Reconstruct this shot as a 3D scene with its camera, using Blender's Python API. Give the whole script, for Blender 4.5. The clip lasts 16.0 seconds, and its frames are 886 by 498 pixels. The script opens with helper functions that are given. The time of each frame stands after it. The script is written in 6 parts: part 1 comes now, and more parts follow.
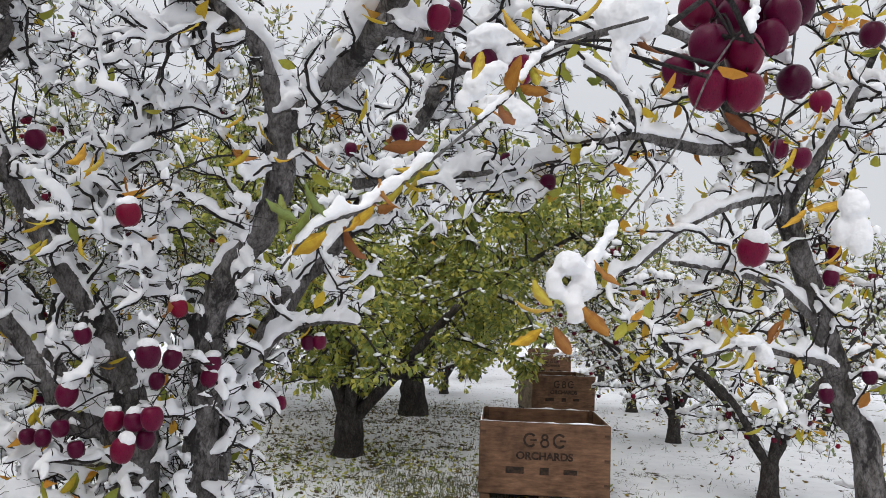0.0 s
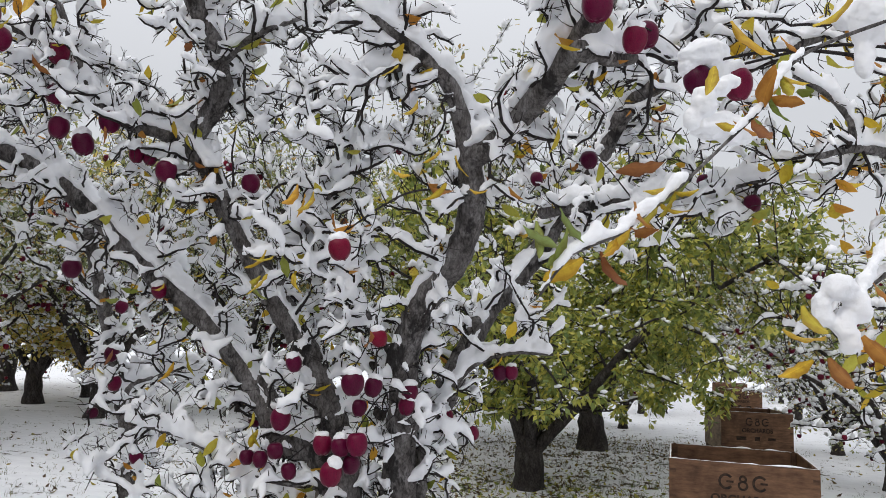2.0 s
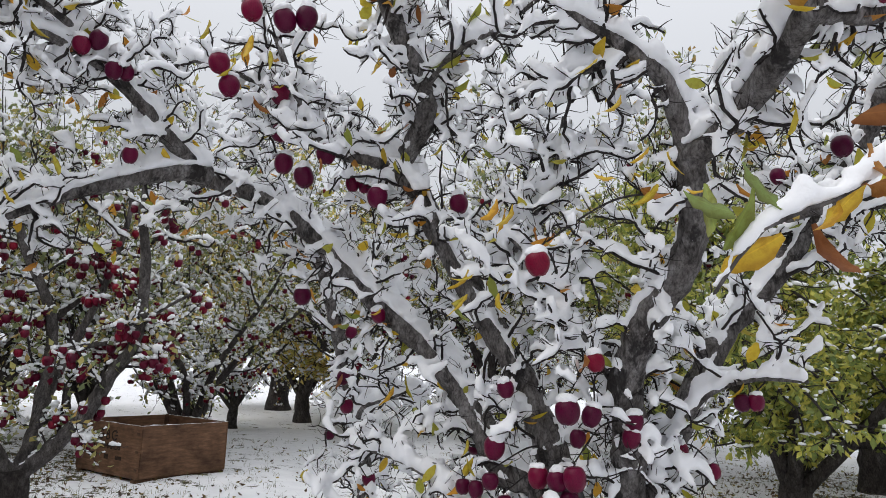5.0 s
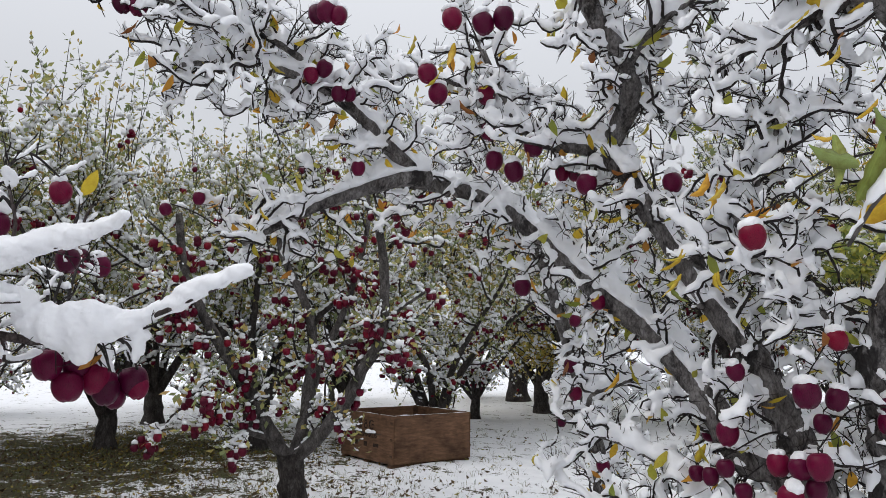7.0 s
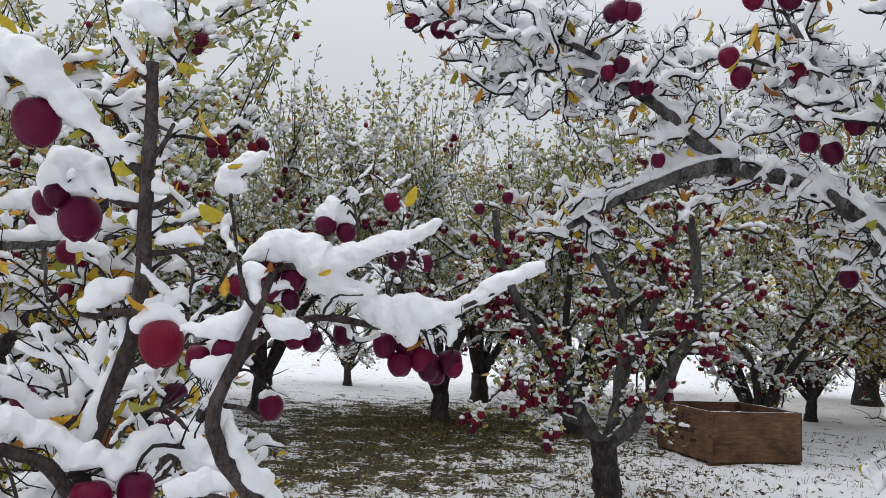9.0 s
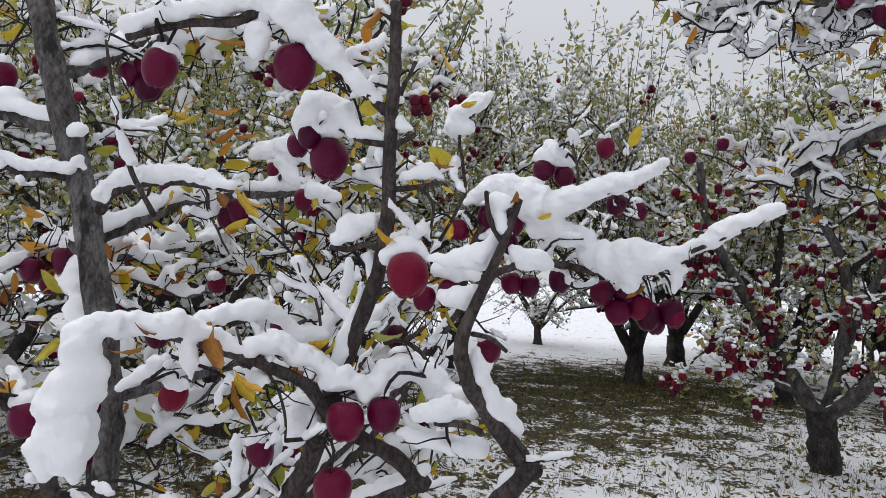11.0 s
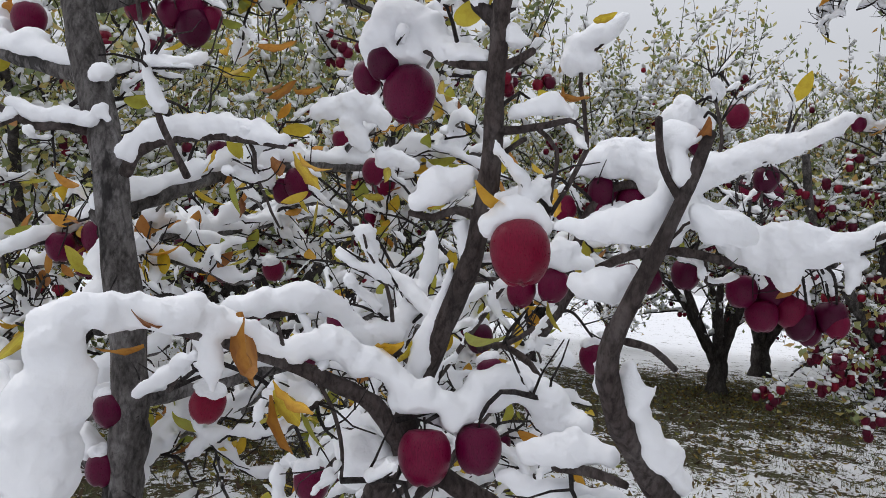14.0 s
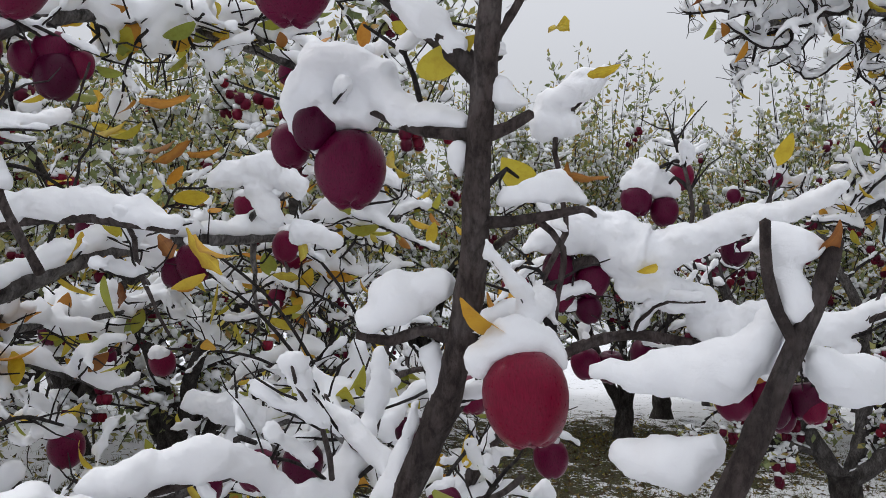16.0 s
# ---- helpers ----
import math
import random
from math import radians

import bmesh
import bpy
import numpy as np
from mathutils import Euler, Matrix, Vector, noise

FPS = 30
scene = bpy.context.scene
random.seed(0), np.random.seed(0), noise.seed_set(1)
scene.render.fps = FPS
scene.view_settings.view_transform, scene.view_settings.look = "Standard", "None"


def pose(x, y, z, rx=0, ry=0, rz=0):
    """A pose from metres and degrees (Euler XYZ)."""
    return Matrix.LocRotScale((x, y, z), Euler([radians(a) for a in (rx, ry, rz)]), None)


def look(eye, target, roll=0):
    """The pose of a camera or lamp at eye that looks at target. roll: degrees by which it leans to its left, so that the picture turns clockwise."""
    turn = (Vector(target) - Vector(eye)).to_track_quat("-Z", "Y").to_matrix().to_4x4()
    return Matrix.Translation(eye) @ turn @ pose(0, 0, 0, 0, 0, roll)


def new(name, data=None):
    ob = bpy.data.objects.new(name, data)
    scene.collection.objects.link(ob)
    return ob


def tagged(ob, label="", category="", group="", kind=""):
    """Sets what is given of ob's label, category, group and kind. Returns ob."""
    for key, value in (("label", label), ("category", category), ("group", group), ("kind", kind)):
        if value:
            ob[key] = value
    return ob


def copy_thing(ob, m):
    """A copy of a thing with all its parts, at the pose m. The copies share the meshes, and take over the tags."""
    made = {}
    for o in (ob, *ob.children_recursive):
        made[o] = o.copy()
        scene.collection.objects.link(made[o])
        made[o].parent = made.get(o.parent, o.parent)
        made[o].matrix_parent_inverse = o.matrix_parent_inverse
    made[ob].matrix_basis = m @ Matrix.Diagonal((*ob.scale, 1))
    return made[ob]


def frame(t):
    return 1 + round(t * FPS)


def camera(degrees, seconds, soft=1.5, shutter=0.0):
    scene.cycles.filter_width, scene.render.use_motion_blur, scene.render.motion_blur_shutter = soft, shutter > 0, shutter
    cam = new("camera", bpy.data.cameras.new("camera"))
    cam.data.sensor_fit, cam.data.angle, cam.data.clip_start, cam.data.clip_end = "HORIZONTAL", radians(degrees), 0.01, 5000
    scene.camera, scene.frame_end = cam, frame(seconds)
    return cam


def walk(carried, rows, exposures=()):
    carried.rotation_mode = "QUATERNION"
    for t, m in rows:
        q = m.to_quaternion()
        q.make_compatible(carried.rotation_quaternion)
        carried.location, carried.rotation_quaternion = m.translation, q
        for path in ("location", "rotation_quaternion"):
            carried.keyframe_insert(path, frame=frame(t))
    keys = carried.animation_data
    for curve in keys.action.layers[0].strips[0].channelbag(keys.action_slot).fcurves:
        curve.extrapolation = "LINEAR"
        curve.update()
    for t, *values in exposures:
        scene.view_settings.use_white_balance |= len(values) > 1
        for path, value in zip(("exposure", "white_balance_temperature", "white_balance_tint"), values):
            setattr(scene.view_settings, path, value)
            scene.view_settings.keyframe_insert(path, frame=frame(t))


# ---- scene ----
cam = camera(62.3, 16.0, soft=0.6)
PATH = [
    (0, (-0.018, 0.017, 1.631), (0.003, 2.007, 1.829), 2.1),
    (0.5, (-0.04, 0.018, 1.632), (-0.158, 2.003, 1.853), 2.3),
    (1, (-0.062, 0.022, 1.632), (-0.286, 1.996, 1.866), 2.5),
    (1.5, (-0.078, 0.021, 1.629), (-0.391, 1.981, 1.878), 2.4),
    (2, (-0.108, 0.025, 1.625), (-0.542, 1.959, 1.888), 2.4),
    (2.5, (-0.13, 0.021, 1.627), (-0.66, 1.931, 1.895), 2.4),
    (3, (-0.139, 0.02, 1.618), (-0.777, 1.893, 1.91), 2.3),
    (3.2, (-0.138, 0.024, 1.621), (-0.808, 1.886, 1.915), 2.1),
    (5.3, (-0.061, 0.258, 1.627), (-1.151, 1.908, 1.922), 2.3),
    (5.5, (-0.054, 0.256, 1.617), (-1.184, 1.881, 1.906), 2.1),
    (6, (-0.051, 0.27, 1.616), (-1.294, 1.812, 1.893), 1.7),
    (6.5, (-0.042, 0.209, 1.631), (-1.387, 1.665, 1.897), -0.2),
    (7, (0.013, 0.247, 1.611), (-1.492, 1.538, 1.874), 0.7),
    (7.5, (0.056, 0.213, 1.612), (-1.604, 1.297, 1.872), 1.1),
    (8, (0.132, 0.21, 1.611), (-1.604, 1.174, 1.856), 1.5),
    (8.5, (0.176, 0.228, 1.62), (-1.639, 1.035, 1.854), 1.9),
    (9, (0.167, 0.238, 1.619), (-1.743, 0.792, 1.828), 2.4),
    (9.1, (0.174, 0.218, 1.627), (-1.752, 0.722, 1.81), 3.1),
    (9.5, (0.146, 0.21, 1.62), (-1.821, 0.528, 1.795), 3.1),
    (10, (0.139, 0.204, 1.616), (-1.843, 0.426, 1.761), 3.0),
    (10.2, (0.138, 0.199, 1.608), (-1.848, 0.392, 1.743), 3.0),
    (12.3, (0.072, 0.083, 1.539), (-1.927, 0.021, 1.543), 3.9),
    (12.5, (0.043, 0.076, 1.538), (-1.956, 0.025, 1.544), 4.1),
    (13, (-0.073, 0.121, 1.55), (-2.072, 0.074, 1.6), 4.6),
    (13.5, (-0.169, 0.152, 1.568), (-2.165, 0.053, 1.637), 4.8),
    (14, (-0.232, 0.11, 1.545), (-2.228, -0.013, 1.608), 4.7),
    (14.5, (-0.31, 0.071, 1.564), (-2.306, -0.024, 1.65), 4.2),
    (15, (-0.378, 0.042, 1.585), (-2.373, 0.088, 1.721), 3.6),
    (15.5, (-0.435, 0.023, 1.611), (-2.425, 0.146, 1.764), 2.8),
    (16, (-0.476, 0.035, 1.626), (-2.46, 0.175, 1.837), 2.8),
]
walk(cam, [(t, look(eye, target, roll)) for t, eye, target, roll in PATH], [(0, 0.02, 6500, 10), (3, -0.04, 6480, 10), (6, 0.0, 6450, 10), (9, -0.08, 6420, 10.5), (13, -0.15, 6400, 10.7), (16, -0.17, 6430, 10.2)])

# ---- daylight: flat overcast sky after snowfall ----
world = bpy.data.worlds.new("overcast_sky")
scene.world = world
world.use_nodes = True
wn, wl = world.node_tree.nodes, world.node_tree.links
wn.clear()
sky = wn.new("ShaderNodeTexSky")
sky.sky_type, sky.sun_disc = "NISHITA", False
sky.sun_elevation, sky.sun_rotation = radians(38), radians(200)
sky.air_density, sky.dust_density = 1.0, 6.0
cloud = wn.new("ShaderNodeMix")
cloud.data_type = "RGBA"
cloud.inputs["Factor"].default_value = 0.93
cloud.inputs["B"].default_value = (7.0, 7.15, 7.5, 1)
bg = wn.new("ShaderNodeBackground")
bg.inputs["Strength"].default_value = 0.1
wout = wn.new("ShaderNodeOutputWorld")
wl.new(sky.outputs[0], cloud.inputs["A"])
# an overcast sky is brightest overhead
wtc = wn.new("ShaderNodeTexCoord")
wsep = wn.new("ShaderNodeSeparateXYZ")
wl.new(wtc.outputs["Generated"], wsep.inputs[0])
wmap = wn.new("ShaderNodeMapRange")
for key, value in (("From Min", 0.3), ("From Max", 1.0), ("To Min", 1.0), ("To Max", 1.85)):
    wmap.inputs[key].default_value = value
wl.new(wsep.outputs["Z"], wmap.inputs["Value"])
wmul = wn.new("ShaderNodeVectorMath")
wmul.operation = "SCALE"
wl.new(cloud.outputs["Result"], wmul.inputs[0])
wl.new(wmap.outputs[0], wmul.inputs["Scale"])
wl.new(wmul.outputs[0], bg.inputs["Color"])
wl.new(bg.outputs[0], wout.inputs[0])
sun_data = bpy.data.lights.new("sun", "SUN")
sun_data.energy, sun_data.angle, sun_data.color = 0.8, radians(40), (1.0, 0.97, 0.93)
sun = new("sun", sun_data)
sun.matrix_world = look((0, 0, 20), (6, 11, 0))


# ---- materials ----
def material(name, rough=0.8, metal=0.0, spec=0.3):
    m = bpy.data.materials.new(name)
    m.use_nodes = True
    n, l = m.node_tree.nodes, m.node_tree.links
    b = n["Principled BSDF"]
    b.inputs["Roughness"].default_value = rough
    b.inputs["Metallic"].default_value = metal
    b.inputs["Specular IOR Level"].default_value = spec
    return m, n, l, b


def noise_node(n, l, scale, detail=4.0, rough=0.6, vector=None):
    t = n.new("ShaderNodeTexNoise")
    t.inputs["Scale"].default_value, t.inputs["Detail"].default_value = scale, detail
    t.inputs["Roughness"].default_value = rough
    if vector is None:
        c = n.new("ShaderNodeTexCoord")
        vector = c.outputs["Object"]
    l.new(vector, t.inputs["Vector"])
    return t.outputs["Fac"]


def ramp(n, l, fac, stops):
    r = n.new("ShaderNodeValToRGB")
    e = r.color_ramp.elements
    while len(e) < len(stops):
        e.new(0.5)
    for k, (p, c) in enumerate(stops):
        e[k].position, e[k].color = p, (*c, 1)
    l.new(fac, r.inputs["Fac"])
    return r.outputs["Color"]


def mixed(n, l, fac, a, b, mode="MIX"):
    x = n.new("ShaderNodeMix")
    x.data_type, x.blend_type = "RGBA", mode
    for key, value in (("Factor", fac), ("A", a), ("B", b)):
        if hasattr(value, "is_output"):
            l.new(value, x.inputs[key] if key == "Factor" else x.inputs[6 if key == "A" else 7])
        elif key == "Factor":
            x.inputs[0].default_value = value
        else:
            x.inputs[6 if key == "A" else 7].default_value = (*value, 1)
    return x.outputs[2]


def bump(n, l, b, fac, strength, distance):
    u = n.new("ShaderNodeBump")
    u.inputs["Strength"].default_value, u.inputs["Distance"].default_value = strength, distance
    l.new(fac, u.inputs["Height"])
    l.new(u.outputs[0], b.inputs["Normal"])


def snow_material(name, grain=160.0):
    m, n, l, b = material(name, 0.75, 0, 0.25)
    big = noise_node(n, l, 9.0, 3)
    l.new(ramp(n, l, big, [(0.3, (0.84, 0.85, 0.88)), (0.7, (0.92, 0.925, 0.945))]), b.inputs["Base Color"])
    fine = noise_node(n, l, grain, 6, 0.75)
    soft = noise_node(n, l, 38.0, 4, 0.6)
    both = n.new("ShaderNodeMath")
    both.operation = "ADD"
    l.new(fine, both.inputs[0])
    l.new(soft, both.inputs[1])
    bump(n, l, b, both.outputs[0], 0.4, 0.006)
    b.inputs["Subsurface Weight"].default_value = 0.0
    return m


def bark_material(name, dark, light, lichen, scale=1.0, blotch=0.5):
    m, n, l, b = material(name, 0.88, 0, 0.2)
    c = n.new("ShaderNodeTexCoord")
    mp = n.new("ShaderNodeMapping")
    mp.inputs["Scale"].default_value = (1, 1, 0.5)
    l.new(c.outputs["Object"], mp.inputs["Vector"])
    coarse = noise_node(n, l, 16 * scale, 7, 0.7, mp.outputs[0])
    fine = noise_node(n, l, 90 * scale, 6, 0.75, mp.outputs[0])
    col = ramp(n, l, coarse, [(0.34, dark), (0.5, light), (0.66, lichen)])
    speck = ramp(n, l, fine, [(0.38, (0.16, 0.15, 0.15)), (0.54, (1, 1, 1))])
    col = mixed(n, l, 0.62, col, speck, "MULTIPLY")
    # dark scaly patches and cracks
    v = n.new("ShaderNodeTexVoronoi")
    v.feature = "DISTANCE_TO_EDGE"
    v.inputs["Scale"].default_value = 34 * scale
    warp = n.new("ShaderNodeVectorMath")
    warp.operation = "MULTIPLY_ADD"
    l.new(noise_color(n, l, 12 * scale, mp.outputs[0]), warp.inputs[0])
    warp.inputs[1].default_value = (0.06, 0.06, 0.06)
    l.new(mp.outputs[0], warp.inputs[2])
    l.new(warp.outputs[0], v.inputs["Vector"])
    crack = ramp(n, l, v.outputs["Distance"], [(0.02, (0.12, 0.11, 0.11)), (0.12, (1, 1, 1))])
    col = mixed(n, l, 0.35, col, crack, "MULTIPLY")
    patch = noise_node(n, l, 7 * scale, 5, 0.7, mp.outputs[0])
    mask = ramp(n, l, patch, [(0.54, (0, 0, 0)), (0.6, (blotch, blotch, blotch))])
    col = mixed(n, l, mask, col, (0.018, 0.016, 0.016))
    l.new(col, b.inputs["Base Color"])
    bump(n, l, b, fine, 0.9, 0.015)
    return m


def noise_color(n, l, scale, vector):
    t = n.new("ShaderNodeTexNoise")
    t.inputs["Scale"].default_value = scale
    l.new(vector, t.inputs["Vector"])
    return t.outputs["Color"]


def leaf_material(name, stops, island=True):
    m, n, l, b = material(name, 0.5, 0, 0.35)
    if island:
        g = n.new("ShaderNodeNewGeometry")
        fac = g.outputs["Random Per Island"]
    else:
        g = n.new("ShaderNodeObjectInfo")
        fac = g.outputs["Random"]
    col = ramp(n, l, fac, stops)
    spots = noise_node(n, l, 60 if island else 5, 5, 0.7)
    brown = ramp(n, l, spots, [(0.45, (1, 1, 1)), (0.6, (0.75, 0.62, 0.4)), (0.75, (0.4, 0.24, 0.15))])
    col2 = mixed(n, l, 0.6 if island else 0.85, col, brown, "MULTIPLY")
    if not island:
        # pale midrib and darker dried rims
        c = n.new("ShaderNodeTexCoord")
        sep = n.new("ShaderNodeSeparateXYZ")
        l.new(c.outputs["Object"], sep.inputs[0])
        ab = n.new("ShaderNodeMath")
        ab.operation = "ABSOLUTE"
        l.new(sep.outputs["Y"], ab.inputs[0])
        rib = ramp(n, l, ab.outputs[0], [(0.004, (1.25, 1.2, 1.1)), (0.02, (1, 1, 1)), (0.1, (0.95, 0.9, 0.85)), (0.17, (0.62, 0.5, 0.4))])
        col2 = mixed(n, l, 1.0, col2, rib, "MULTIPLY")
    l.new(col2, b.inputs["Base Color"])
    b.inputs["Transmission Weight"].default_value = 0.0
    bump(n, l, b, spots, 0.3, 0.004)
    tr = n.new("ShaderNodeBsdfTranslucent")
    l.new(col, tr.inputs["Color"])
    mx = n.new("ShaderNodeMixShader")
    mx.inputs[0].default_value = 0.3
    l.new(b.outputs[0], mx.inputs[1])
    l.new(tr.outputs[0], mx.inputs[2])
    l.new(mx.outputs[0], n["Material Output"].inputs["Surface"])
    return m


SNOW = snow_material("fresh_snow")
BARK = bark_material("old_apple_bark", (0.06, 0.052, 0.049), (0.19, 0.175, 0.17), (0.34, 0.325, 0.325), 1.1, 0.85)
BARK_YOUNG = bark_material("young_apple_bark", (0.06, 0.045, 0.042), (0.115, 0.09, 0.085), (0.18, 0.155, 0.15), 1.4, 0.35)
BARK_MID = bark_material("grey_brown_bark", (0.05, 0.045, 0.043), (0.13, 0.117, 0.112), (0.22, 0.205, 0.2), 1.2, 0.6)
BARK_DARK = bark_material("wet_dark_bark", (0.03, 0.026, 0.025), (0.07, 0.06, 0.056), (0.12, 0.11, 0.105))
TWIG = bark_material("twig_bark", (0.03, 0.026, 0.026), (0.06, 0.051, 0.051), (0.11, 0.096, 0.096), 2.5)
LEAF_AUTUMN = leaf_material("autumn_leaf", [(0.0, (0.22, 0.27, 0.05)), (0.3, (0.42, 0.40, 0.05)), (0.6, (0.62, 0.44, 0.03)), (0.85, (0.58, 0.27, 0.03)), (1.0, (0.25, 0.09, 0.03))])
LEAF_MIXED = leaf_material("olive_leaf", [(0.0, (0.17, 0.22, 0.11)), (0.45, (0.31, 0.35, 0.15)), (0.8, (0.5, 0.46, 0.16)), (1.0, (0.48, 0.3, 0.1))])
LEAF_GREEN = leaf_material("green_leaf", [(0.0, (0.14, 0.2, 0.06)), (0.45, (0.3, 0.35, 0.09)), (0.8, (0.5, 0.5, 0.11)), (1.0, (0.64, 0.58, 0.12))])
LITTER = leaf_material("fallen_leaf", [(0.0, (0.05, 0.03, 0.02)), (0.4, (0.09, 0.055, 0.03)), (0.7, (0.16, 0.11, 0.03)), (0.9, (0.32, 0.24, 0.04)), (1.0, (0.2, 0.22, 0.04))])


def apple_material(name, low, mid, high, island=False):
    m, n, l, b = material(name, 0.32, 0, 0.17)
    if island:
        r = n.new("ShaderNodeNewGeometry").outputs["Random Per Island"]
    else:
        r = n.new("ShaderNodeObjectInfo").outputs["Random"]
    tone = ramp(n, l, r, [(0.0, low), (0.7, mid), (1.0, high)])
    c = n.new("ShaderNodeTexCoord")
    mp = n.new("ShaderNodeMapping")
    mp.inputs["Scale"].default_value = (1, 1, 0.15)
    l.new(c.outputs["Object"], mp.inputs["Vector"])
    streak = noise_node(n, l, 60, 4, 0.6, mp.outputs[0])
    dark = ramp(n, l, streak, [(0.35, (0.55, 0.45, 0.5)), (0.65, (1.25, 1.3, 1.2))])
    col = mixed(n, l, 0.7, tone, dark, "MULTIPLY")
    bloom = noise_node(n, l, 25, 3)
    l.new(ramp(n, l, bloom, [(0.3, (0.24, 0.24, 0.24)), (0.7, (0.42, 0.42, 0.42))]), b.inputs["Roughness"])
    l.new(col, b.inputs["Base Color"])
    return m


APPLE = apple_material("red_apple_skin", (0.05, 0.001, 0.019), (0.1, 0.002, 0.03), (0.15, 0.003, 0.031))
APPLE_BRIGHT = apple_material("crimson_apple_skin", (0.15, 0.002, 0.024), (0.17, 0.003, 0.024), (0.2, 0.005, 0.024))
APPLE_FAR = apple_material("far_apple_skin", (0.07, 0.002, 0.017), (0.125, 0.003, 0.022), (0.2, 0.006, 0.02), True)


# ---- mesh tools ----
class Buf:
    """Gathers quads of many tubes and sheets into one mesh."""

    def __init__(self):
        self.v, self.f, self.n = [], [], 0

    def add(self, v, f):
        self.v.append(v)
        self.f.append(f + self.n)
        self.n += len(v)

    def mesh(self, name):
        me = bpy.data.meshes.new(name)
        if not self.n:
            return me
        v, f = np.concatenate(self.v), np.concatenate(self.f)
        me.vertices.add(len(v))
        me.vertices.foreach_set("co", v.astype(np.float32).ravel())
        me.loops.add(f.size)
        me.loops.foreach_set("vertex_index", f.astype(np.int32).ravel())
        me.polygons.add(len(f))
        me.polygons.foreach_set("loop_start", np.arange(0, f.size, 4, dtype=np.int32))
        me.polygons.foreach_set("use_smooth", np.ones(len(f), dtype=bool))
        me.update(calc_edges=True)
        me.validate()
        return me


def part(name, me, mat, parent=None, label="", kind=""):
    ob = new(name, me)
    if mat is not None and not len(me.materials):
        me.materials.append(mat)
    if parent is not None:
        ob.parent = parent
    return tagged(ob, label, "", "", kind)


def thing(name, at, label, category, group="", kind=""):
    ob = new(name)
    ob.empty_display_size = 0.1
    ob.location = at
    return tagged(ob, label, category, group, kind)


def unit(a):
    return a / (np.linalg.norm(a, axis=-1, keepdims=True) + 1e-9)


def spline(points, step):
    """A smooth line through the points (Catmull-Rom), resampled at about that step."""
    p = np.array(points, float)
    p = np.vstack([2 * p[0] - p[1], p, 2 * p[-1] - p[-2]])
    out = []
    for a, b, c, d in zip(p[:-3], p[1:-2], p[2:-1], p[3:]):
        k = max(2, int(math.ceil(np.linalg.norm(c - b) / step)))
        t = np.linspace(0, 1, k, endpoint=False)[:, None]
        out.append(0.5 * (2 * b + (c - a) * t + (2 * a - 5 * b + 4 * c - d) * t**2 + (3 * b - a - 3 * c + d) * t**3))
    return np.vstack([*out, p[-2][None]])


def ring_quads(n, k):
    a = np.arange((n - 1) * k).reshape(n - 1, k)
    b = np.roll(a, -1, axis=1)
    return np.stack([a, b, b + k, a + k], -1).reshape(-1, 4)


def frames(p):
    t = unit(np.gradient(p, axis=0))
    ref = np.where(np.abs(t[:, 2:3]) > 0.9, [[0.0, 1.0, 0.0]], [[0.0, 0.0, 1.0]])
    s = unit(np.cross(t, ref))
    return t, s, np.cross(s, t)


def tube(buf, p, r, k, rng=None, rough=0.0):
    """A tapered round stem along p; rough: knobbly bark, as a share of the radius."""
    n = len(p)
    p = np.vstack([p, p[-1:] + 0.002 * unit(p[-1:] - p[-2:-1])])
    r = np.append(r, 1e-4)
    if k >= 9:
        p = np.vstack([p[:1] - 0.002 * unit(p[1:2] - p[:1]), p])
        r = np.r_[1e-4, r]
        n += 1
    t, s, u = frames(p)
    if k >= 9:
        # carry the ring's turn along, so that sharp bends don't twist the stem
        for i in range(1, len(p)):
            s[i] = unit(s[i - 1] - np.dot(s[i - 1], t[i]) * t[i])
        u = np.cross(s, t)
    a = np.arange(k) * 2 * math.pi / k
    rr = r[:, None] * np.ones(k)
    if rough:
        rr = rr * (1 + rough * rng.normal(size=rr.shape).clip(-1.6, 1.6))
    v = p[:, None] + rr[..., None] * (np.cos(a)[None, :, None] * s[:, None] + np.sin(a)[None, :, None] * u[:, None])
    buf.add(v.reshape(-1, 3), ring_quads(n + 1, k))


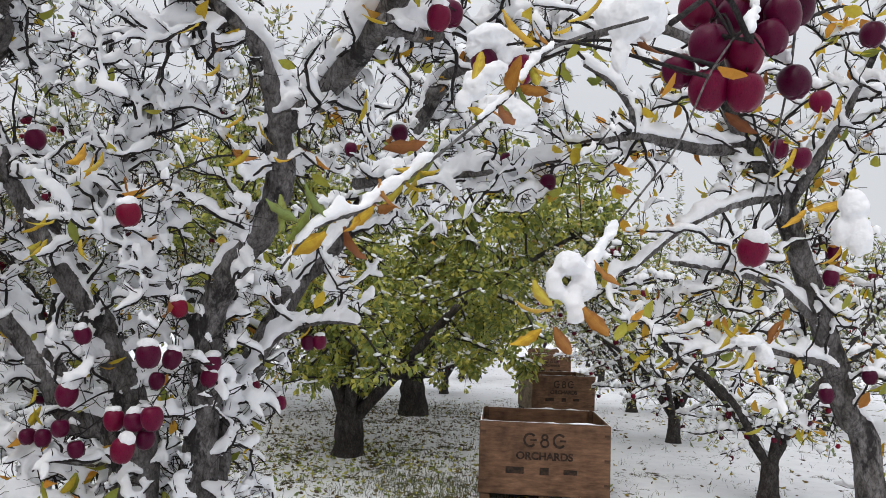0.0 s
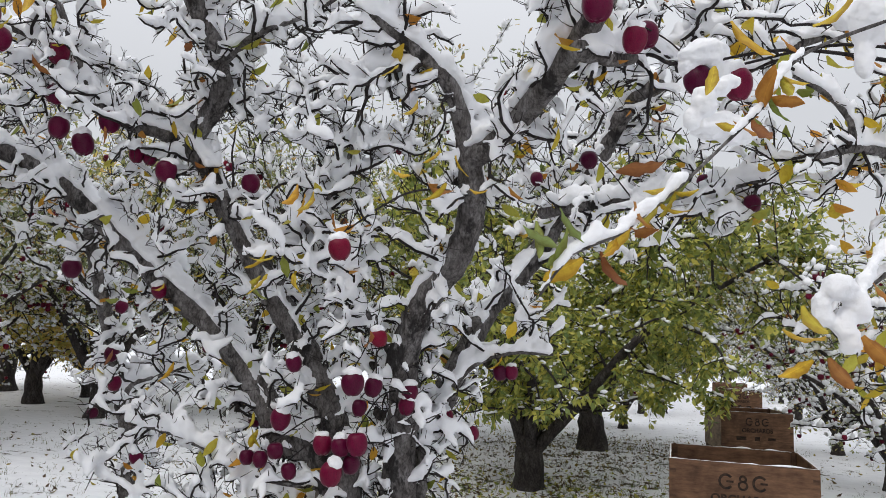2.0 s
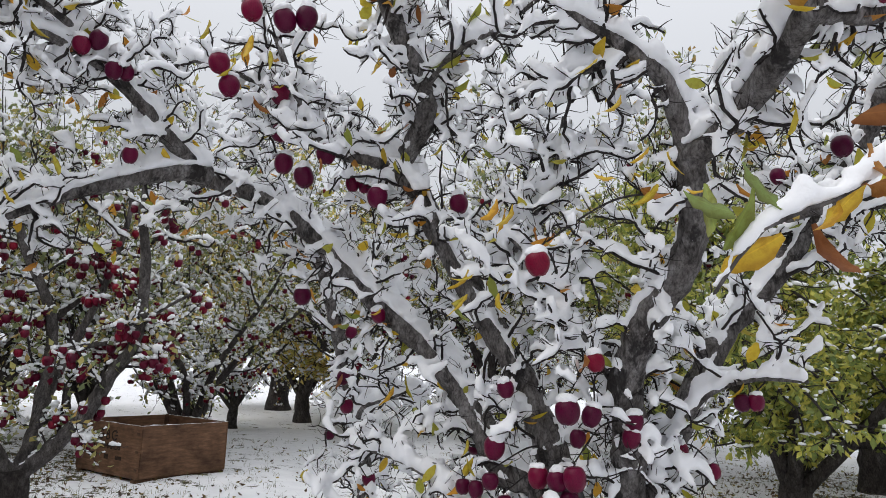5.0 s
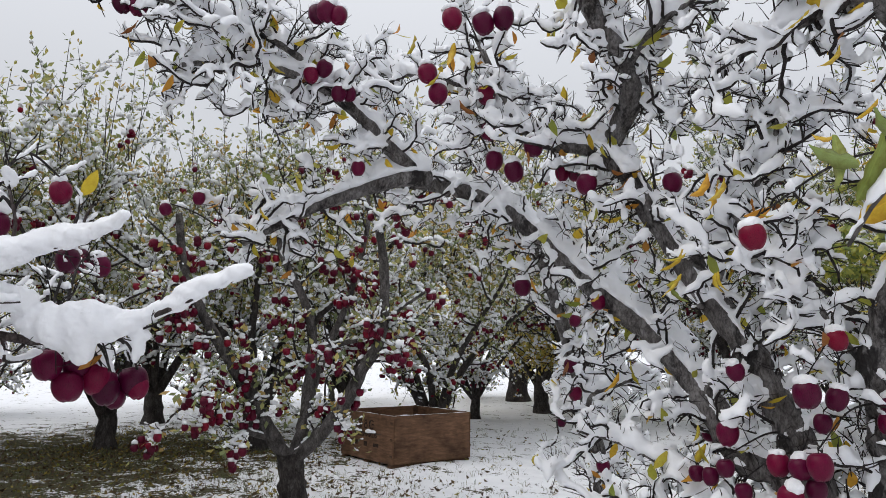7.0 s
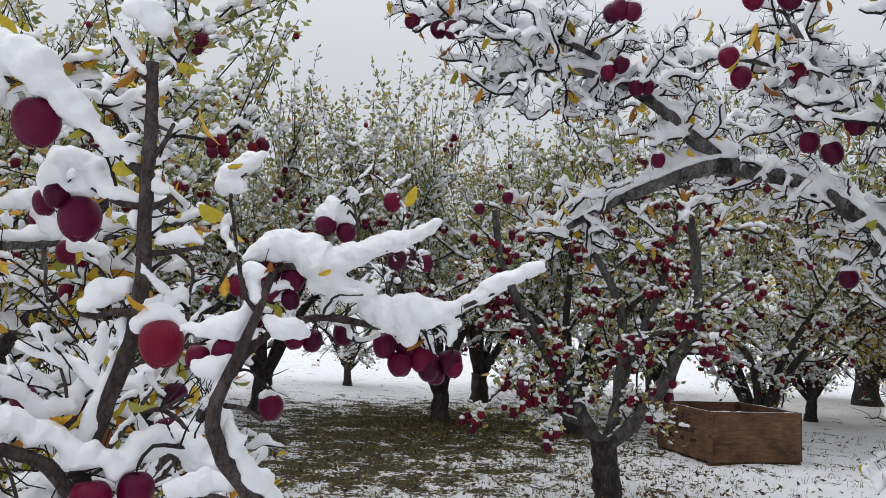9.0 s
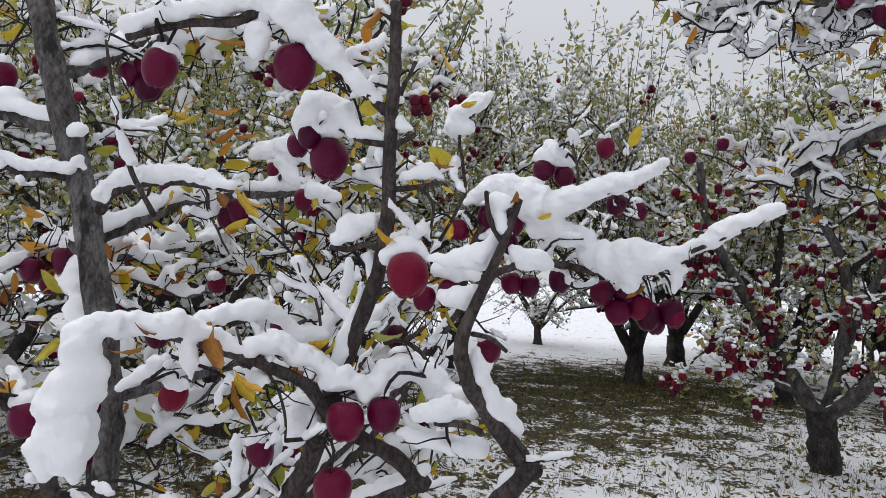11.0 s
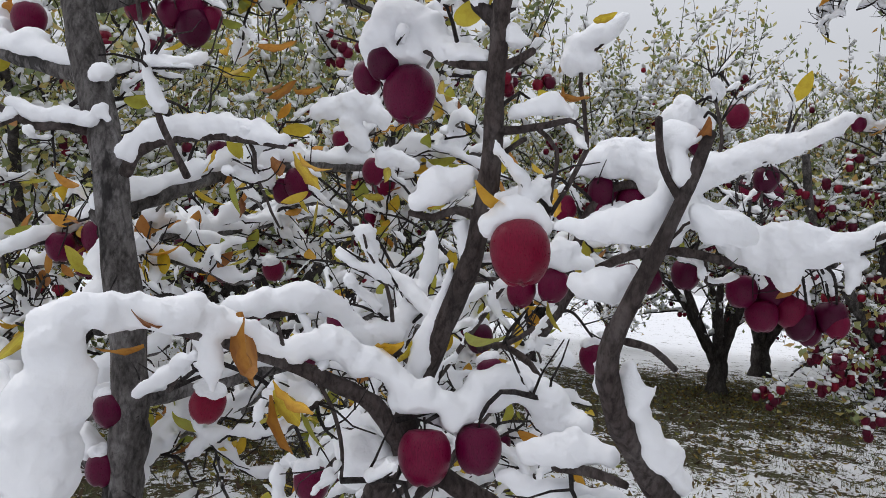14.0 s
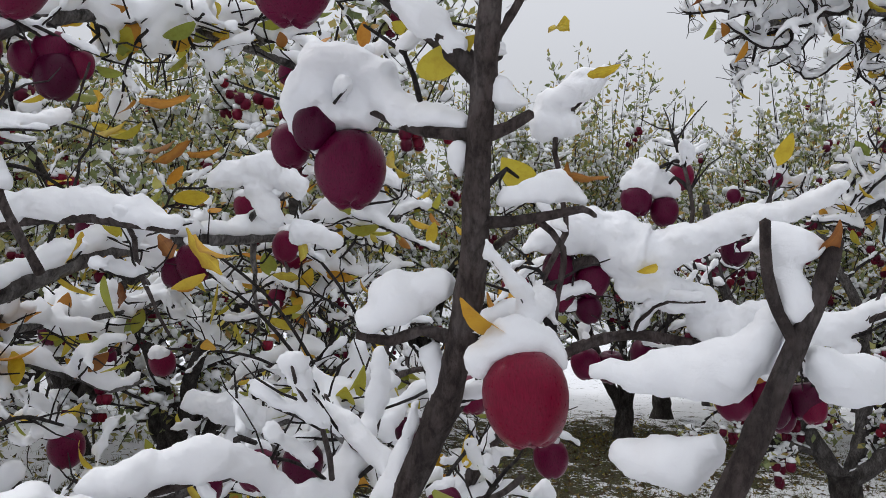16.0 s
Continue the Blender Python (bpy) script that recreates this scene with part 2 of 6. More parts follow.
def snow_ridge(buf, p, r, wide, high, rng, k=8, gap=0.12, lump=0.05):
    """Snow lying along the upper side of a stem, in lumps, with breaks; less where the stem is steep."""
    n = len(p)
    if n < 3:
        return
    t, s, _ = frames(p)
    length = np.r_[0, np.cumsum(np.linalg.norm(np.diff(p, axis=0), axis=1))]
    m = max(3, int(length[-1] / lump) + 2)
    knots = np.linspace(0, length[-1] + 1e-6, m)
    size = rng.uniform(0.4, 1.4, m)
    size[rng.random(m) < gap] = 0.12
    size[0] *= 0.6
    size[-1] *= 0.75
    amp = np.interp(length, knots, size)
    flat = np.sqrt(np.maximum(0, 1 - t[:, 2] ** 2))
    amp = amp * np.clip((flat - 0.25) / 0.45, 0.0, 1)
    amp[0] = amp[-1] = min(0.15, amp.max())
    side = np.c_[s[:, :2], np.zeros(n)]
    side = unit(side)
    a = np.arange(k) * 2 * math.pi / k + 0.2
    rise = np.sign(np.sin(a)) * np.abs(np.sin(a)) ** 0.75
    up = np.where(rise > 0, rise, 0.45 * rise)
    flank = np.sign(np.cos(a)) * np.abs(np.cos(a)) ** 0.75
    jit = 1 + 0.15 * rng.normal(size=(n, k)).clip(-1.5, 1.5)
    high = high * rng.uniform(0.75, 1.3)
    half = (r * 0.9 + wide * np.sqrt(amp)) * (amp > 0.03)
    tall = high * amp + r * 0.35 * (amp > 0.03)
    shift = rng.normal(size=2) * wide * 0.15
    mid = p + np.array([shift[0], shift[1], 0]) + np.c_[np.zeros((n, 2)), r * 0.55 + tall * 0.32]
    v = mid[:, None] + (half[:, None] * flank * jit)[..., None] * side[:, None]
    v[..., 2] += tall[:, None] * 0.72 * up * jit
    buf.add(v.reshape(-1, 3), ring_quads(n, k))


def snow_bank(buf, rows, rng, k=16):
    """A thick rounded bank of snow along a bough: rows of place and thickness, flatter below, swelling and thinning on its way."""
    rows = np.array(rows, float)
    line = spline(rows, 0.006)
    p, r = line[:, :3], np.abs(line[:, 3]) + 0.001
    out = unit(p[:1] - p[1:2]), unit(p[-1:] - p[-2:-1])
    s = np.array([1.0, 0.97, 0.8, 0.45])[:, None]
    p = np.vstack([p[:1] + out[0] * s * r[0] * 0.8, p, p[-1:] + out[1] * s[::-1] * r[-1] * 0.8])
    c = np.sqrt(1.0001 - s[:, 0] ** 2)
    r = np.r_[r[0] * c, r, r[-1] * c[::-1]]
    n = len(p)
    t, a, b = frames(p)
    for i in range(1, n):
        a[i] = unit(a[i - 1] - np.dot(a[i - 1], t[i]) * t[i])
    b = np.cross(a, t)
    ang = np.arange(k) * 2 * math.pi / k
    along = np.arange(n) * 0.006 / max(0.012, float(r.mean()))
    f = rng.uniform(0, 6.28, 6)
    wave = 1 + 0.1 * np.sin(along[:, None] * 1.7 + f[0] + np.sin(ang + f[1])) + 0.08 * np.sin(along[:, None] * 3.9 + f[2] + 2 * np.sin(ang + f[3]))
    v = (r[:, None] * wave)[..., None] * (np.cos(ang)[None, :, None] * a[:, None] + np.sin(ang)[None, :, None] * b[:, None])
    v[..., 2] = np.where(v[..., 2] < 0, 0.8 * v[..., 2], v[..., 2])
    buf.add((v + p[:, None]).reshape(-1, 3), ring_quads(n, k))


def drape(buf, p, r, wide, high, rng, gap):
    """A lumpy ridge of snow along one twig."""
    length = np.r_[0, np.cumsum(np.linalg.norm(np.diff(p, axis=0), axis=1))]
    n = max(4, int(length[-1] / 0.017))
    at = np.linspace(0, length[-1], n)
    q = np.stack([np.interp(at, length, p[:, c]) for c in range(3)], -1)
    snow_ridge(buf, q, np.interp(at, length, r), wide, high, rng, 7, gap, 0.045)


def blob(buf, at, size, rng, k=10, m=7, bottom=0.4, jag=0.1):
    """A rounded heap of snow with a flat underside."""
    at, size = np.array(at, float), np.array(size, float)
    e = np.linspace(-math.pi / 2, math.pi / 2, m)
    a = np.arange(k) * 2 * math.pi / k
    x = np.cos(e)[:, None] ** 0.8 * np.cos(a)
    y = np.cos(e)[:, None] ** 0.8 * np.sin(a)
    z = (np.sign(np.sin(e)) * np.abs(np.sin(e)) ** 0.9)[:, None] * np.ones(k)
    z = np.where(z < 0, bottom * z, z)
    j = 1 + jag * rng.normal(size=(m, k)).clip(-1.7, 1.7)
    v = np.stack([x * j * size[0], y * j * size[1], z * j * size[2]], -1) + at
    buf.add(v.reshape(-1, 3), ring_quads(m, k))


class Lumps:
    """Many small rounded heaps of snow lying along stems."""

    def __init__(self):
        self.rows = []

    def along(self, p, r, wide, high, rng, space=0.8, gap=0.15, even=0.5):
        step = np.linalg.norm(np.diff(p, axis=0), axis=1)
        length = np.r_[0, np.cumsum(step)]
        n = max(1, int(length[-1] / (wide * space)))
        at = (np.arange(n) + rng.uniform(0.2, 0.8, n)) / n * length[-1]
        q = np.stack([np.interp(at, length, p[:, c]) for c in range(3)], -1)
        rad = np.interp(at, length, r)
        t = unit(np.gradient(p, axis=0))
        t = np.stack([np.interp(at, length, t[:, c]) for c in range(3)], -1)
        flat = np.hypot(t[:, 0], t[:, 1])
        wave = 0.5 + even * np.sin(at / (wide * 4.5) + rng.uniform(0, 6.28)) * np.sin(at / (wide * 2.1) + rng.uniform(0, 6.28))
        amp = (0.5 + 0.75 * wave) * rng.uniform(0.75, 1.25, n) * np.clip((flat - 0.4) / 0.4, 0, 1)
        ok = (amp > 0.2) & (rng.random(n) > gap)
        if not ok.any():
            return
        q, rad, amp, t, flat = q[ok], rad[ok], amp[ok], t[ok], flat[ok]
        m = len(q)
        w = (wide * amp**0.6 + rad * 0.55) * rng.uniform(0.55, 1.3, m)
        h = high * amp * rng.uniform(0.75, 1.25, m) + rad * 0.2
        q = q + np.c_[rng.normal(size=(m, 2)) * wide * 0.32, rad * 0.75 + h * 0.42]
        slope = np.clip(t[:, 2] / (flat + 0.05), -0.4, 0.4)
        self.rows.append(np.c_[q, w * rng.uniform(1.0, 1.4, m), w, h, np.arctan2(t[:, 1], t[:, 0]), slope])

    def emit(self, buf, rng, k=8, m=6):
        if not self.rows:
            return
        rows = np.concatenate(self.rows)
        kinds = []
        for _ in range(24):
            b = Buf()
            blob(b, (0, 0, 0), (1, 1, 1), rng, k, m, 0.6, 0.12)
            kinds.append(b.v[0])
            f0 = b.f[0]
        pick = np.stack(kinds)[rng.integers(0, 24, len(rows))]
        v = pick * rows[:, None, 3:6]
        v[..., 2] += v[..., 0] * rows[:, 7:8]
        c, s = np.cos(rows[:, 6:7]), np.sin(rows[:, 6:7])
        x = v[..., 0] * c - v[..., 1] * s
        y = v[..., 0] * s + v[..., 1] * c
        v = np.stack([x, y, v[..., 2]], -1) + rows[:, None, :3]
        size = k * m
        f = (f0[None] + (np.arange(len(rows)) * size)[:, None, None]).reshape(-1, 4)
        buf.add(v.reshape(-1, 3), f)


def leaf_shape(length, width, fold, curl, n=5):
    """Points and quads of one leaf along +x, folded along its midrib and curled."""
    t = np.linspace(0, 1, n)
    w = width * np.sin(math.pi * np.clip(t * 0.93 + 0.05, 0, 1)) ** 0.8
    ang = curl * t
    x = length * t * np.cos(ang * 0.5)
    z = -length * t * np.sin(ang * 0.5)
    rows = []
    for side in (-1, 0, 1):
        rows.append(np.stack([x, side * w, z + abs(side) * w * fold], -1))
    v = np.stack(rows, 1).reshape(-1, 3)
    f = []
    for k in range(n - 1):
        for c in range(2):
            f.append((3 * k + c, 3 * k + 3 + c, 3 * k + 4 + c, 3 * k + 1 + c))
    return v, np.array(f)


def turned(direction, roll):
    """Axes of a leaf whose length runs along direction."""
    d = unit(np.array(direction, float))
    s = unit(np.cross(d, [0.0, 0.0, 1.0]) + np.array([1e-4, 0, 0]))
    u = np.cross(d, s)
    c, q = math.cos(roll), math.sin(roll)
    return np.stack([d, c * s + q * u, -q * s + c * u])


def add_leaf(buf, at, direction, length, rng, n=4):
    if n < 3:
        w, z = length * rng.uniform(0.22, 0.32), length * rng.uniform(0.0, 0.15)
        v = np.array([(0, 0, 0), (length * 0.45, w, z), (length, 0, -z), (length * 0.45, -w, z)])
        buf.add(v @ turned(direction, rng.uniform(-0.9, 0.9)) + at, np.array([(0, 1, 2, 3)]))
        return
    v, f = leaf_shape(length, length * rng.uniform(0.2, 0.3), rng.uniform(0.1, 0.6), rng.uniform(-0.3, 1.4), n)
    buf.add(v @ turned(direction, rng.uniform(-0.9, 0.9)) + at, f)


# ---- growing trees ----
def pruned(points, rule, rng, gap=0.05, share=0.9):
    """A keep rule that also thins shoots standing on the alley side of limbs and fruit, as pickers leave them open."""
    alley = np.array([-0.1, 0.1, 1.6])
    way = points - alley
    far = np.linalg.norm(way, axis=1)
    way = way / far[:, None]
    limit = math.cos(gap)

    def keep(q):
        if not rule(q):
            return False
        d = np.array(q) - alley
        n = float(np.linalg.norm(d))
        if ((way @ (d / n) > limit) & (far > n + 0.02)).any() and rng.random() < share:
            return False
        return True

    return keep


def grow(parent, count, length, radius, rng, lift, spread, step=0.035, wiggle=0.35, along=(0.08, 1.0), keep=None):
    """Side shoots of a stem (points, radii): wiggly lines that leave it sideways and bend up or down."""
    p, r = parent
    out = []
    t, s, u = frames(p)
    for _ in range(count):
        k = int(rng.uniform(*along) * (len(p) - 1))
        a = rng.uniform(0, 2 * math.pi)
        d = unit(np.cos(a) * s[k] + np.sin(a) * u[k] + spread * t[k] + np.array([0, 0, lift]))
        n = max(3, int(rng.uniform(*length) / step))
        steps = rng.normal(size=(n, 3)) * wiggle
        line, q = [p[k]], p[k]
        for w in steps:
            d = unit(d + w * 0.5 + np.array([0, 0, lift * 0.12]))
            q = q + d * step
            line.append(q)
        line = np.array(line)
        if keep is not None and not keep(line[-1]):
            continue
        r0 = min(radius, r[k] * 0.8)
        out.append((line, np.linspace(r0, r0 * 0.45, len(line))))
    return out


def stem(points, r0, r1, step=0.05):
    p = spline(points, step)
    return p, np.linspace(r0, r1, len(p))


def metres(line):
    return float(np.linalg.norm(np.diff(line[0], axis=0), axis=1).sum())


def single_leaf(name, stops):
    return leaf_material(name, stops, False)


LEAF_TONES = {
    "g": single_leaf("green_leaf_single", [(0.0, (0.13, 0.2, 0.05)), (1.0, (0.27, 0.33, 0.08))]),
    "y": single_leaf("yellow_leaf_single", [(0.0, (0.46, 0.42, 0.05)), (0.5, (0.62, 0.46, 0.04)), (1.0, (0.66, 0.38, 0.03))]),
    "o": single_leaf("orange_leaf_single", [(0.0, (0.46, 0.22, 0.035)), (1.0, (0.22, 0.08, 0.03))]),
}


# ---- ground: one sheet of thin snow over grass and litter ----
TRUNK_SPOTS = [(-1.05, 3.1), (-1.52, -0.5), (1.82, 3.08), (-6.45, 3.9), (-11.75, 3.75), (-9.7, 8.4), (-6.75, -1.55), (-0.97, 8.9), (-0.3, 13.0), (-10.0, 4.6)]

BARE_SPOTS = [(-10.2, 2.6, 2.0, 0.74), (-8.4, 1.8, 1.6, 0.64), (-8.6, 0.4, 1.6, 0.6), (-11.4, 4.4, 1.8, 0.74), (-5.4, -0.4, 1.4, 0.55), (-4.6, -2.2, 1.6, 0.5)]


def ground_height(x, y):
    h = 0.02 * np.sin(0.9 * x + 0.4 * y) * np.sin(0.7 * y - 0.3 * x) + 0.012 * np.sin(3.1 * x + 1.7 * y) * np.sin(2.3 * y + 0.5)
    h = h + 0.12 * np.exp(-((x + 7.95) ** 2 + (y - 6.62) ** 2) / 3.0)
    for a, b in TRUNK_SPOTS:
        h = h + 0.035 * np.exp(-((x - a) ** 2 + (y - b) ** 2) / 0.35)
    return h


def ground_sheet():
    core = np.arange(-14, 14.01, 0.14)
    far = 14 + np.cumsum(0.16 * 1.16 ** np.arange(1, 41))
    line = np.r_[-far[::-1], core, far]
    gx, gy = np.meshgrid(line - 4.0, line + 5.0, indexing="ij")
    z = ground_height(gx, gy) * np.clip(40 / (np.hypot(gx, gy) + 1), 0, 1)
    n = len(line)
    v = np.stack([gx, gy, z], -1).reshape(-1, 3)
    i = np.arange(n * n).reshape(n, n)
    f = np.stack([i[:-1, :-1], i[1:, :-1], i[1:, 1:], i[:-1, 1:]], -1).reshape(-1, 4)
    b = Buf()
    b.add(v, f)
    me = b.mesh("ground")
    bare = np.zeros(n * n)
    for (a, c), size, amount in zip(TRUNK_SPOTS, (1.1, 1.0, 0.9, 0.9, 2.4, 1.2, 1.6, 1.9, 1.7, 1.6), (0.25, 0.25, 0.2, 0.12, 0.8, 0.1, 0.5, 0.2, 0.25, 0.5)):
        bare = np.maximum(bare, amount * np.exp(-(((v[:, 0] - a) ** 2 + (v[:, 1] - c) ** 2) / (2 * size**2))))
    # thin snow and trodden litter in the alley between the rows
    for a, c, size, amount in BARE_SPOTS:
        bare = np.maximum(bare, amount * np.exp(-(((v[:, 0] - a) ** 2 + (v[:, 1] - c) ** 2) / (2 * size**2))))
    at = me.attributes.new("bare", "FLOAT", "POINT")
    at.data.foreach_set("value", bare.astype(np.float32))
    return me


m, n, l, b = material("snowy_ground", 0.9, 0, 0.15)
tc = n.new("ShaderNodeTexCoord").outputs["Object"]
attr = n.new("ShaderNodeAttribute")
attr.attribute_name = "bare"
patch = noise_node(n, l, 2.2, 6, 0.7, tc)
speck = noise_node(n, l, 17.0, 6, 0.75, tc)
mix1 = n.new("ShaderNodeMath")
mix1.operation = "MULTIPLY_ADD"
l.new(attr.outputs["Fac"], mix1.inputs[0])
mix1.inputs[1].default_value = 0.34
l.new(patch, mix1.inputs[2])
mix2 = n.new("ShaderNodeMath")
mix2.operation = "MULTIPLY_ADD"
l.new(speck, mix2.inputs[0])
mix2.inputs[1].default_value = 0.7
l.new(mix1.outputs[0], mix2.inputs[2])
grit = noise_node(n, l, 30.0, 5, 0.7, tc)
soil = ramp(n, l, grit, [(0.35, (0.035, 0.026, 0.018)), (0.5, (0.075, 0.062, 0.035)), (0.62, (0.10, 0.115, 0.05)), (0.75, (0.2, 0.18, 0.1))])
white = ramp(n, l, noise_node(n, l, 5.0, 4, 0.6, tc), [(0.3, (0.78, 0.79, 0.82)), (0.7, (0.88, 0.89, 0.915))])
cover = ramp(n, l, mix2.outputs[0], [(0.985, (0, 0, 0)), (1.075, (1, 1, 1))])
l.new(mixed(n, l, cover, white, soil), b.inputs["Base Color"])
bump(n, l, b, speck, 0.6, 0.03)
GROUND_MAT = m
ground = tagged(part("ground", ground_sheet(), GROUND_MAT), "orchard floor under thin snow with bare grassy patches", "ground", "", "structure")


def scatter(name, count, make, mat, label, area, rng):
    buf = Buf()
    for _ in range(count):
        x, y = area(rng)
        make(buf, np.array([x, y, float(ground_height(np.array(x), np.array(y)))]), rng)
    return tagged(part(name, buf.mesh(name), mat), label, "ground cover", "", "stuff")


def view_area(rng):
    if rng.random() < 0.6:
        a, c = TRUNK_SPOTS[int(rng.choice([3, 4, 4, 6, 6, 7, 8, 9]))]
        return a + rng.normal() * 1.4, c + rng.normal() * 1.4
    if rng.random() < 0.5:
        a, c, size, _amount = BARE_SPOTS[int(rng.integers(len(BARE_SPOTS)))]
        return a + rng.normal() * size, c + rng.normal() * size
    ang = rng.uniform(radians(55), radians(215))
    d = 2.0 + 13 * rng.random() ** 0.8
    return d * math.cos(ang), d * math.sin(ang)


def grass_tuft(buf, at, rng):
    for _ in range(int(rng.integers(3, 8))):
        a, lean, h = rng.uniform(0, 6.28), rng.uniform(0.1, 0.9), rng.uniform(0.03, 0.11)
        o = at + np.array([rng.normal() * 0.03, rng.normal() * 0.03, -0.005])
        d = np.array([math.cos(a) * lean, math.sin(a) * lean, 1.0])
        s = np.array([-math.sin(a), math.cos(a), 0]) * 0.0022
        m1, tip = o + d * h * 0.55, o + d * h + np.array([math.cos(a), math.sin(a), -0.5]) * h * 0.3
        buf.add(np.array([o - s, o + s, m1 + s * 0.8, m1 - s * 0.8, tip + s * 0.15, tip - s * 0.15]), np.array([(0, 1, 2, 3), (3, 2, 4, 5)]))


def fallen_leaf(buf, at, rng):
    a = rng.uniform(0, 6.28)
    add_leaf(buf, at + np.array([0, 0, 0.012]), (math.cos(a), math.sin(a), rng.uniform(-0.1, 0.25)), rng.uniform(0.04, 0.075), rng, 3)


GRASS = leaf_material("winter_grass", [(0.0, (0.05, 0.07, 0.025)), (0.6, (0.12, 0.13, 0.05)), (1.0, (0.28, 0.24, 0.12))])
scatter("grass", 7000, grass_tuft, GRASS, "grass blades poking through the snow", view_area, np.random.default_rng(61))
scatter("fallen_leaves", 15000, fallen_leaf, LITTER, "brown and yellow fallen leaves on the snow", view_area, np.random.default_rng(62))


def pear_litter(rng):
    return -0.8 + rng.normal() * 1.1, 8.3 + rng.normal() * 1.0


def bin_verge(rng):
    return -0.05 + rng.normal() * 0.4, 7.4 + rng.normal() * 0.55


scatter("fallen_leaves", 1100, fallen_leaf, LEAF_GREEN, "yellow-green pear leaves lying on the snow", pear_litter, np.random.default_rng(63))
scatter("grass", 500, grass_tuft, GRASS, "longer green grass beside the bin", bin_verge, np.random.default_rng(64))


# ---- trees ----
GRAIN = bpy.data.textures.new("snow_grain", "CLOUDS")
GRAIN.noise_scale, GRAIN.noise_depth = 0.0075, 3
HUMPS = bpy.data.textures.new("snow_humps", "CLOUDS")
HUMPS.noise_scale, HUMPS.noise_depth = 0.035, 1


def roughen(ob, strength=0.006):
    """Crumbly edges on lying snow."""
    d = ob.modifiers.new("crumble", "DISPLACE")
    d.texture, d.strength, d.mid_level, d.texture_coords = GRAIN, strength, 0.5, "LOCAL"


def merge_snow(ob, base, voxel, smooth, crumble, swell=0.0):
    """Lets the heaps of lying snow flow into one another."""
    ob.location = -np.array(base)
    rm = ob.modifiers.new("merge", "REMESH")
    rm.mode, rm.voxel_size, rm.use_smooth_shade = "VOXEL", voxel, True
    sm = ob.modifiers.new("soft", "SMOOTH")
    sm.factor, sm.iterations = 0.5, smooth
    if swell:
        d = ob.modifiers.new("swell", "DISPLACE")
        d.texture, d.strength, d.mid_level, d.texture_coords = HUMPS, swell, 0.5, "LOCAL"
    roughen(ob, crumble)


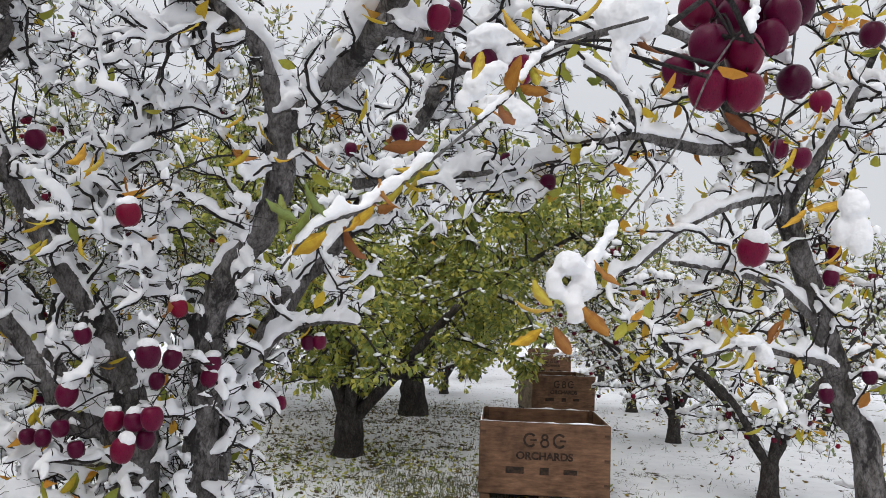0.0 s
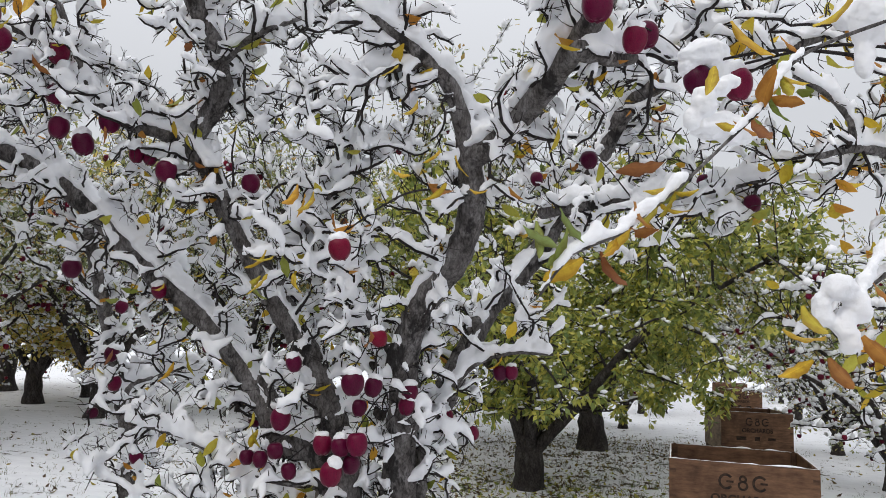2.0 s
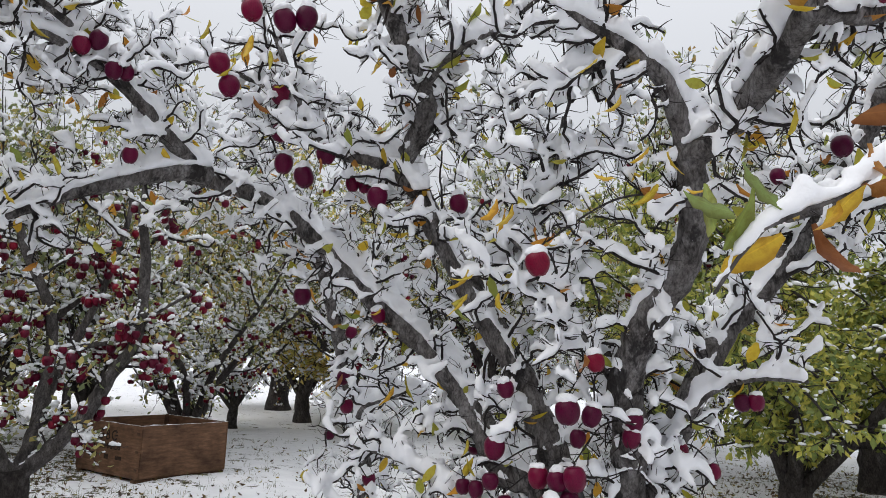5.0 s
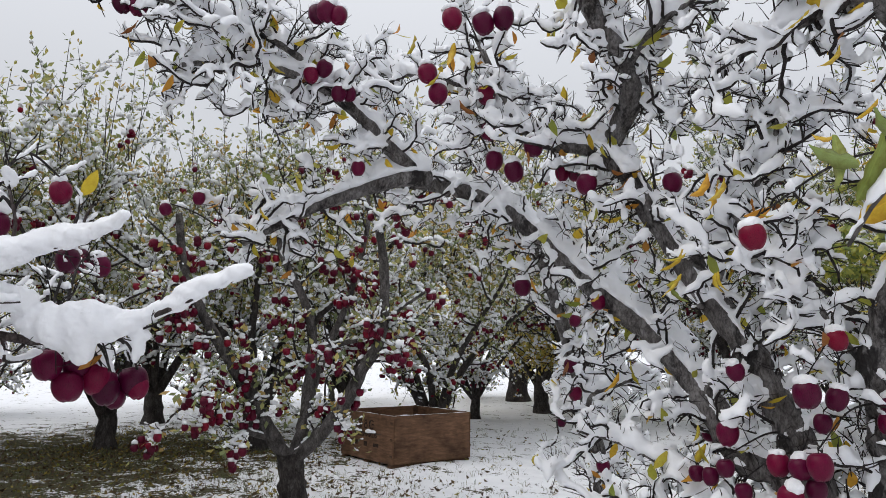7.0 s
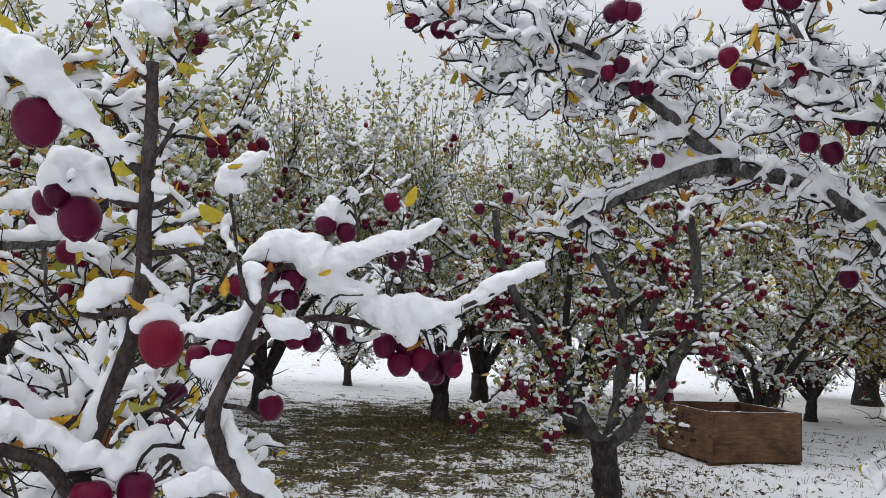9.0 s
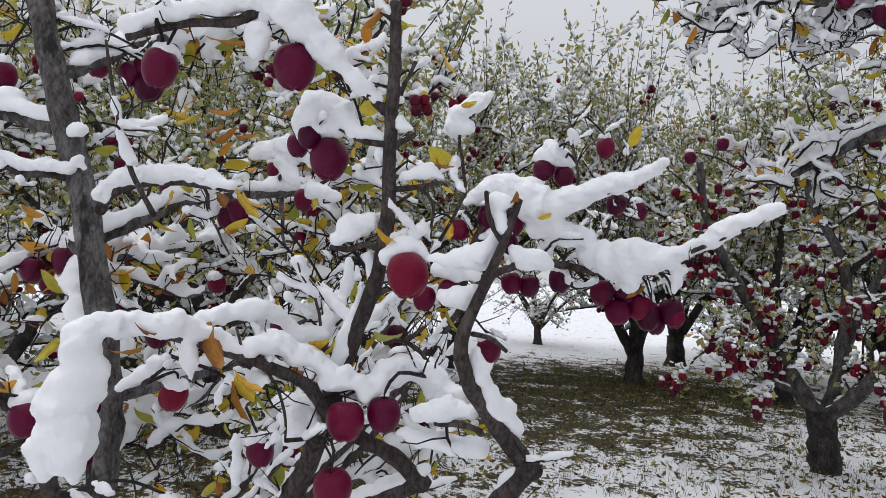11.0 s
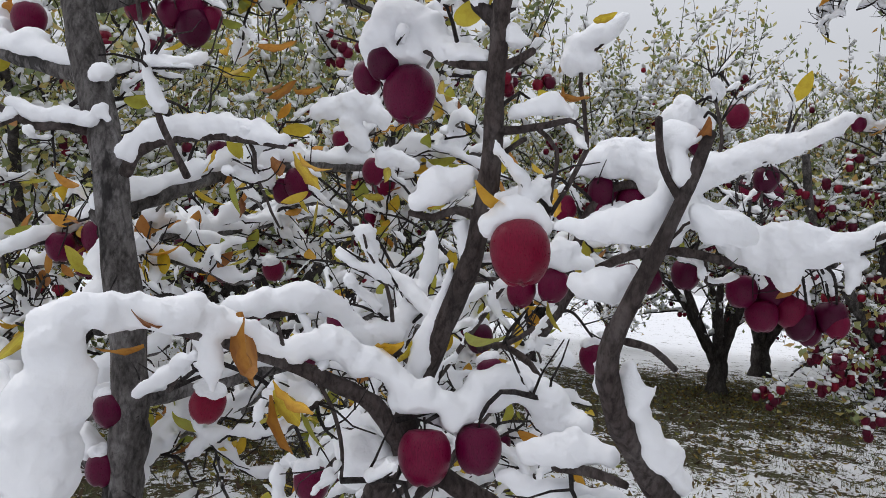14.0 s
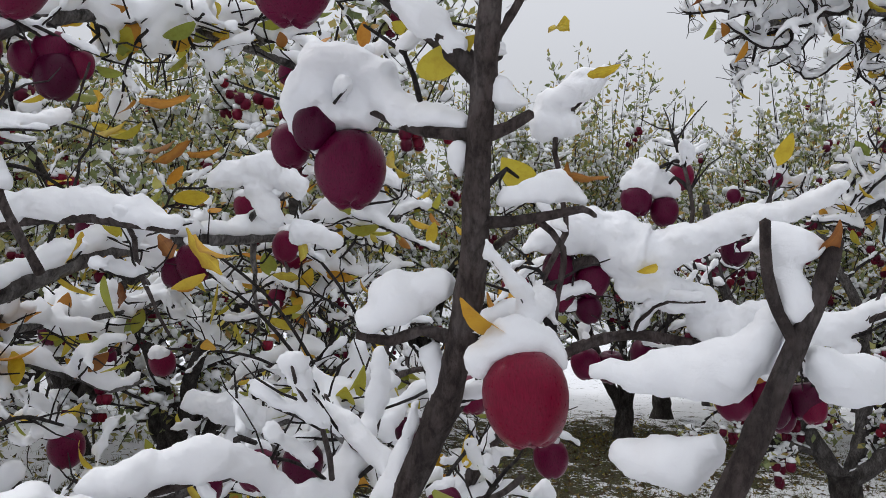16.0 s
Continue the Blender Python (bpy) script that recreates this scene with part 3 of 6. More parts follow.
def dress(tree, base, stems, rng, keep, lv1, lv2, spurs, snow, bark, leaf=None, wood_sides=6, limb_snow=1.0, voxel=0.0, extra_snow=None, gap=0.12, twig_lines=None, leaf_on_shoots=0.0, coarse=1, snowless=(), stubs=0.0, flow=0.0):
    """Side branches, twigs, spurs, lying snow and leaves on the given stems, as parts of the tree."""
    branches, twigs, spur_list = [], [], []
    for s in stems:
        branches += grow(s, int(lv1[0] * metres(s) + 0.5), lv1[1], lv1[2], rng, lv1[3], 0.35, 0.03 * coarse, 0.7 / coarse, (0.12, 1.0), keep)
    for b in branches + [s for s in stems if s[1][0] < 0.03]:
        twigs += grow(b, int(lv2[0] * metres(b) + rng.random()), lv2[1], lv2[2], rng, lv2[3], 0.45, 0.025 * coarse, 0.75 / coarse ** 0.5, (0.05, 1.0), keep)
    twigs += list(twig_lines or [])
    for b in branches + twigs:
        spur_list += grow(b, int(spurs[0] * metres(b) + rng.random()), spurs[1], spurs[2], rng, 0.35, 0.5, 0.025 * coarse, 0.3, (0.0, 1.0), keep)
    off = -np.array(base)
    wood, fine, white = Buf(), Buf(), Buf()
    for p, r in branches:
        tube(wood, p, r, wood_sides, rng, 0.08)
    for p, r in twigs:
        tube(fine, p, r, max(3, wood_sides - 2))
    for p, r in spur_list:
        tube(fine, p, r, 3)
    for p, r in branches + twigs:
        for q, w in grow((p, r), int(stubs * metres((p, r)) + rng.random()) if stubs else 0, (0.035, 0.08), 0.0022 if voxel < 0.005 else 0.0032, rng, 0.4, 0.3, 0.028, 0.5, (0.0, 1.0), keep):
            tube(fine, q, w, 3)
    carriers = list(twig_lines or []) if coarse == 1 else []
    heaps = Lumps()
    draped = coarse == 1 and not voxel
    space = 0.55 if voxel else (1.2, 1.7, 2.2)[coarse - 1]
    even = 0.3 if voxel else 0.5
    if draped:
        for lines, share, size in ((stems, 1.0, limb_snow), (branches, 1.0, 1.0), (twigs, 0.8, 0.9)):
            for p, r in lines:
                if rng.random() < share and not any(p is q[0] for q in carriers):
                    drape(white, p, r, snow[0] * size, snow[1] * size, rng, 0.42 if size > 1 else gap)
    for s in stems[len(snowless):]:
        heaps.along(s[0], s[1] * 0.8, snow[0] * limb_snow, snow[1] * limb_snow, rng, space, gap, even)
    for p, r in [] if draped else branches:
        heaps.along(p, r, snow[0], snow[1], rng, space, gap, even)
    for p, r in twigs:
        if draped and rng.random() < 0.6:
            continue
        if voxel and rng.random() < 0.6:
            continue
        if any(p is q[0] for q in carriers) and rng.random() < 0.65:
            continue
        heaps.along(p, r, snow[0] * 0.85, snow[1] * 0.85, rng, space, gap)
    for p, r in spur_list:
        if draped and rng.random() < 0.45:
            continue
        heaps.along(p, r, snow[0] * 0.65, snow[1] * 0.7, rng, space, gap)
    heaps.emit(white, rng, *((9, 7) if voxel else ((7, 5), (6, 4), (5, 4))[coarse - 1]))
    for at, size in extra_snow or ():
        blob(white, at, size, rng, *((6, 4) if coarse > 1 else (10, 7)))
    for name, buf, mat, label in (("branchwork", wood, TWIG if coarse > 1 or not voxel else bark, ""), ("twig_growth", fine, TWIG, "thin dark twigs"), ("snow", white, SNOW, "fresh snow lying on the branches")):
        if buf.n:
            ob = part(name, buf.mesh(name), mat, tree, label, "stuff")
            ob.location = off
            if name == "snow" and voxel:
                merge_snow(ob, base, voxel, 6 if voxel < 0.005 else 2, 0.0065)
            if name == "snow" and flow:
                merge_snow(ob, base, flow, 1, 0.009)
    if leaf:
        count, mat, size, hang, label = leaf
        green = Buf()
        tips = twigs + spur_list
        for _ in range(count):
            pool = twig_lines if leaf_on_shoots and rng.random() < leaf_on_shoots else tips
            p, _r = pool[int(rng.integers(len(pool)))]
            k = int(rng.integers(len(p)))
            d = unit(rng.normal(size=3) + np.array([0, 0, hang]))
            add_leaf(green, p[k] + d * (0.008 if coarse < 2 else rng.uniform(0.01, 0.07)), d, rng.uniform(*size), rng, 2 if coarse > 1 else 7 if voxel else 4)
        ob = part("foliage", green.mesh("foliage"), mat, tree, label, "stuff")
        ob.location = off
    return branches, twigs, spur_list


def add_limb(tree, base, line, mat, rng, sides=12, name="limb"):
    p, r = line
    line = (np.vstack([p[:1] + (p[:1] - p[1:2]) / np.linalg.norm(p[1] - p[0]) * r[0] * 0.8, p]), np.r_[r[0] * 0.95, r])
    b = Buf()
    tube(b, line[0], line[1] * (1 + 0.08 * np.sin(np.arange(len(line[1])) * 1.7) * np.sin(np.arange(len(line[1])) * 0.6)), sides, rng, 0.07)
    ob = part(name, b.mesh(name), mat, tree)
    ob.location = -np.array(base)
    return ob


# ---- apples ----
def apple_mesh(k, m, size=1.0):
    """A tall apple with shoulders, dimples and five soft lobes at its foot; one unit wide, hung from its top at the origin."""
    u = np.linspace(0, 1, m)
    ang = math.pi * u
    rad = 0.5 * np.sin(ang) ** 0.82 * (1.08 - 0.26 * u)
    z = 0.52 * np.cos(ang) - 0.47
    z = z - 0.14 * np.exp(-((rad / 0.14) ** 2)) * (u < 0.5) + 0.07 * np.exp(-((rad / 0.12) ** 2)) * (u > 0.5)
    a = np.arange(k) * 2 * math.pi / k
    lobe = 1 + 0.05 * np.cos(5 * a)[None] * u[:, None] ** 2
    r = rad[:, None] * lobe
    v = np.stack([r * np.cos(a), r * np.sin(a), z[:, None] * np.ones(k) - 0.03 * np.cos(5 * a)[None] * (u[:, None] ** 3)], -1)
    b = Buf()
    b.add(v.reshape(-1, 3) * size, ring_quads(m, k)[:, ::-1])
    return b


FRUIT = apple_mesh(20, 13).mesh("apple")
FRUIT.materials.append(APPLE)
FRUIT_BRIGHT = FRUIT.copy()
FRUIT_BRIGHT.materials[0] = APPLE_BRIGHT
_r = np.random.default_rng(5)
CAPS = []
for _n in range(4):
    _b = Buf()
    blob(_b, (0.02, 0, 0.06), (0.4, 0.4, 0.2 + 0.03 * _n), _r, 14, 8, 0.9)
    for _q in range(8):
        _a = _r.uniform(0, 6.28)
        blob(_b, (0.27 * math.cos(_a), 0.27 * math.sin(_a), _r.uniform(-0.03, 0.07)), (0.19, 0.19, 0.13 + 0.02 * _n), _r, 9, 6, 1.0)
    _ob = new("snow_cap", _b.mesh("snow_cap"))
    _m = _ob.modifiers.new("merge", "REMESH")
    _m.mode, _m.voxel_size, _m.use_smooth_shade = "VOXEL", 0.055, True
    _m = _ob.modifiers.new("soft", "SMOOTH")
    _m.factor, _m.iterations = 0.5, 2
    CAPS.append(bpy.data.meshes.new_from_object(_ob.evaluated_get(bpy.context.evaluated_depsgraph_get())))
    bpy.data.objects.remove(_ob)
_b = Buf()
tube(_b, np.array([(0, 0, -0.12), (0.01, 0, 0.05), (0.03, 0, 0.22)], float), np.array([0.022, 0.02, 0.026]), 6)
STALK = _b.mesh("stalk")
APPLE_RNG = np.random.default_rng(11)


def hang_apple(at, wide=0.08, cap=True, group="apples on the snowy trees", label="", bright=False):
    """One ripe apple whose middle is at the given place, hung from its stalk."""
    rng = APPLE_RNG
    ob = new("apple", FRUIT_BRIGHT if bright else FRUIT)
    tilt = rng.normal(size=2) * 9
    m = pose(at[0], at[1], at[2] + wide * 0.47, tilt[0], tilt[1], rng.uniform(0, 360))
    ob.matrix_basis = m @ Matrix.Diagonal((wide, wide, wide * rng.uniform(0.96, 1.08), 1))
    tagged(ob, label or ("ripe dark red apple capped with snow, hanging from a twig" if cap else ("bright crimson apple hanging from a snowy twig" if bright else "ripe dark red apple hanging from a twig")), "apple", group)
    part("stalk", STALK, TWIG, ob)
    if cap:
        c = part("snow_cap", CAPS[int(rng.integers(4))], SNOW, ob, "fresh white snow")
        c.location = (rng.normal() * 0.05, rng.normal() * 0.05, -0.03)
        c.scale = (rng.uniform(0.72, 1.05), rng.uniform(0.72, 1.05), rng.uniform(0.7, 1.05))
    return ob


def far_apples(tree, base, lines, count, rng, wide=0.078):
    """The many apples of a tree further off, in ones to threes under its twigs, with snow on them."""
    red, white = Buf(), Buf()
    one = apple_mesh(8, 5)
    v0, f0 = np.concatenate(one.v), np.concatenate(one.f)
    for _ in range(count):
        p, _q = lines[int(rng.integers(len(lines)))]
        q = p[int(rng.integers(len(p)))]
        for _m in range(int(rng.choice([1, 1, 2, 3]))):
            w = wide * rng.uniform(0.85, 1.12)
            at = q + np.array([rng.normal() * 0.04, rng.normal() * 0.04, -0.02 + rng.normal() * 0.025])
            red.add(v0 * w + at, f0)
            if rng.random() < 0.6:
                blob(white, at + np.array([0, 0, 0.008]), (w * 0.42, w * 0.42, w * 0.34), rng, 6, 4, 0.6)
    off = -np.array(base)
    part("fruit", red.mesh("fruit"), APPLE_FAR, tree, "many ripe red apples", "stuff").location = off
    part("apple_snow", white.mesh("apple_snow"), SNOW, tree, "snow caps on the apples", "stuff").location = off


def reach(stems, at, rng, r=0.0028):
    """A twig from the nearest stem to a place just above a hanging fruit or leaf tuft."""
    best = min(((float(np.min(np.linalg.norm(s[0] - at, axis=1))), k) for k, s in enumerate(stems)), key=lambda q: q[0])
    s = stems[best[1]][0]
    a = s[int(np.argmin(np.linalg.norm(s - at, axis=1)))]
    mid = (a + at) / 2 + np.array([rng.normal() * 0.02, rng.normal() * 0.02, 0.02 + 0.05 * best[0]])
    p = spline([a, mid, at], 0.03)
    return p, np.linspace(r * 1.5, r, len(p))


# ---- background orchard trees, built once and repeated ----
def orchard_tree(name, seed, label, tall, limb_count, lv1, lv2, spurs, snow, leaf, apples, bark, at=(0, 0, 0), shoots=0, open_angle=0.75, sides=5, trunk=0.13, crotch=0.62, group="rows of orchard trees", leaf_on_shoots=0.5, shoot_len=(0.7, 1.5), coarse=2, floor=0.45, gap=0.3):
    rng = np.random.default_rng(seed)
    tree = thing(name, (0, 0, 0), label, "tree", group)
    base = (0, 0, 0)
    tp = stem([(0, 0, -0.06), (0.02, 0.01, crotch * 0.5), (0.03, 0.0, crotch)], trunk * 1.15, trunk * 0.95, 0.08)
    b = Buf()
    flare = tp[1].copy()
    flare[:3] *= (1.35, 1.2, 1.08)
    tube(b, tp[0], flare, 12, rng, 0.07)
    part("trunk", b.mesh("trunk"), bark, tree)
    stems = []
    for k in range(limb_count):
        a = 2 * math.pi * (k + rng.uniform(-0.25, 0.25)) / limb_count
        out = np.array([math.cos(a), math.sin(a), 0])
        h = tall - crotch
        reachout = h * open_angle * rng.uniform(0.75, 1.15)
        pts = [(0.02, 0, crotch - 0.12)]
        for f, o in ((0.25, 0.22), (0.5, 0.52), (0.75, 0.8), (1.0, 1.0)):
            q = out * reachout * o + rng.normal(size=3) * 0.09
            pts.append((q[0], q[1], crotch + h * (f ** 0.85) * rng.uniform(0.9, 1.05) * 0.9))
        s = stem(pts, trunk * 0.55, trunk * 0.07, 0.09 if coarse < 3 else 0.16)
        stems.append(s)
        lb = Buf()
        tube(lb, s[0], s[1], 9 if coarse < 3 else 6, rng, 0.07)
        part("limb", lb.mesh("limb"), bark, tree)
    low = lambda q: q[2] > (floor if coarse < 3 else 0.28)
    extra = []
    for k in range(shoots):
        s = stems[int(rng.integers(len(stems)))]
        q = s[0][int(rng.uniform(0.35, 1.0) * (len(s[0]) - 1))]
        out = q[:2] / (np.linalg.norm(q[:2]) + 0.2)
        top = q + np.array([out[0] * 0.3 + rng.normal() * 0.4, out[1] * 0.3 + rng.normal() * 0.4, rng.uniform(*shoot_len)])
        extra.append(stem([q, (q + top) / 2 + rng.normal(size=3) * 0.06, top], 0.009, 0.0035, 0.16))
    # soft lumps caught in the leaves of the shoots
    caught = []
    for p, _w in extra:
        for _c in range(int(rng.integers(0, 5))):
            q = p[int(rng.uniform(0.1, 0.95) * (len(p) - 1))]
            w = rng.uniform(0.02, 0.055)
            caught += [(q + rng.normal(size=3) * w * 0.6, (w * rng.uniform(0.6, 1.0), w * rng.uniform(0.6, 1.0), w * rng.uniform(0.7, 1.5))) for _k in range(3)]
    br, tw, sp = dress(tree, base, stems, rng, low, lv1, lv2, spurs, snow, BARK_DARK if bark is BARK_DARK else bark, leaf, sides, 1.1, 0, caught, gap, extra, leaf_on_shoots if shoots else 0.0, coarse)
    if apples:
        far_apples(tree, base, br + tw, apples, rng)
    return tree


def plant(template, spots, rng):
    """Copies of a tree over the spots; the first spot takes the tree itself."""
    first = True
    for x, y, s in spots:
        m = pose(x, y, 0, 0, 0, rng.uniform(0, 360)) @ Matrix.Diagonal((s, s, s * rng.uniform(0.95, 1.05), 1))
        if first:
            template.matrix_basis = m
        else:
            copy_thing(template, m)
        first = False

PLANT = np.random.default_rng(77)
MID_A = orchard_tree("apple_tree", 101, "snowy apple tree with many red apples and yellowing leaves", 3.8, 7, (3.4, (0.4, 1.1), 0.018, 0.2), (4.5, (0.15, 0.5), 0.006, 0.2), (4.5, (0.05, 0.13), 0.003), (0.042, 0.04), (8500, LEAF_MIXED, (0.06, 0.1), -0.3, "olive and yellow autumn leaves"), 150, BARK_DARK, shoots=110, crotch=0.35, floor=0.3)
plant(MID_A, [(-9.4, 8.2, 1.0), (-6.75, -1.55, 1.0), (-10.9, -0.8, 1.1), (-5.5, -3.2, 0.95)], PLANT)
MID_B = orchard_tree("apple_tree", 102, "snowy apple tree with upright shoots and olive autumn leaves", 3.7, 7, (2.8, (0.4, 1.2), 0.018, 0.3), (3.5, (0.2, 0.6), 0.006, 0.4), (4, (0.05, 0.13), 0.003), (0.04, 0.037), (9500, LEAF_MIXED, (0.06, 0.1), 0.3, "olive and yellow autumn leaves"), 80, BARK_DARK, shoots=200, shoot_len=(0.6, 1.6), crotch=0.5, floor=0.35)
plant(MID_B, [(-11.75, 3.75, 1.05), (-10.6, 5.6, 1.1), (-7.0, -5.8, 1.05), (-11.5, -5.0, 1.15), (-8.0, 15.6, 1.3), (-4.8, 15.6, 1.25), (-3.4, 12.4, 1.2), (-12.6, 8.6, 1.2), (-13.2, 0.9, 1.2), (-9.6, 12.6, 1.15), (-12.4, -2.7, 1.2), (-8.0, -9.5, 1.15), (-15.0, 5.6, 1.25), (-9.2, -3.4, 1.05)], PLANT)
FAR = orchard_tree("apple_tree", 103, "distant snow-covered apple tree in an orchard row", 3.5, 7, (3.6, (0.4, 1.1), 0.016, -0.18), (4, (0.2, 0.55), 0.007, -0.05), (2, (0.08, 0.18), 0.005), (0.045, 0.05), (4000, LEAF_MIXED, (0.06, 0.1), -0.2, "a few olive leaves"), 75, BARK_DARK, shoots=25, sides=4, coarse=3, trunk=0.1, crotch=0.5, open_angle=0.95)
spots = [(3.35, 7.4, 0.82), (3.56, 10.9, 1.05), (3.99, 14.7, 1.05), (4.7, 20.5, 1.1), (6.9, 13.0, 1.2), (5.6, 25.0, 1.0), (6.5, 30.7, 1.0), (0.3, 17.2, 1.0), (0.9, 21.6, 1.0), (1.4, 26.0, 1.0), (2.0, 30.5, 1.0)]
for row in range(1, 5):
    for k in range(-2, 9):
        x, y = -2.1 - 4.35 * row + 0.14 * (4.3 * k), 4.3 * k - 1.0
        if row >= 3 or (row in (1, 2) and k >= 4):
            if 15.0 < math.hypot(x, y) < 25:
                spots.append((x + PLANT.normal() * 0.3, y + PLANT.normal() * 0.3, PLANT.uniform(1.0, 1.25)))
for k in range(2, 8):
    spots.append((6.9 + 0.6 * k, 4.3 * k, 1.0))
for k in range(8):
    spots.append((-5 + 2.6 * k, 36 + PLANT.uniform(-1, 2), 1.2))
plant(FAR, spots, PLANT)
LEAFY = orchard_tree("pear_tree", 104, "fruit tree still in dense green leaf with little snow", 2.9, 6, (8, (0.5, 1.3), 0.016, -0.1), (5, (0.2, 0.5), 0.006, -0.3), (1, (0.05, 0.12), 0.0035), (0.03, 0.02), (30000, LEAF_GREEN, (0.055, 0.095), -0.9, "drooping green and yellow-green leaves"), 0, BARK_DARK, open_angle=0.95, trunk=0.14, crotch=0.45, floor=0.75, gap=0.7)
plant(LEAFY, [(-0.97, 8.9, 1.1), (-0.3, 13.0, 1.35)], PLANT)

LEAF_GOLD = leaf_material("gold_leaf", [(0.0, (0.5, 0.48, 0.14)), (0.4, (0.68, 0.6, 0.18)), (0.8, (0.74, 0.58, 0.18)), (1.0, (0.66, 0.42, 0.13))])
GOLD = orchard_tree("apple_tree", 105, "snow-dusted fruit tree still holding its golden yellow leaves", 3.0, 6, (5, (0.4, 1.0), 0.014, 0.0), (5, (0.2, 0.5), 0.006, -0.1), (2, (0.05, 0.12), 0.0035), (0.03, 0.025), (9000, LEAF_GOLD, (0.06, 0.1), -0.6, "hanging golden yellow leaves"), 0, BARK_DARK, open_angle=0.75, trunk=0.11, crotch=0.45, floor=0.5, gap=0.6)
plant(GOLD, [(-12.4, 14.2, 1.6), (-15.5, 16.6, 1.6)], PLANT)

# ---- the tree heavy with fruit in front of the bin ----
FRUIT_RNG = np.random.default_rng(51)
FRUIT_AT = (-6.4, 3.9, 0.0)
FRUIT_ROWS = []
FRUIT_ROWS += [
    (0.14, 0.12, [(-6.45, 3.94, -0.05), (-6.45, 3.93, 0.12), (-6.44, 3.9, 0.33), (-6.42, 3.86, 0.58)]),
    (0.075, 0.03, [(-6.43, 3.87, 0.52), (-6.45, 3.7, 0.72), (-6.49, 3.45, 1.15), (-6.49, 3.19, 1.52), (-6.48, 2.95, 1.88), (-6.44, 2.74, 2.29), (-6.33, 2.62, 2.74)]),
    (0.035, 0.012, [(-6.45, 3.7, 0.72), (-6.49, 3.35, 0.83), (-6.46, 2.99, 1.03), (-6.38, 2.7, 1.24)]),
    (0.07, 0.025, [(-6.42, 3.88, 0.52), (-6.37, 3.97, 0.82), (-6.34, 4.0, 1.31), (-6.33, 4.01, 1.7), (-6.31, 3.88, 2.06), (-6.38, 3.68, 2.47), (-6.38, 3.57, 2.97)]),
]
FRUIT_ROWS += [
    (0.075, 0.03, [(-6.4, 3.9, 0.52), (-6.12, 4.07, 0.83), (-5.89, 4.16, 1.12), (-5.76, 4.21, 1.37), (-5.58, 4.3, 1.71), (-5.43, 4.21, 2.28), (-5.34, 4.06, 2.77), (-5.28, 4.06, 3.18)]),
    (0.03, 0.012, [(-6.35, 4.01, 1.56), (-6.04, 4.18, 1.63), (-5.8, 4.34, 1.71), (-5.46, 4.42, 1.95), (-5.16, 4.48, 2.1)]),
    (0.05, 0.02, [(-6.38, 3.96, 0.82), (-6.61, 4.29, 1.42), (-6.63, 4.63, 2.14), (-6.62, 4.83, 2.91), (-6.66, 4.84, 3.42)]),
]
FRUITING = [stem(p, a, b, 0.07) for a, b, p in FRUIT_ROWS]
fruit_tree = thing("apple_tree", FRUIT_AT, "open-crowned apple tree hung with many small red apples in snow", "tree")
for k, s in enumerate(FRUITING):
    add_limb(fruit_tree, FRUIT_AT, s, BARK_DARK if k == 0 else BARK_MID, FRUIT_RNG, 12, "trunk" if k == 0 else "limb")
fb, ft, fs = dress(fruit_tree, FRUIT_AT, FRUITING[1:], FRUIT_RNG, pruned(np.vstack([s[0] for s in FRUITING]), lambda q: q[2] > 0.55, FRUIT_RNG, 0.011, 0.85), (6, (0.3, 0.9), 0.014, 0.15), (7, (0.15, 0.45), 0.006, 0.1), (7, (0.04, 0.12), 0.0035), (0.026, 0.025), BARK, (2800, LEAF_MIXED, (0.06, 0.095), -0.4, "yellow and olive autumn leaves"), 5, 0.8, 0, None, 0.35, None, 0.0, 2)
far_apples(fruit_tree, FRUIT_AT, fb + ft, 330, FRUIT_RNG, 0.08)


# ---- the old apple tree beside the path ----
def limbs_of(rows, step=0.05):
    return [stem(p, a, b, step) for a, b, p in rows]


OLD_RNG = np.random.default_rng(21)
OLD_ROWS = []
OLD_ROWS += [
    (0.085, 0.05, [(-0.96, 3.13, -0.05), (-0.95, 3.11, 1.06), (-0.92, 3.04, 1.39), (-0.92, 2.98, 1.57), (-0.82, 2.91, 1.81), (-0.69, 2.84, 1.96), (-0.62, 2.78, 2.14), (-0.62, 2.7, 2.34)]),
    (0.048, 0.035, [(-0.62, 2.7, 2.34), (-0.51, 2.63, 2.37), (-0.36, 2.45, 2.46), (-0.23, 2.27, 2.55), (-0.14, 2.13, 2.63), (-0.06, 1.98, 2.73)]),
    (0.04, 0.012, [(-0.62, 2.7, 2.34), (-0.67, 2.6, 2.56), (-0.75, 2.49, 2.65), (-0.86, 2.42, 2.73), (-0.94, 2.36, 2.79)]),
    (0.07, 0.04, [(-0.95, 3.21, -0.05), (-0.92, 3.23, 1.05), (-0.83, 3.27, 1.34), (-0.73, 3.32, 1.58), (-0.65, 3.42, 1.79), (-0.49, 3.55, 2.01), (-0.32, 3.62, 2.29), (-0.16, 3.59, 2.53), (-0.03, 3.49, 2.76), (0.12, 3.32, 2.84)]),
]
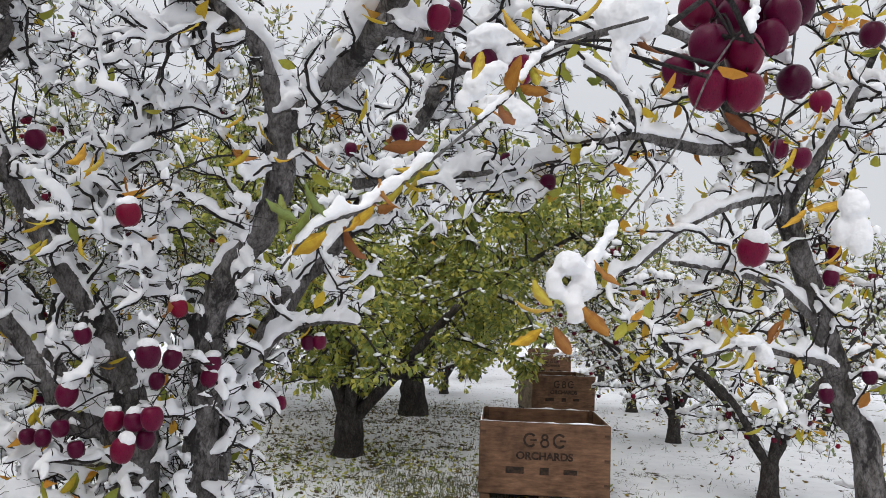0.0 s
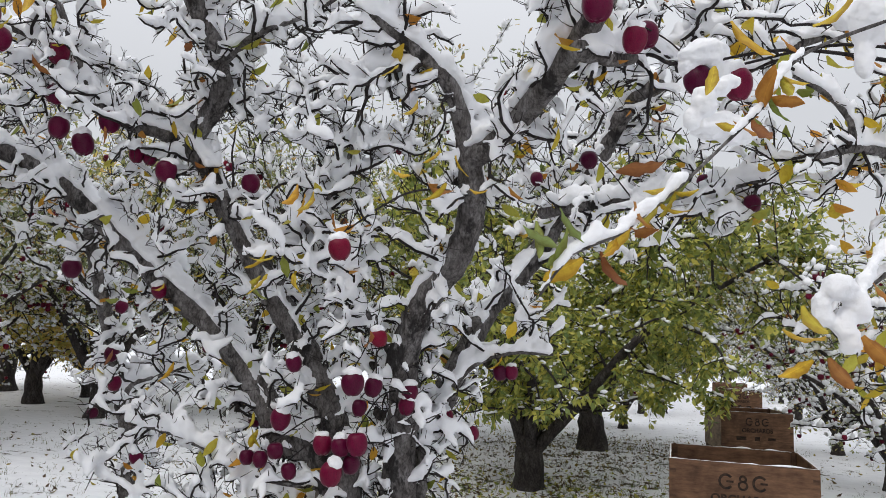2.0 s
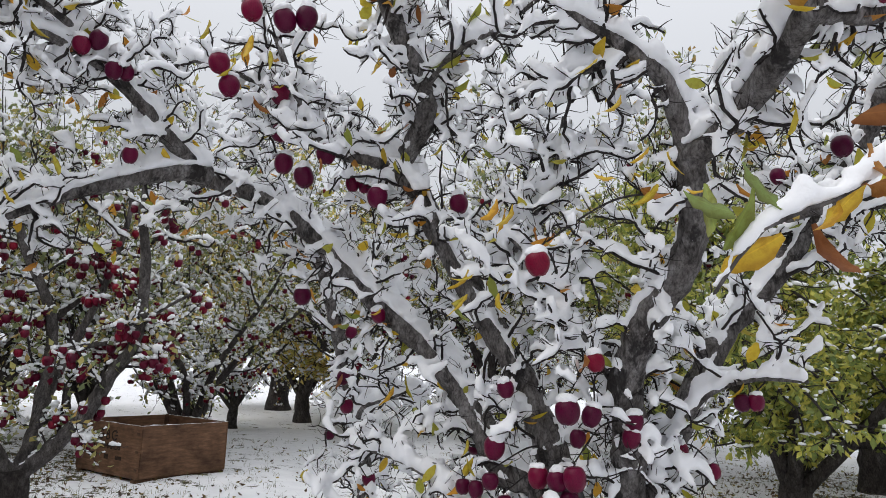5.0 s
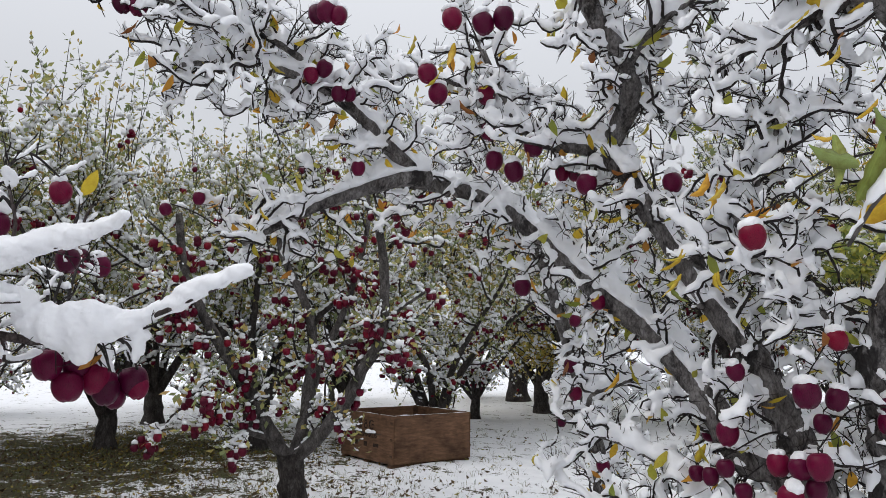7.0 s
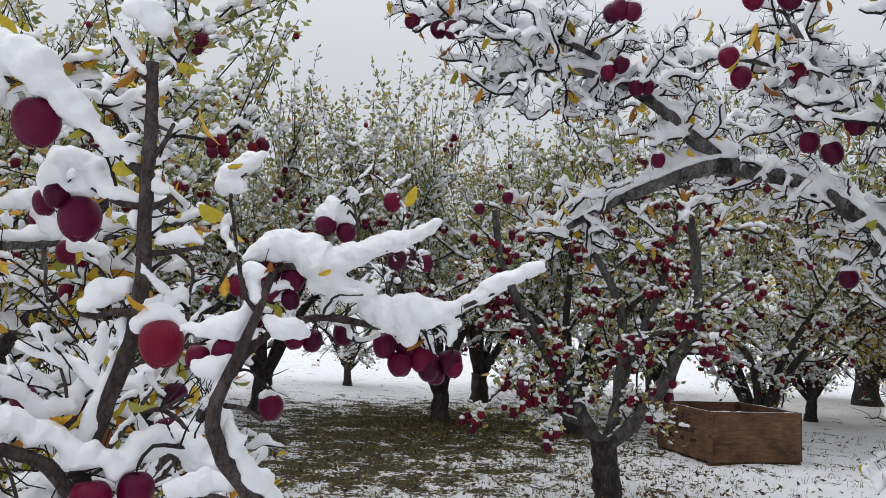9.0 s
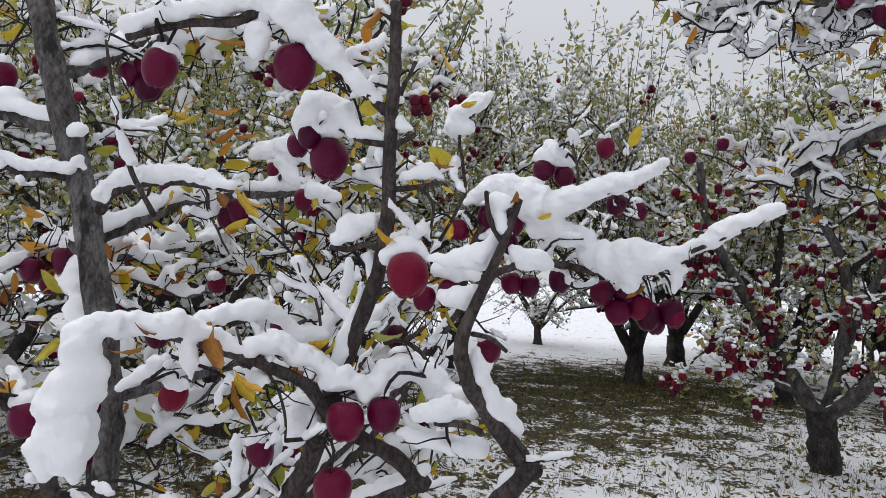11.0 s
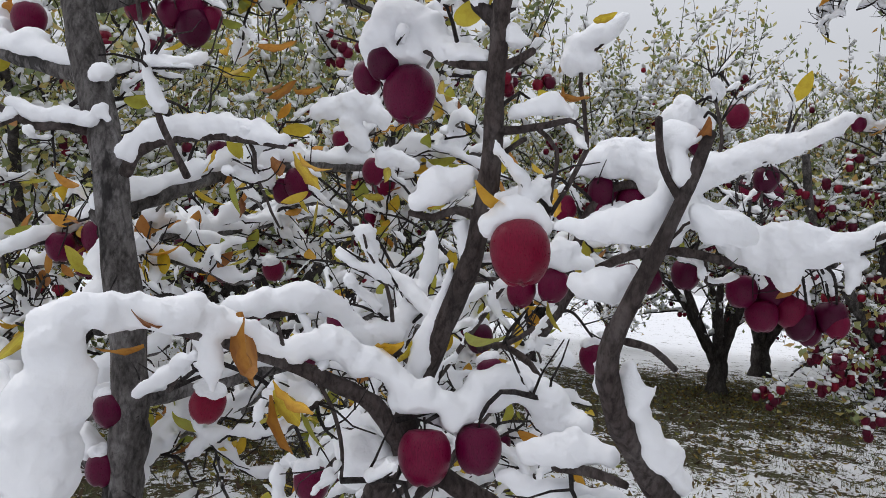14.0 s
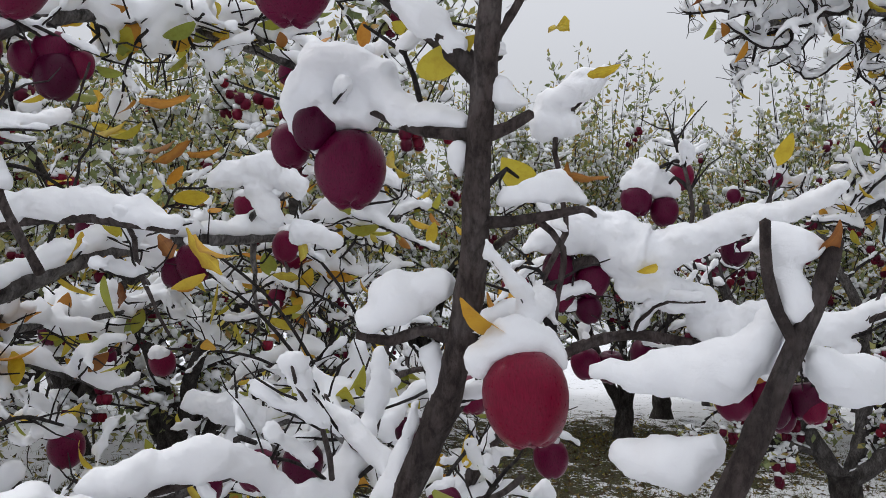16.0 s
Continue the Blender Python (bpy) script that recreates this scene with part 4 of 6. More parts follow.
OLD_ROWS += [
    (0.075, 0.04, [(-1.13, 3.04, -0.05), (-1.16, 3.04, 1.03), (-1.24, 3.02, 1.31), (-1.36, 2.98, 1.6), (-1.5, 2.95, 1.81), (-1.67, 2.9, 2.1), (-1.78, 2.82, 2.34), (-1.84, 2.78, 2.46), (-1.71, 2.74, 2.65), (-1.7, 2.66, 2.8), (-1.75, 2.56, 2.97), (-1.78, 2.46, 3.18)]),
    (0.03, 0.012, [(-1.84, 2.78, 2.44), (-1.98, 2.72, 2.48), (-2.12, 2.66, 2.52), (-2.24, 2.6, 2.65), (-2.31, 2.54, 2.85), (-2.38, 2.48, 3.06)]),
    (0.07, 0.05, [(-1.18, 3.11, -0.05), (-1.26, 3.11, 1.03), (-1.49, 3.11, 1.2), (-1.66, 3.11, 1.46), (-1.87, 3.1, 1.68), (-2.19, 3.05, 1.93), (-2.48, 3.01, 2.2), (-2.79, 2.98, 2.41), (-3.14, 2.94, 2.53), (-3.47, 2.91, 2.61)]),
]
OLD_ROWS += [
    (0.05, 0.016, [(-2.94, 2.63, 2.49), (-2.98, 2.49, 2.47), (-3.06, 2.3, 2.39), (-3.15, 2.1, 2.29), (-3.22, 1.94, 2.19), (-3.27, 1.79, 2.09)]),
    (0.04, 0.014, [(-2.94, 2.63, 2.49), (-2.94, 2.42, 2.61), (-2.95, 2.3, 2.71), (-2.99, 2.13, 2.82), (-2.99, 1.93, 2.88), (-3.06, 1.65, 2.9), (-3.12, 1.39, 2.84)]),
    (0.06, 0.03, [(-2.75, 3.9, -0.05), (-2.76, 3.88, 0.86), (-2.79, 3.81, 1.21), (-2.87, 3.71, 1.67), (-2.88, 3.54, 2.05), (-2.85, 3.4, 2.28)]),
    (0.022, 0.008, [(-2.95, 2.3, 2.71), (-2.95, 1.9, 2.95), (-3.05, 1.5, 3.08), (-3.2, 1.0, 3.12)]),
    (0.018, 0.007, [(-1.7, 2.7, 2.75), (-1.5, 2.62, 2.85), (-1.3, 2.6, 2.9), (-1.1, 2.6, 3.0)]),
]
OLD_ROWS += [
    (0.016, 0.006, [(-0.75, 2.49, 2.65), (-0.95, 2.52, 2.62), (-1.15, 2.6, 2.62), (-1.35, 2.65, 2.58)]),
    (0.02, 0.007, [(-1.5, 2.95, 1.82), (-1.32, 2.85, 2.1), (-1.15, 2.78, 2.32), (-1.08, 2.72, 2.55)]),
    (0.018, 0.006, [(-0.93, 3.02, 1.5), (-1.08, 2.86, 1.8), (-1.2, 2.78, 2.0), (-1.4, 2.7, 2.2)]),
    (0.018, 0.007, [(-0.36, 2.45, 2.47), (-0.22, 2.5, 2.7), (-0.1, 2.55, 2.95)]),
    (0.016, 0.007, [(-2.24, 2.6, 2.65), (-2.5, 2.55, 2.85), (-2.8, 2.5, 2.98), (-3.1, 2.4, 3.05)]),
    (0.018, 0.006, [(-1.26, 3.11, 1.0), (-1.55, 3.0, 1.05), (-1.85, 2.9, 1.2), (-2.1, 2.85, 1.25)]),
    (0.018, 0.006, [(-1.2, 3.11, 0.75), (-1.5, 2.95, 0.85), (-1.8, 2.85, 0.92), (-2.05, 2.75, 0.88)]),
]
OLD_ROWS += [
    (0.018, 0.007, [(-2.8, 3.8, 1.2), (-2.6, 3.6, 1.35), (-2.35, 3.5, 1.42), (-2.1, 3.4, 1.5)]),
    (0.016, 0.006, [(-2.77, 3.86, 0.9), (-2.65, 3.7, 0.95), (-2.5, 3.6, 0.9)]),
    (0.03, 0.008, [(-0.39, 3.45, 2.27), (-0.17, 3.25, 2.27), (0.07, 3.05, 2.25), (0.29, 2.94, 2.26), (0.46, 2.84, 2.28)]),
    (0.03, 0.008, [(-0.19, 2.16, 2.52), (-0.07, 2.31, 2.55), (0.06, 2.5, 2.67), (0.25, 2.68, 2.81)]),
    (0.015, 0.006, [(-0.79, 3.19, 1.4), (-0.65, 3.13, 1.55), (-0.48, 3.07, 1.61), (-0.31, 3.02, 1.61)]),
]

OLD_AT = (-1.05, 3.1, 0.0)
OLD = limbs_of(OLD_ROWS)
old_tree = thing("apple_tree", OLD_AT, "old many-stemmed apple tree loaded with fresh snow and red apples", "tree")
for s in OLD:
    add_limb(old_tree, OLD_AT, s, BARK, OLD_RNG, 14)


def old_keep(q):
    x, y, z = q
    if math.dist(q, (0.0, 0.1, 1.6)) < 1.45 or z < 0.35 or y < (0.75 if z > 2.6 else 1.2):
        return False
    if x > -0.62 and z < 1.62:
        return False
    if x < -1.9 and z < 1.25 and OLD_RNG.random() < 0.3:
        return False
    return True


OLD_APPLES = []
OLD_APPLES += [
    (-2.391, 2.197, 2.796, 0.092), (-2.387, 2.265, 2.716, 0.092), (-2.322, 2.497, 2.76, 0.092), (-2.352, 2.565, 2.604, 0.089),
    (-2.35, 2.587, 2.469, 0.089), (-2.242, 2.585, 2.394, 0.092), (-2.136, 2.607, 2.497, 0.092), (-2.123, 2.788, 2.402, 0.067),
    (-1.891, 2.674, 2.297, 0.092), (-1.619, 2.883, 2.288, 0.085), (-2.05, 2.195, 2.911, 0.092), (-1.982, 2.269, 2.939, 0.092),
    (-2.513, 2.941, 1.907, 0.092), (-2.098, 2.999, 1.819, 0.074), (-0.873, 2.033, 1.894, 0.07), (-0.962, 2.741, 1.643, 0.069),
    (-1.015, 2.641, 1.473, 0.091), (-0.966, 2.769, 1.458, 0.073), (-1.284, 2.695, 1.534, 0.066), (-0.87, 2.915, 1.438, 0.071),
]
OLD_APPLES += [
    (-0.875, 2.922, 1.381, 0.071), (-1.323, 2.715, 1.322, 0.083), (-1.139, 2.687, 1.242, 0.076), (-1.062, 2.662, 1.239, 0.075),
    (-0.986, 2.632, 1.261, 0.081), (-1.067, 2.62, 1.15, 0.085), (-1.017, 2.688, 1.176, 0.07), (-1.346, 2.726, 1.198, 0.066),
    (-1.419, 2.76, 1.16, 0.062), (-1.493, 2.787, 1.156, 0.062), (-1.301, 2.755, 1.123, 0.062), (-1.038, 2.81, 1.375, 0.062),
    (-0.181, 2.856, 2.365, 0.072), (0.002, 2.24, 2.59, 0.083), (-0.139, 1.976, 2.573, 0.092), (-2.668, 3.553, 1.763, 0.07),
    (-2.653, 3.491, 1.512, 0.08), (-2.653, 3.516, 1.36, 0.08), (-2.821, 3.59, 1.186, 0.063), (-2.55, 3.616, 0.969, 0.08),
]
OLD_APPLES += [
    (-1.651, 3.144, 1.255, 0.062), (-1.935, 3.204, 1.578, 0.062), (-0.535, 3.077, 1.526, 0.062), (-0.488, 3.093, 1.528, 0.062),
    (-0.685, 3.281, 1.252, 0.063), (-0.78, 3.235, 1.323, 0.062), (-0.421, 3.301, 2.398, 0.062), (-2.891, 1.906, 2.856, 0.076),
    (-2.842, 1.97, 2.891, 0.081), (-2.822, 2.025, 2.779, 0.076), (-2.84, 2.083, 2.796, 0.071), (-2.571, 1.8, 3.025, 0.092),
    (-2.646, 1.78, 3.025, 0.081), (-2.545, 1.843, 3.006, 0.08), (-3.152, 1.124, 3.048, 0.087), (-3.11, 1.188, 3.043, 0.087),
    (-3.213, 1.024, 3.102, 0.082), (-2.883, 2.185, 2.46, 0.072), (-2.127, 2.114, 2.932, 0.089), (-1.982, 2.81, 2.365, 0.07),
]
OLD_APPLES += [
    (-2.084, 2.831, 2.4, 0.067), (-3.319, 1.586, 2.291, 0.062), (-3.51, 1.494, 2.249, 0.062),
]

RIGHT_APPLES = []
RIGHT_APPLES += [
    (0.492, 1.434, 2.274, 0.077), (0.551, 1.49, 2.312, 0.073), (0.572, 1.435, 2.266, 0.077), (0.637, 1.49, 2.309, 0.073),
    (0.662, 1.434, 2.274, 0.077), (0.741, 1.508, 2.326, 0.069), (0.505, 1.393, 2.185, 0.083), (0.567, 1.395, 2.173, 0.079),
    (0.634, 1.439, 2.226, 0.07), (0.452, 1.448, 2.149, 0.07), (0.508, 1.403, 2.101, 0.081), (0.566, 1.374, 2.091, 0.075),
    (0.71, 1.498, 2.149, 0.072), (0.672, 1.587, 1.806, 0.07), (1.16, 2.23, 2.354, 0.069), (1.158, 2.347, 2.205, 0.072),
    (1.618, 2.977, 1.97, 0.062), (1.55, 2.889, 1.859, 0.066), (1.09, 1.821, 2.406, 0.066), (1.548, 2.941, 1.398, 0.062),
]
RIGHT_APPLES += [
    (1.719, 2.932, 1.475, 0.062), (1.13, 2.442, 2.255, 0.062),
]

TWIG_APPLES = []
TWIG_APPLES += [
    (0.069, 1.544, 2.184, 0.063), (0.145, 1.545, 2.179, 0.062), (-0.027, 2.109, 2.53, 0.076), (0.259, 2.941, 2.296, 0.062),
    (0.413, 2.852, 2.192, 0.066),
]

YOUNG_APPLES = []
YOUNG_APPLES += [
    (-1.055, 0.141, 1.573, 0.071, 0), (-1.185, -0.011, 1.771, 0.073, 0), (-1.166, -0.046, 1.808, 0.044, 0), (-1.215, -0.073, 1.802, 0.043, 0),
    (-1.128, 0.051, 1.32, 0.069, 0), (-1.141, 0.116, 1.332, 0.061, 0), (-1.087, 0.039, 1.214, 0.068, 0), (-1.052, -0.059, 1.901, 0.073, 0),
    (-1.047, -0.267, 1.884, 0.06, 1), (-1.711, -0.536, 2.013, 0.078, 0), (-1.707, -0.593, 2.032, 0.061, 0), (-1.709, -0.548, 2.051, 0.071, 0),
    (-1.712, -0.506, 2.036, 0.047, 0), (-1.757, -0.929, 2.02, 0.076, 1), (-1.77, -0.692, 2.071, 0.062, 1), (-1.654, 0.247, 1.535, 0.063, 0),
    (-1.671, 0.183, 1.52, 0.06, 0), (-1.772, 0.344, 1.738, 0.065, 0),
]
YOUNG_APPLES += [
    (-1.769, 0.406, 1.722, 0.067, 0), (-1.775, 0.342, 1.694, 0.061, 0), (-1.775, 0.386, 1.669, 0.052, 0), (-1.78, 0.26, 1.701, 0.055, 0),
    (-1.871, 0.412, 1.568, 0.06, 0), (-1.868, 0.468, 1.564, 0.06, 0), (-1.947, 0.369, 1.375, 0.074, 1), (-1.963, 0.572, 1.587, 0.071, 1),
    (-1.89, 0.674, 1.558, 0.072, 0), (-1.894, 0.733, 1.567, 0.08, 0), (-1.895, 0.719, 1.505, 0.075, 0), (-1.898, 0.78, 1.525, 0.075, 0),
    (-1.901, 0.808, 1.493, 0.07, 0), (-1.904, 0.869, 1.514, 0.075, 0), (-2.372, 0.846, 1.859, 0.068, 1), (-2.376, 0.9, 1.841, 0.065, 1),
    (-2.241, 0.751, 2.031, 0.064, 1), (-1.942, -0.348, 1.727, 0.078, 0),
]
YOUNG_APPLES += [
    (-1.96, -0.386, 1.709, 0.06, 0), (-1.89, -0.526, 1.772, 0.066, 0), (-1.962, -0.172, 1.772, 0.062, 1), (-2.411, -0.25, 1.679, 0.051, 1),
    (-2.202, -0.475, 1.51, 0.062, 1), (-1.466, -0.338, 1.284, 0.064, 1), (-1.504, -0.539, 1.251, 0.062, 1), (-1.508, -0.536, 1.148, 0.06, 1),
    (-1.38, -0.142, 1.196, 0.059, 1), (-1.163, -0.5, 1.289, 0.06, 1), (-1.238, -0.71, 1.203, 0.05, 1), (-1.2, -0.256, 1.13, 0.048, 1),
    (-1.773, 0.472, 1.868, 0.06, 0), (-1.765, 0.525, 1.855, 0.054, 0), (-1.796, 0.682, 1.794, 0.056, 1), (-1.324, -0.1, 1.458, 0.047, 1),
    (-2.278, 0.81, 1.837, 0.059, 1), (-1.895, -0.54, 1.37, 0.069, 1),
]
YOUNG_APPLES += [
    (-1.676, -0.24, 1.359, 0.052, 1), (-1.552, 0.126, 1.372, 0.053, 1), (-1.898, 0.886, 1.499, 0.056, 0), (-1.901, 0.81, 1.513, 0.064, 0),
    (-1.923, 0.834, 1.477, 0.059, 0),
]

RIGHT_LEAVES = []
RIGHT_LEAVES += [
    ((0.777, 1.914, 1.582), (0.744, 1.902, 1.52), 'y'), ((0.821, 1.917, 1.555), (0.823, 1.905, 1.493), 'y'),
    ((0.851, 1.911, 1.606), (0.861, 1.884, 1.677), 'o'), ((0.783, 1.911, 1.609), (0.718, 1.889, 1.636), 'y'),
    ((0.804, 1.894, 1.584), (0.778, 1.882, 1.517), 'y'), ((0.726, 1.348, 1.797), (0.707, 1.34, 1.744), 'y'),
    ((-0.188, 0.739, 1.747), (-0.153, 0.735, 1.717), 'g'), ((-0.176, 0.749, 1.753), (-0.17, 0.745, 1.721), 'g'),
    ((-0.153, 0.757, 1.768), (-0.139, 0.753, 1.74), 'g'), ((-0.166, 0.754, 1.708), (-0.151, 0.744, 1.727), 'g'),
    ((-0.034, 1.006, 1.878), (-0.094, 1, 1.856), 'o'), ((-0.079, 0.786, 1.78), (-0.074, 0.781, 1.741), 'o'),
    ((-0.112, 0.771, 1.726), (-0.099, 0.766, 1.7), 'o'), ((-0.131, 0.763, 1.718), (-0.161, 0.757, 1.697), 'y'),
    ((0.17, 1.083, 2.091), (0.234, 1.07, 2.103), 'y'),
]
RIGHT_LEAVES += [
    ((0.568, 1.483, 2.08), (0.627, 1.471, 2.031), 'o'), ((0.769, 1.398, 1.891), (0.686, 1.388, 1.859), 'y'),
    ((0.173, 0.89, 1.712), (0.196, 0.885, 1.675), 'o'), ((0.111, 0.889, 1.627), (0.079, 0.883, 1.606), 'y'),
    ((0.101, 0.884, 1.685), (0.112, 0.878, 1.652), 'y'), ((0.127, 0.889, 1.63), (0.141, 0.883, 1.601), 'o'),
    ((0.163, 0.896, 1.655), (0.19, 0.89, 1.622), 'o'), ((0.123, 0.886, 1.653), (0.095, 0.88, 1.641), 'y'),
    ((-0.529, 2.256, 2.121), (-0.466, 2.238, 2.079), 'y'), ((-0.577, 2.244, 2.227), (-0.551, 2.23, 2.143), 'y'),
    ((-0.63, 2.242, 2.246), (-0.67, 2.225, 2.19), 'y'), ((-0.706, 2.224, 2.406), (-0.727, 2.21, 2.321), 'y'),
    ((-0.772, 2.211, 2.524), (-0.825, 2.194, 2.467), 'y'), ((-1.058, 2.256, 2.116), (-1.069, 2.245, 2.016), 'y'),
    ((-1.167, 2.188, 1.832), (-1.218, 2.174, 1.754), 'y'),
]
RIGHT_LEAVES += [
    ((-1.145, 2.181, 1.891), (-1.205, 2.164, 1.844), 'y'), ((-1.112, 2.288, 1.838), (-1.11, 2.273, 1.759), 'y'),
    ((-0.431, 2.451, 2.172), (-0.387, 2.433, 2.112), 'o'), ((0.043, 0.952, 1.915), (0.072, 0.944, 1.888), 'o'),
    ((0.041, 1.09, 2.04), (0.032, 1.084, 1.99), 'y'), ((0.08, 1.18, 2.148), (0.127, 1.175, 2.073), 'y'),
    ((0.318, 1.274, 2.178), (0.337, 1.269, 2.094), 'o'), ((0.647, 1.472, 2.168), (0.624, 1.465, 2.094), 'o'),
    ((0.877, 1.753, 2.121), (0.919, 1.729, 2.172), 'y'), ((1.008, 1.84, 2.239), (0.986, 1.829, 2.169), 'y'),
    ((1.028, 2.204, 1.692), (1.014, 2.193, 1.593), 'o'), ((0.896, 2.206, 1.67), (0.859, 2.195, 1.57), 'y'),
    ((0.946, 1.953, 2.133), (0.896, 1.945, 2.022), 'y'), ((0.983, 1.971, 1.97), (0.908, 1.958, 1.904), 'y'),
    ((-0.758, 2.151, 2.162), (-0.688, 2.134, 2.113), 'y'),
]
RIGHT_LEAVES += [
    ((-0.867, 2.072, 1.965), (-0.838, 2.055, 1.927), 'y'), ((-0.849, 2.259, 2.09), (-0.796, 2.239, 2.062), 'y'),
    ((-0.608, 2.254, 2.14), (-0.659, 2.24, 2.059), 'y'),
]

OLD_LEAVES = []
OLD_LEAVES += [
    ((-1.139, 2.305, 2.151), (-1.152, 2.272, 2.031), 'y'), ((-1.122, 2.335, 2.126), (-1.122, 2.314, 2.036), 'y'),
    ((-1.261, 2.354, 1.931), (-1.271, 2.318, 1.839), 'y'), ((-1.275, 2.355, 1.842), (-1.297, 2.294, 1.776), 'y'),
    ((-1.292, 2.334, 1.823), (-1.27, 2.342, 1.736), 'g'), ((-1.198, 2.462, 1.862), (-1.191, 2.449, 1.775), 'y'),
    ((-2.939, 1.632, 2.973), (-2.889, 1.659, 2.893), 'y'), ((-2.903, 1.705, 2.88), (-2.849, 1.739, 2.799), 'y'),
    ((-2.219, 1.995, 2.859), (-2.21, 1.974, 2.766), 'y'), ((-2.129, 2.132, 2.839), (-2.129, 2.102, 2.723), 'y'),
    ((-2.093, 2.194, 2.794), (-2.072, 2.19, 2.702), 'y'), ((-2.137, 2.172, 2.608), (-2.102, 2.187, 2.525), 'o'),
    ((-2.172, 2.094, 2.722), (-2.177, 2.053, 2.63), 'y'), ((-1.829, 2.562, 2.874), (-1.835, 2.524, 2.757), 'y'),
    ((-1.767, 2.776, 2.323), (-1.76, 2.751, 2.235), 'o'),
]
OLD_LEAVES += [
    ((-1.942, 2.808, 1.841), (-1.941, 2.767, 1.779), 'y'), ((-1.985, 2.999, 1.506), (-2.001, 2.938, 1.408), 'y'),
    ((-1.948, 3.041, 1.556), (-1.932, 3.033, 1.435), 'y'), ((-1.454, 2.741, 1.338), (-1.444, 2.725, 1.261), 'y'),
    ((-1.444, 2.772, 1.269), (-1.465, 2.713, 1.181), 'y'), ((-1.425, 2.824, 1.159), (-1.43, 2.783, 1.097), 'y'),
    ((-1.013, 2.332, 2.057), (-0.999, 2.33, 1.979), 'o'), ((-3.021, 1.162, 2.939), (-3.022, 1.122, 2.851), 'o'),
    ((-3.048, 1.137, 2.876), (-3.016, 1.143, 2.79), 'y'), ((-2.883, 1.849, 2.368), (-2.839, 1.873, 2.271), 'y'),
    ((-3.074, 1.778, 2.238), (-3.034, 1.791, 2.153), 'y'), ((-3.123, 1.715, 2.196), (-3.08, 1.733, 2.111), 'y'),
    ((-2.986, 1.384, 2.971), (-2.987, 1.333, 2.919), 'y'), ((-1.473, 2.795, 2.564), (-1.443, 2.799, 2.512), 'y'),
    ((-2.064, 2.495, 2.437), (-2.043, 2.488, 2.353), 'o'),
]

YOUNG_LEAVES = []
YOUNG_LEAVES += [
    ((-1.007, -0.37, 1.454), (-0.977, -0.397, 1.41), 'y'), ((-0.996, -0.224, 1.465), (-0.964, -0.251, 1.459), 'o'),
    ((-1.005, -0.251, 1.44), (-0.973, -0.288, 1.423), 'o'), ((-1.069, -0.171, 1.48), (-1.043, -0.145, 1.385), 'o'),
    ((-1.104, -0.132, 1.388), (-1.078, -0.087, 1.352), 'y'), ((-1.094, -0.131, 1.383), (-1.068, -0.107, 1.317), 'o'),
    ((-1.191, 0.001, 1.423), (-1.162, 0.029, 1.445), 'y'), ((-1.091, 0.175, 1.765), (-1.064, 0.21, 1.75), 'o'),
    ((-1.18, 0.222, 1.885), (-1.152, 0.246, 1.884), 'y'), ((-1.695, 0.236, 1.503), (-1.667, 0.252, 1.443), 'y'),
    ((-1.786, -0.505, 1.935), (-1.76, -0.431, 1.94), 'y'), ((-1.794, -0.398, 1.894), (-1.767, -0.326, 1.908), 'o'),
    ((-1.796, -0.34, 1.914), (-1.77, -0.282, 1.899), 'o'), ((-1.752, -0.316, 1.774), (-1.729, -0.251, 1.684), 'y'),
]
YOUNG_LEAVES += [
    ((-1.779, -0.371, 1.762), (-1.753, -0.329, 1.716), 'o'), ((-1.791, -0.517, 1.729), (-1.764, -0.509, 1.668), 'y'),
    ((-1.812, -0.499, 1.731), (-1.785, -0.487, 1.666), 'y'), ((-1.814, -0.48, 1.726), (-1.787, -0.453, 1.675), 'o'),
    ((-1.893, -0.14, 1.782), (-1.866, -0.121, 1.725), 'y'), ((-1.896, -0.472, 1.679), (-1.869, -0.451, 1.626), 'o'),
    ((-1.221, 0.031, 1.804), (-1.193, 0.029, 1.755), 'y'), ((-1.637, 0.231, 1.721), (-1.609, 0.227, 1.659), 'y'),
    ((-1.427, -0.099, 1.373), (-1.399, -0.071, 1.37), 'y'), ((-0.9, 0.288, 1.679), (-0.87, 0.294, 1.684), 'o'),
    ((-2.011, -0.21, 1.718), (-1.986, -0.136, 1.707), 'y'), ((-1.038, 0.083, 2.032), (-1.017, 0.065, 1.953), 'o'),
    ((-1.021, -0.131, 1.925), (-1.001, -0.189, 1.916), 'o'), ((-1, 0.177, 1.938), (-0.974, 0.192, 1.865), 'y'),
]
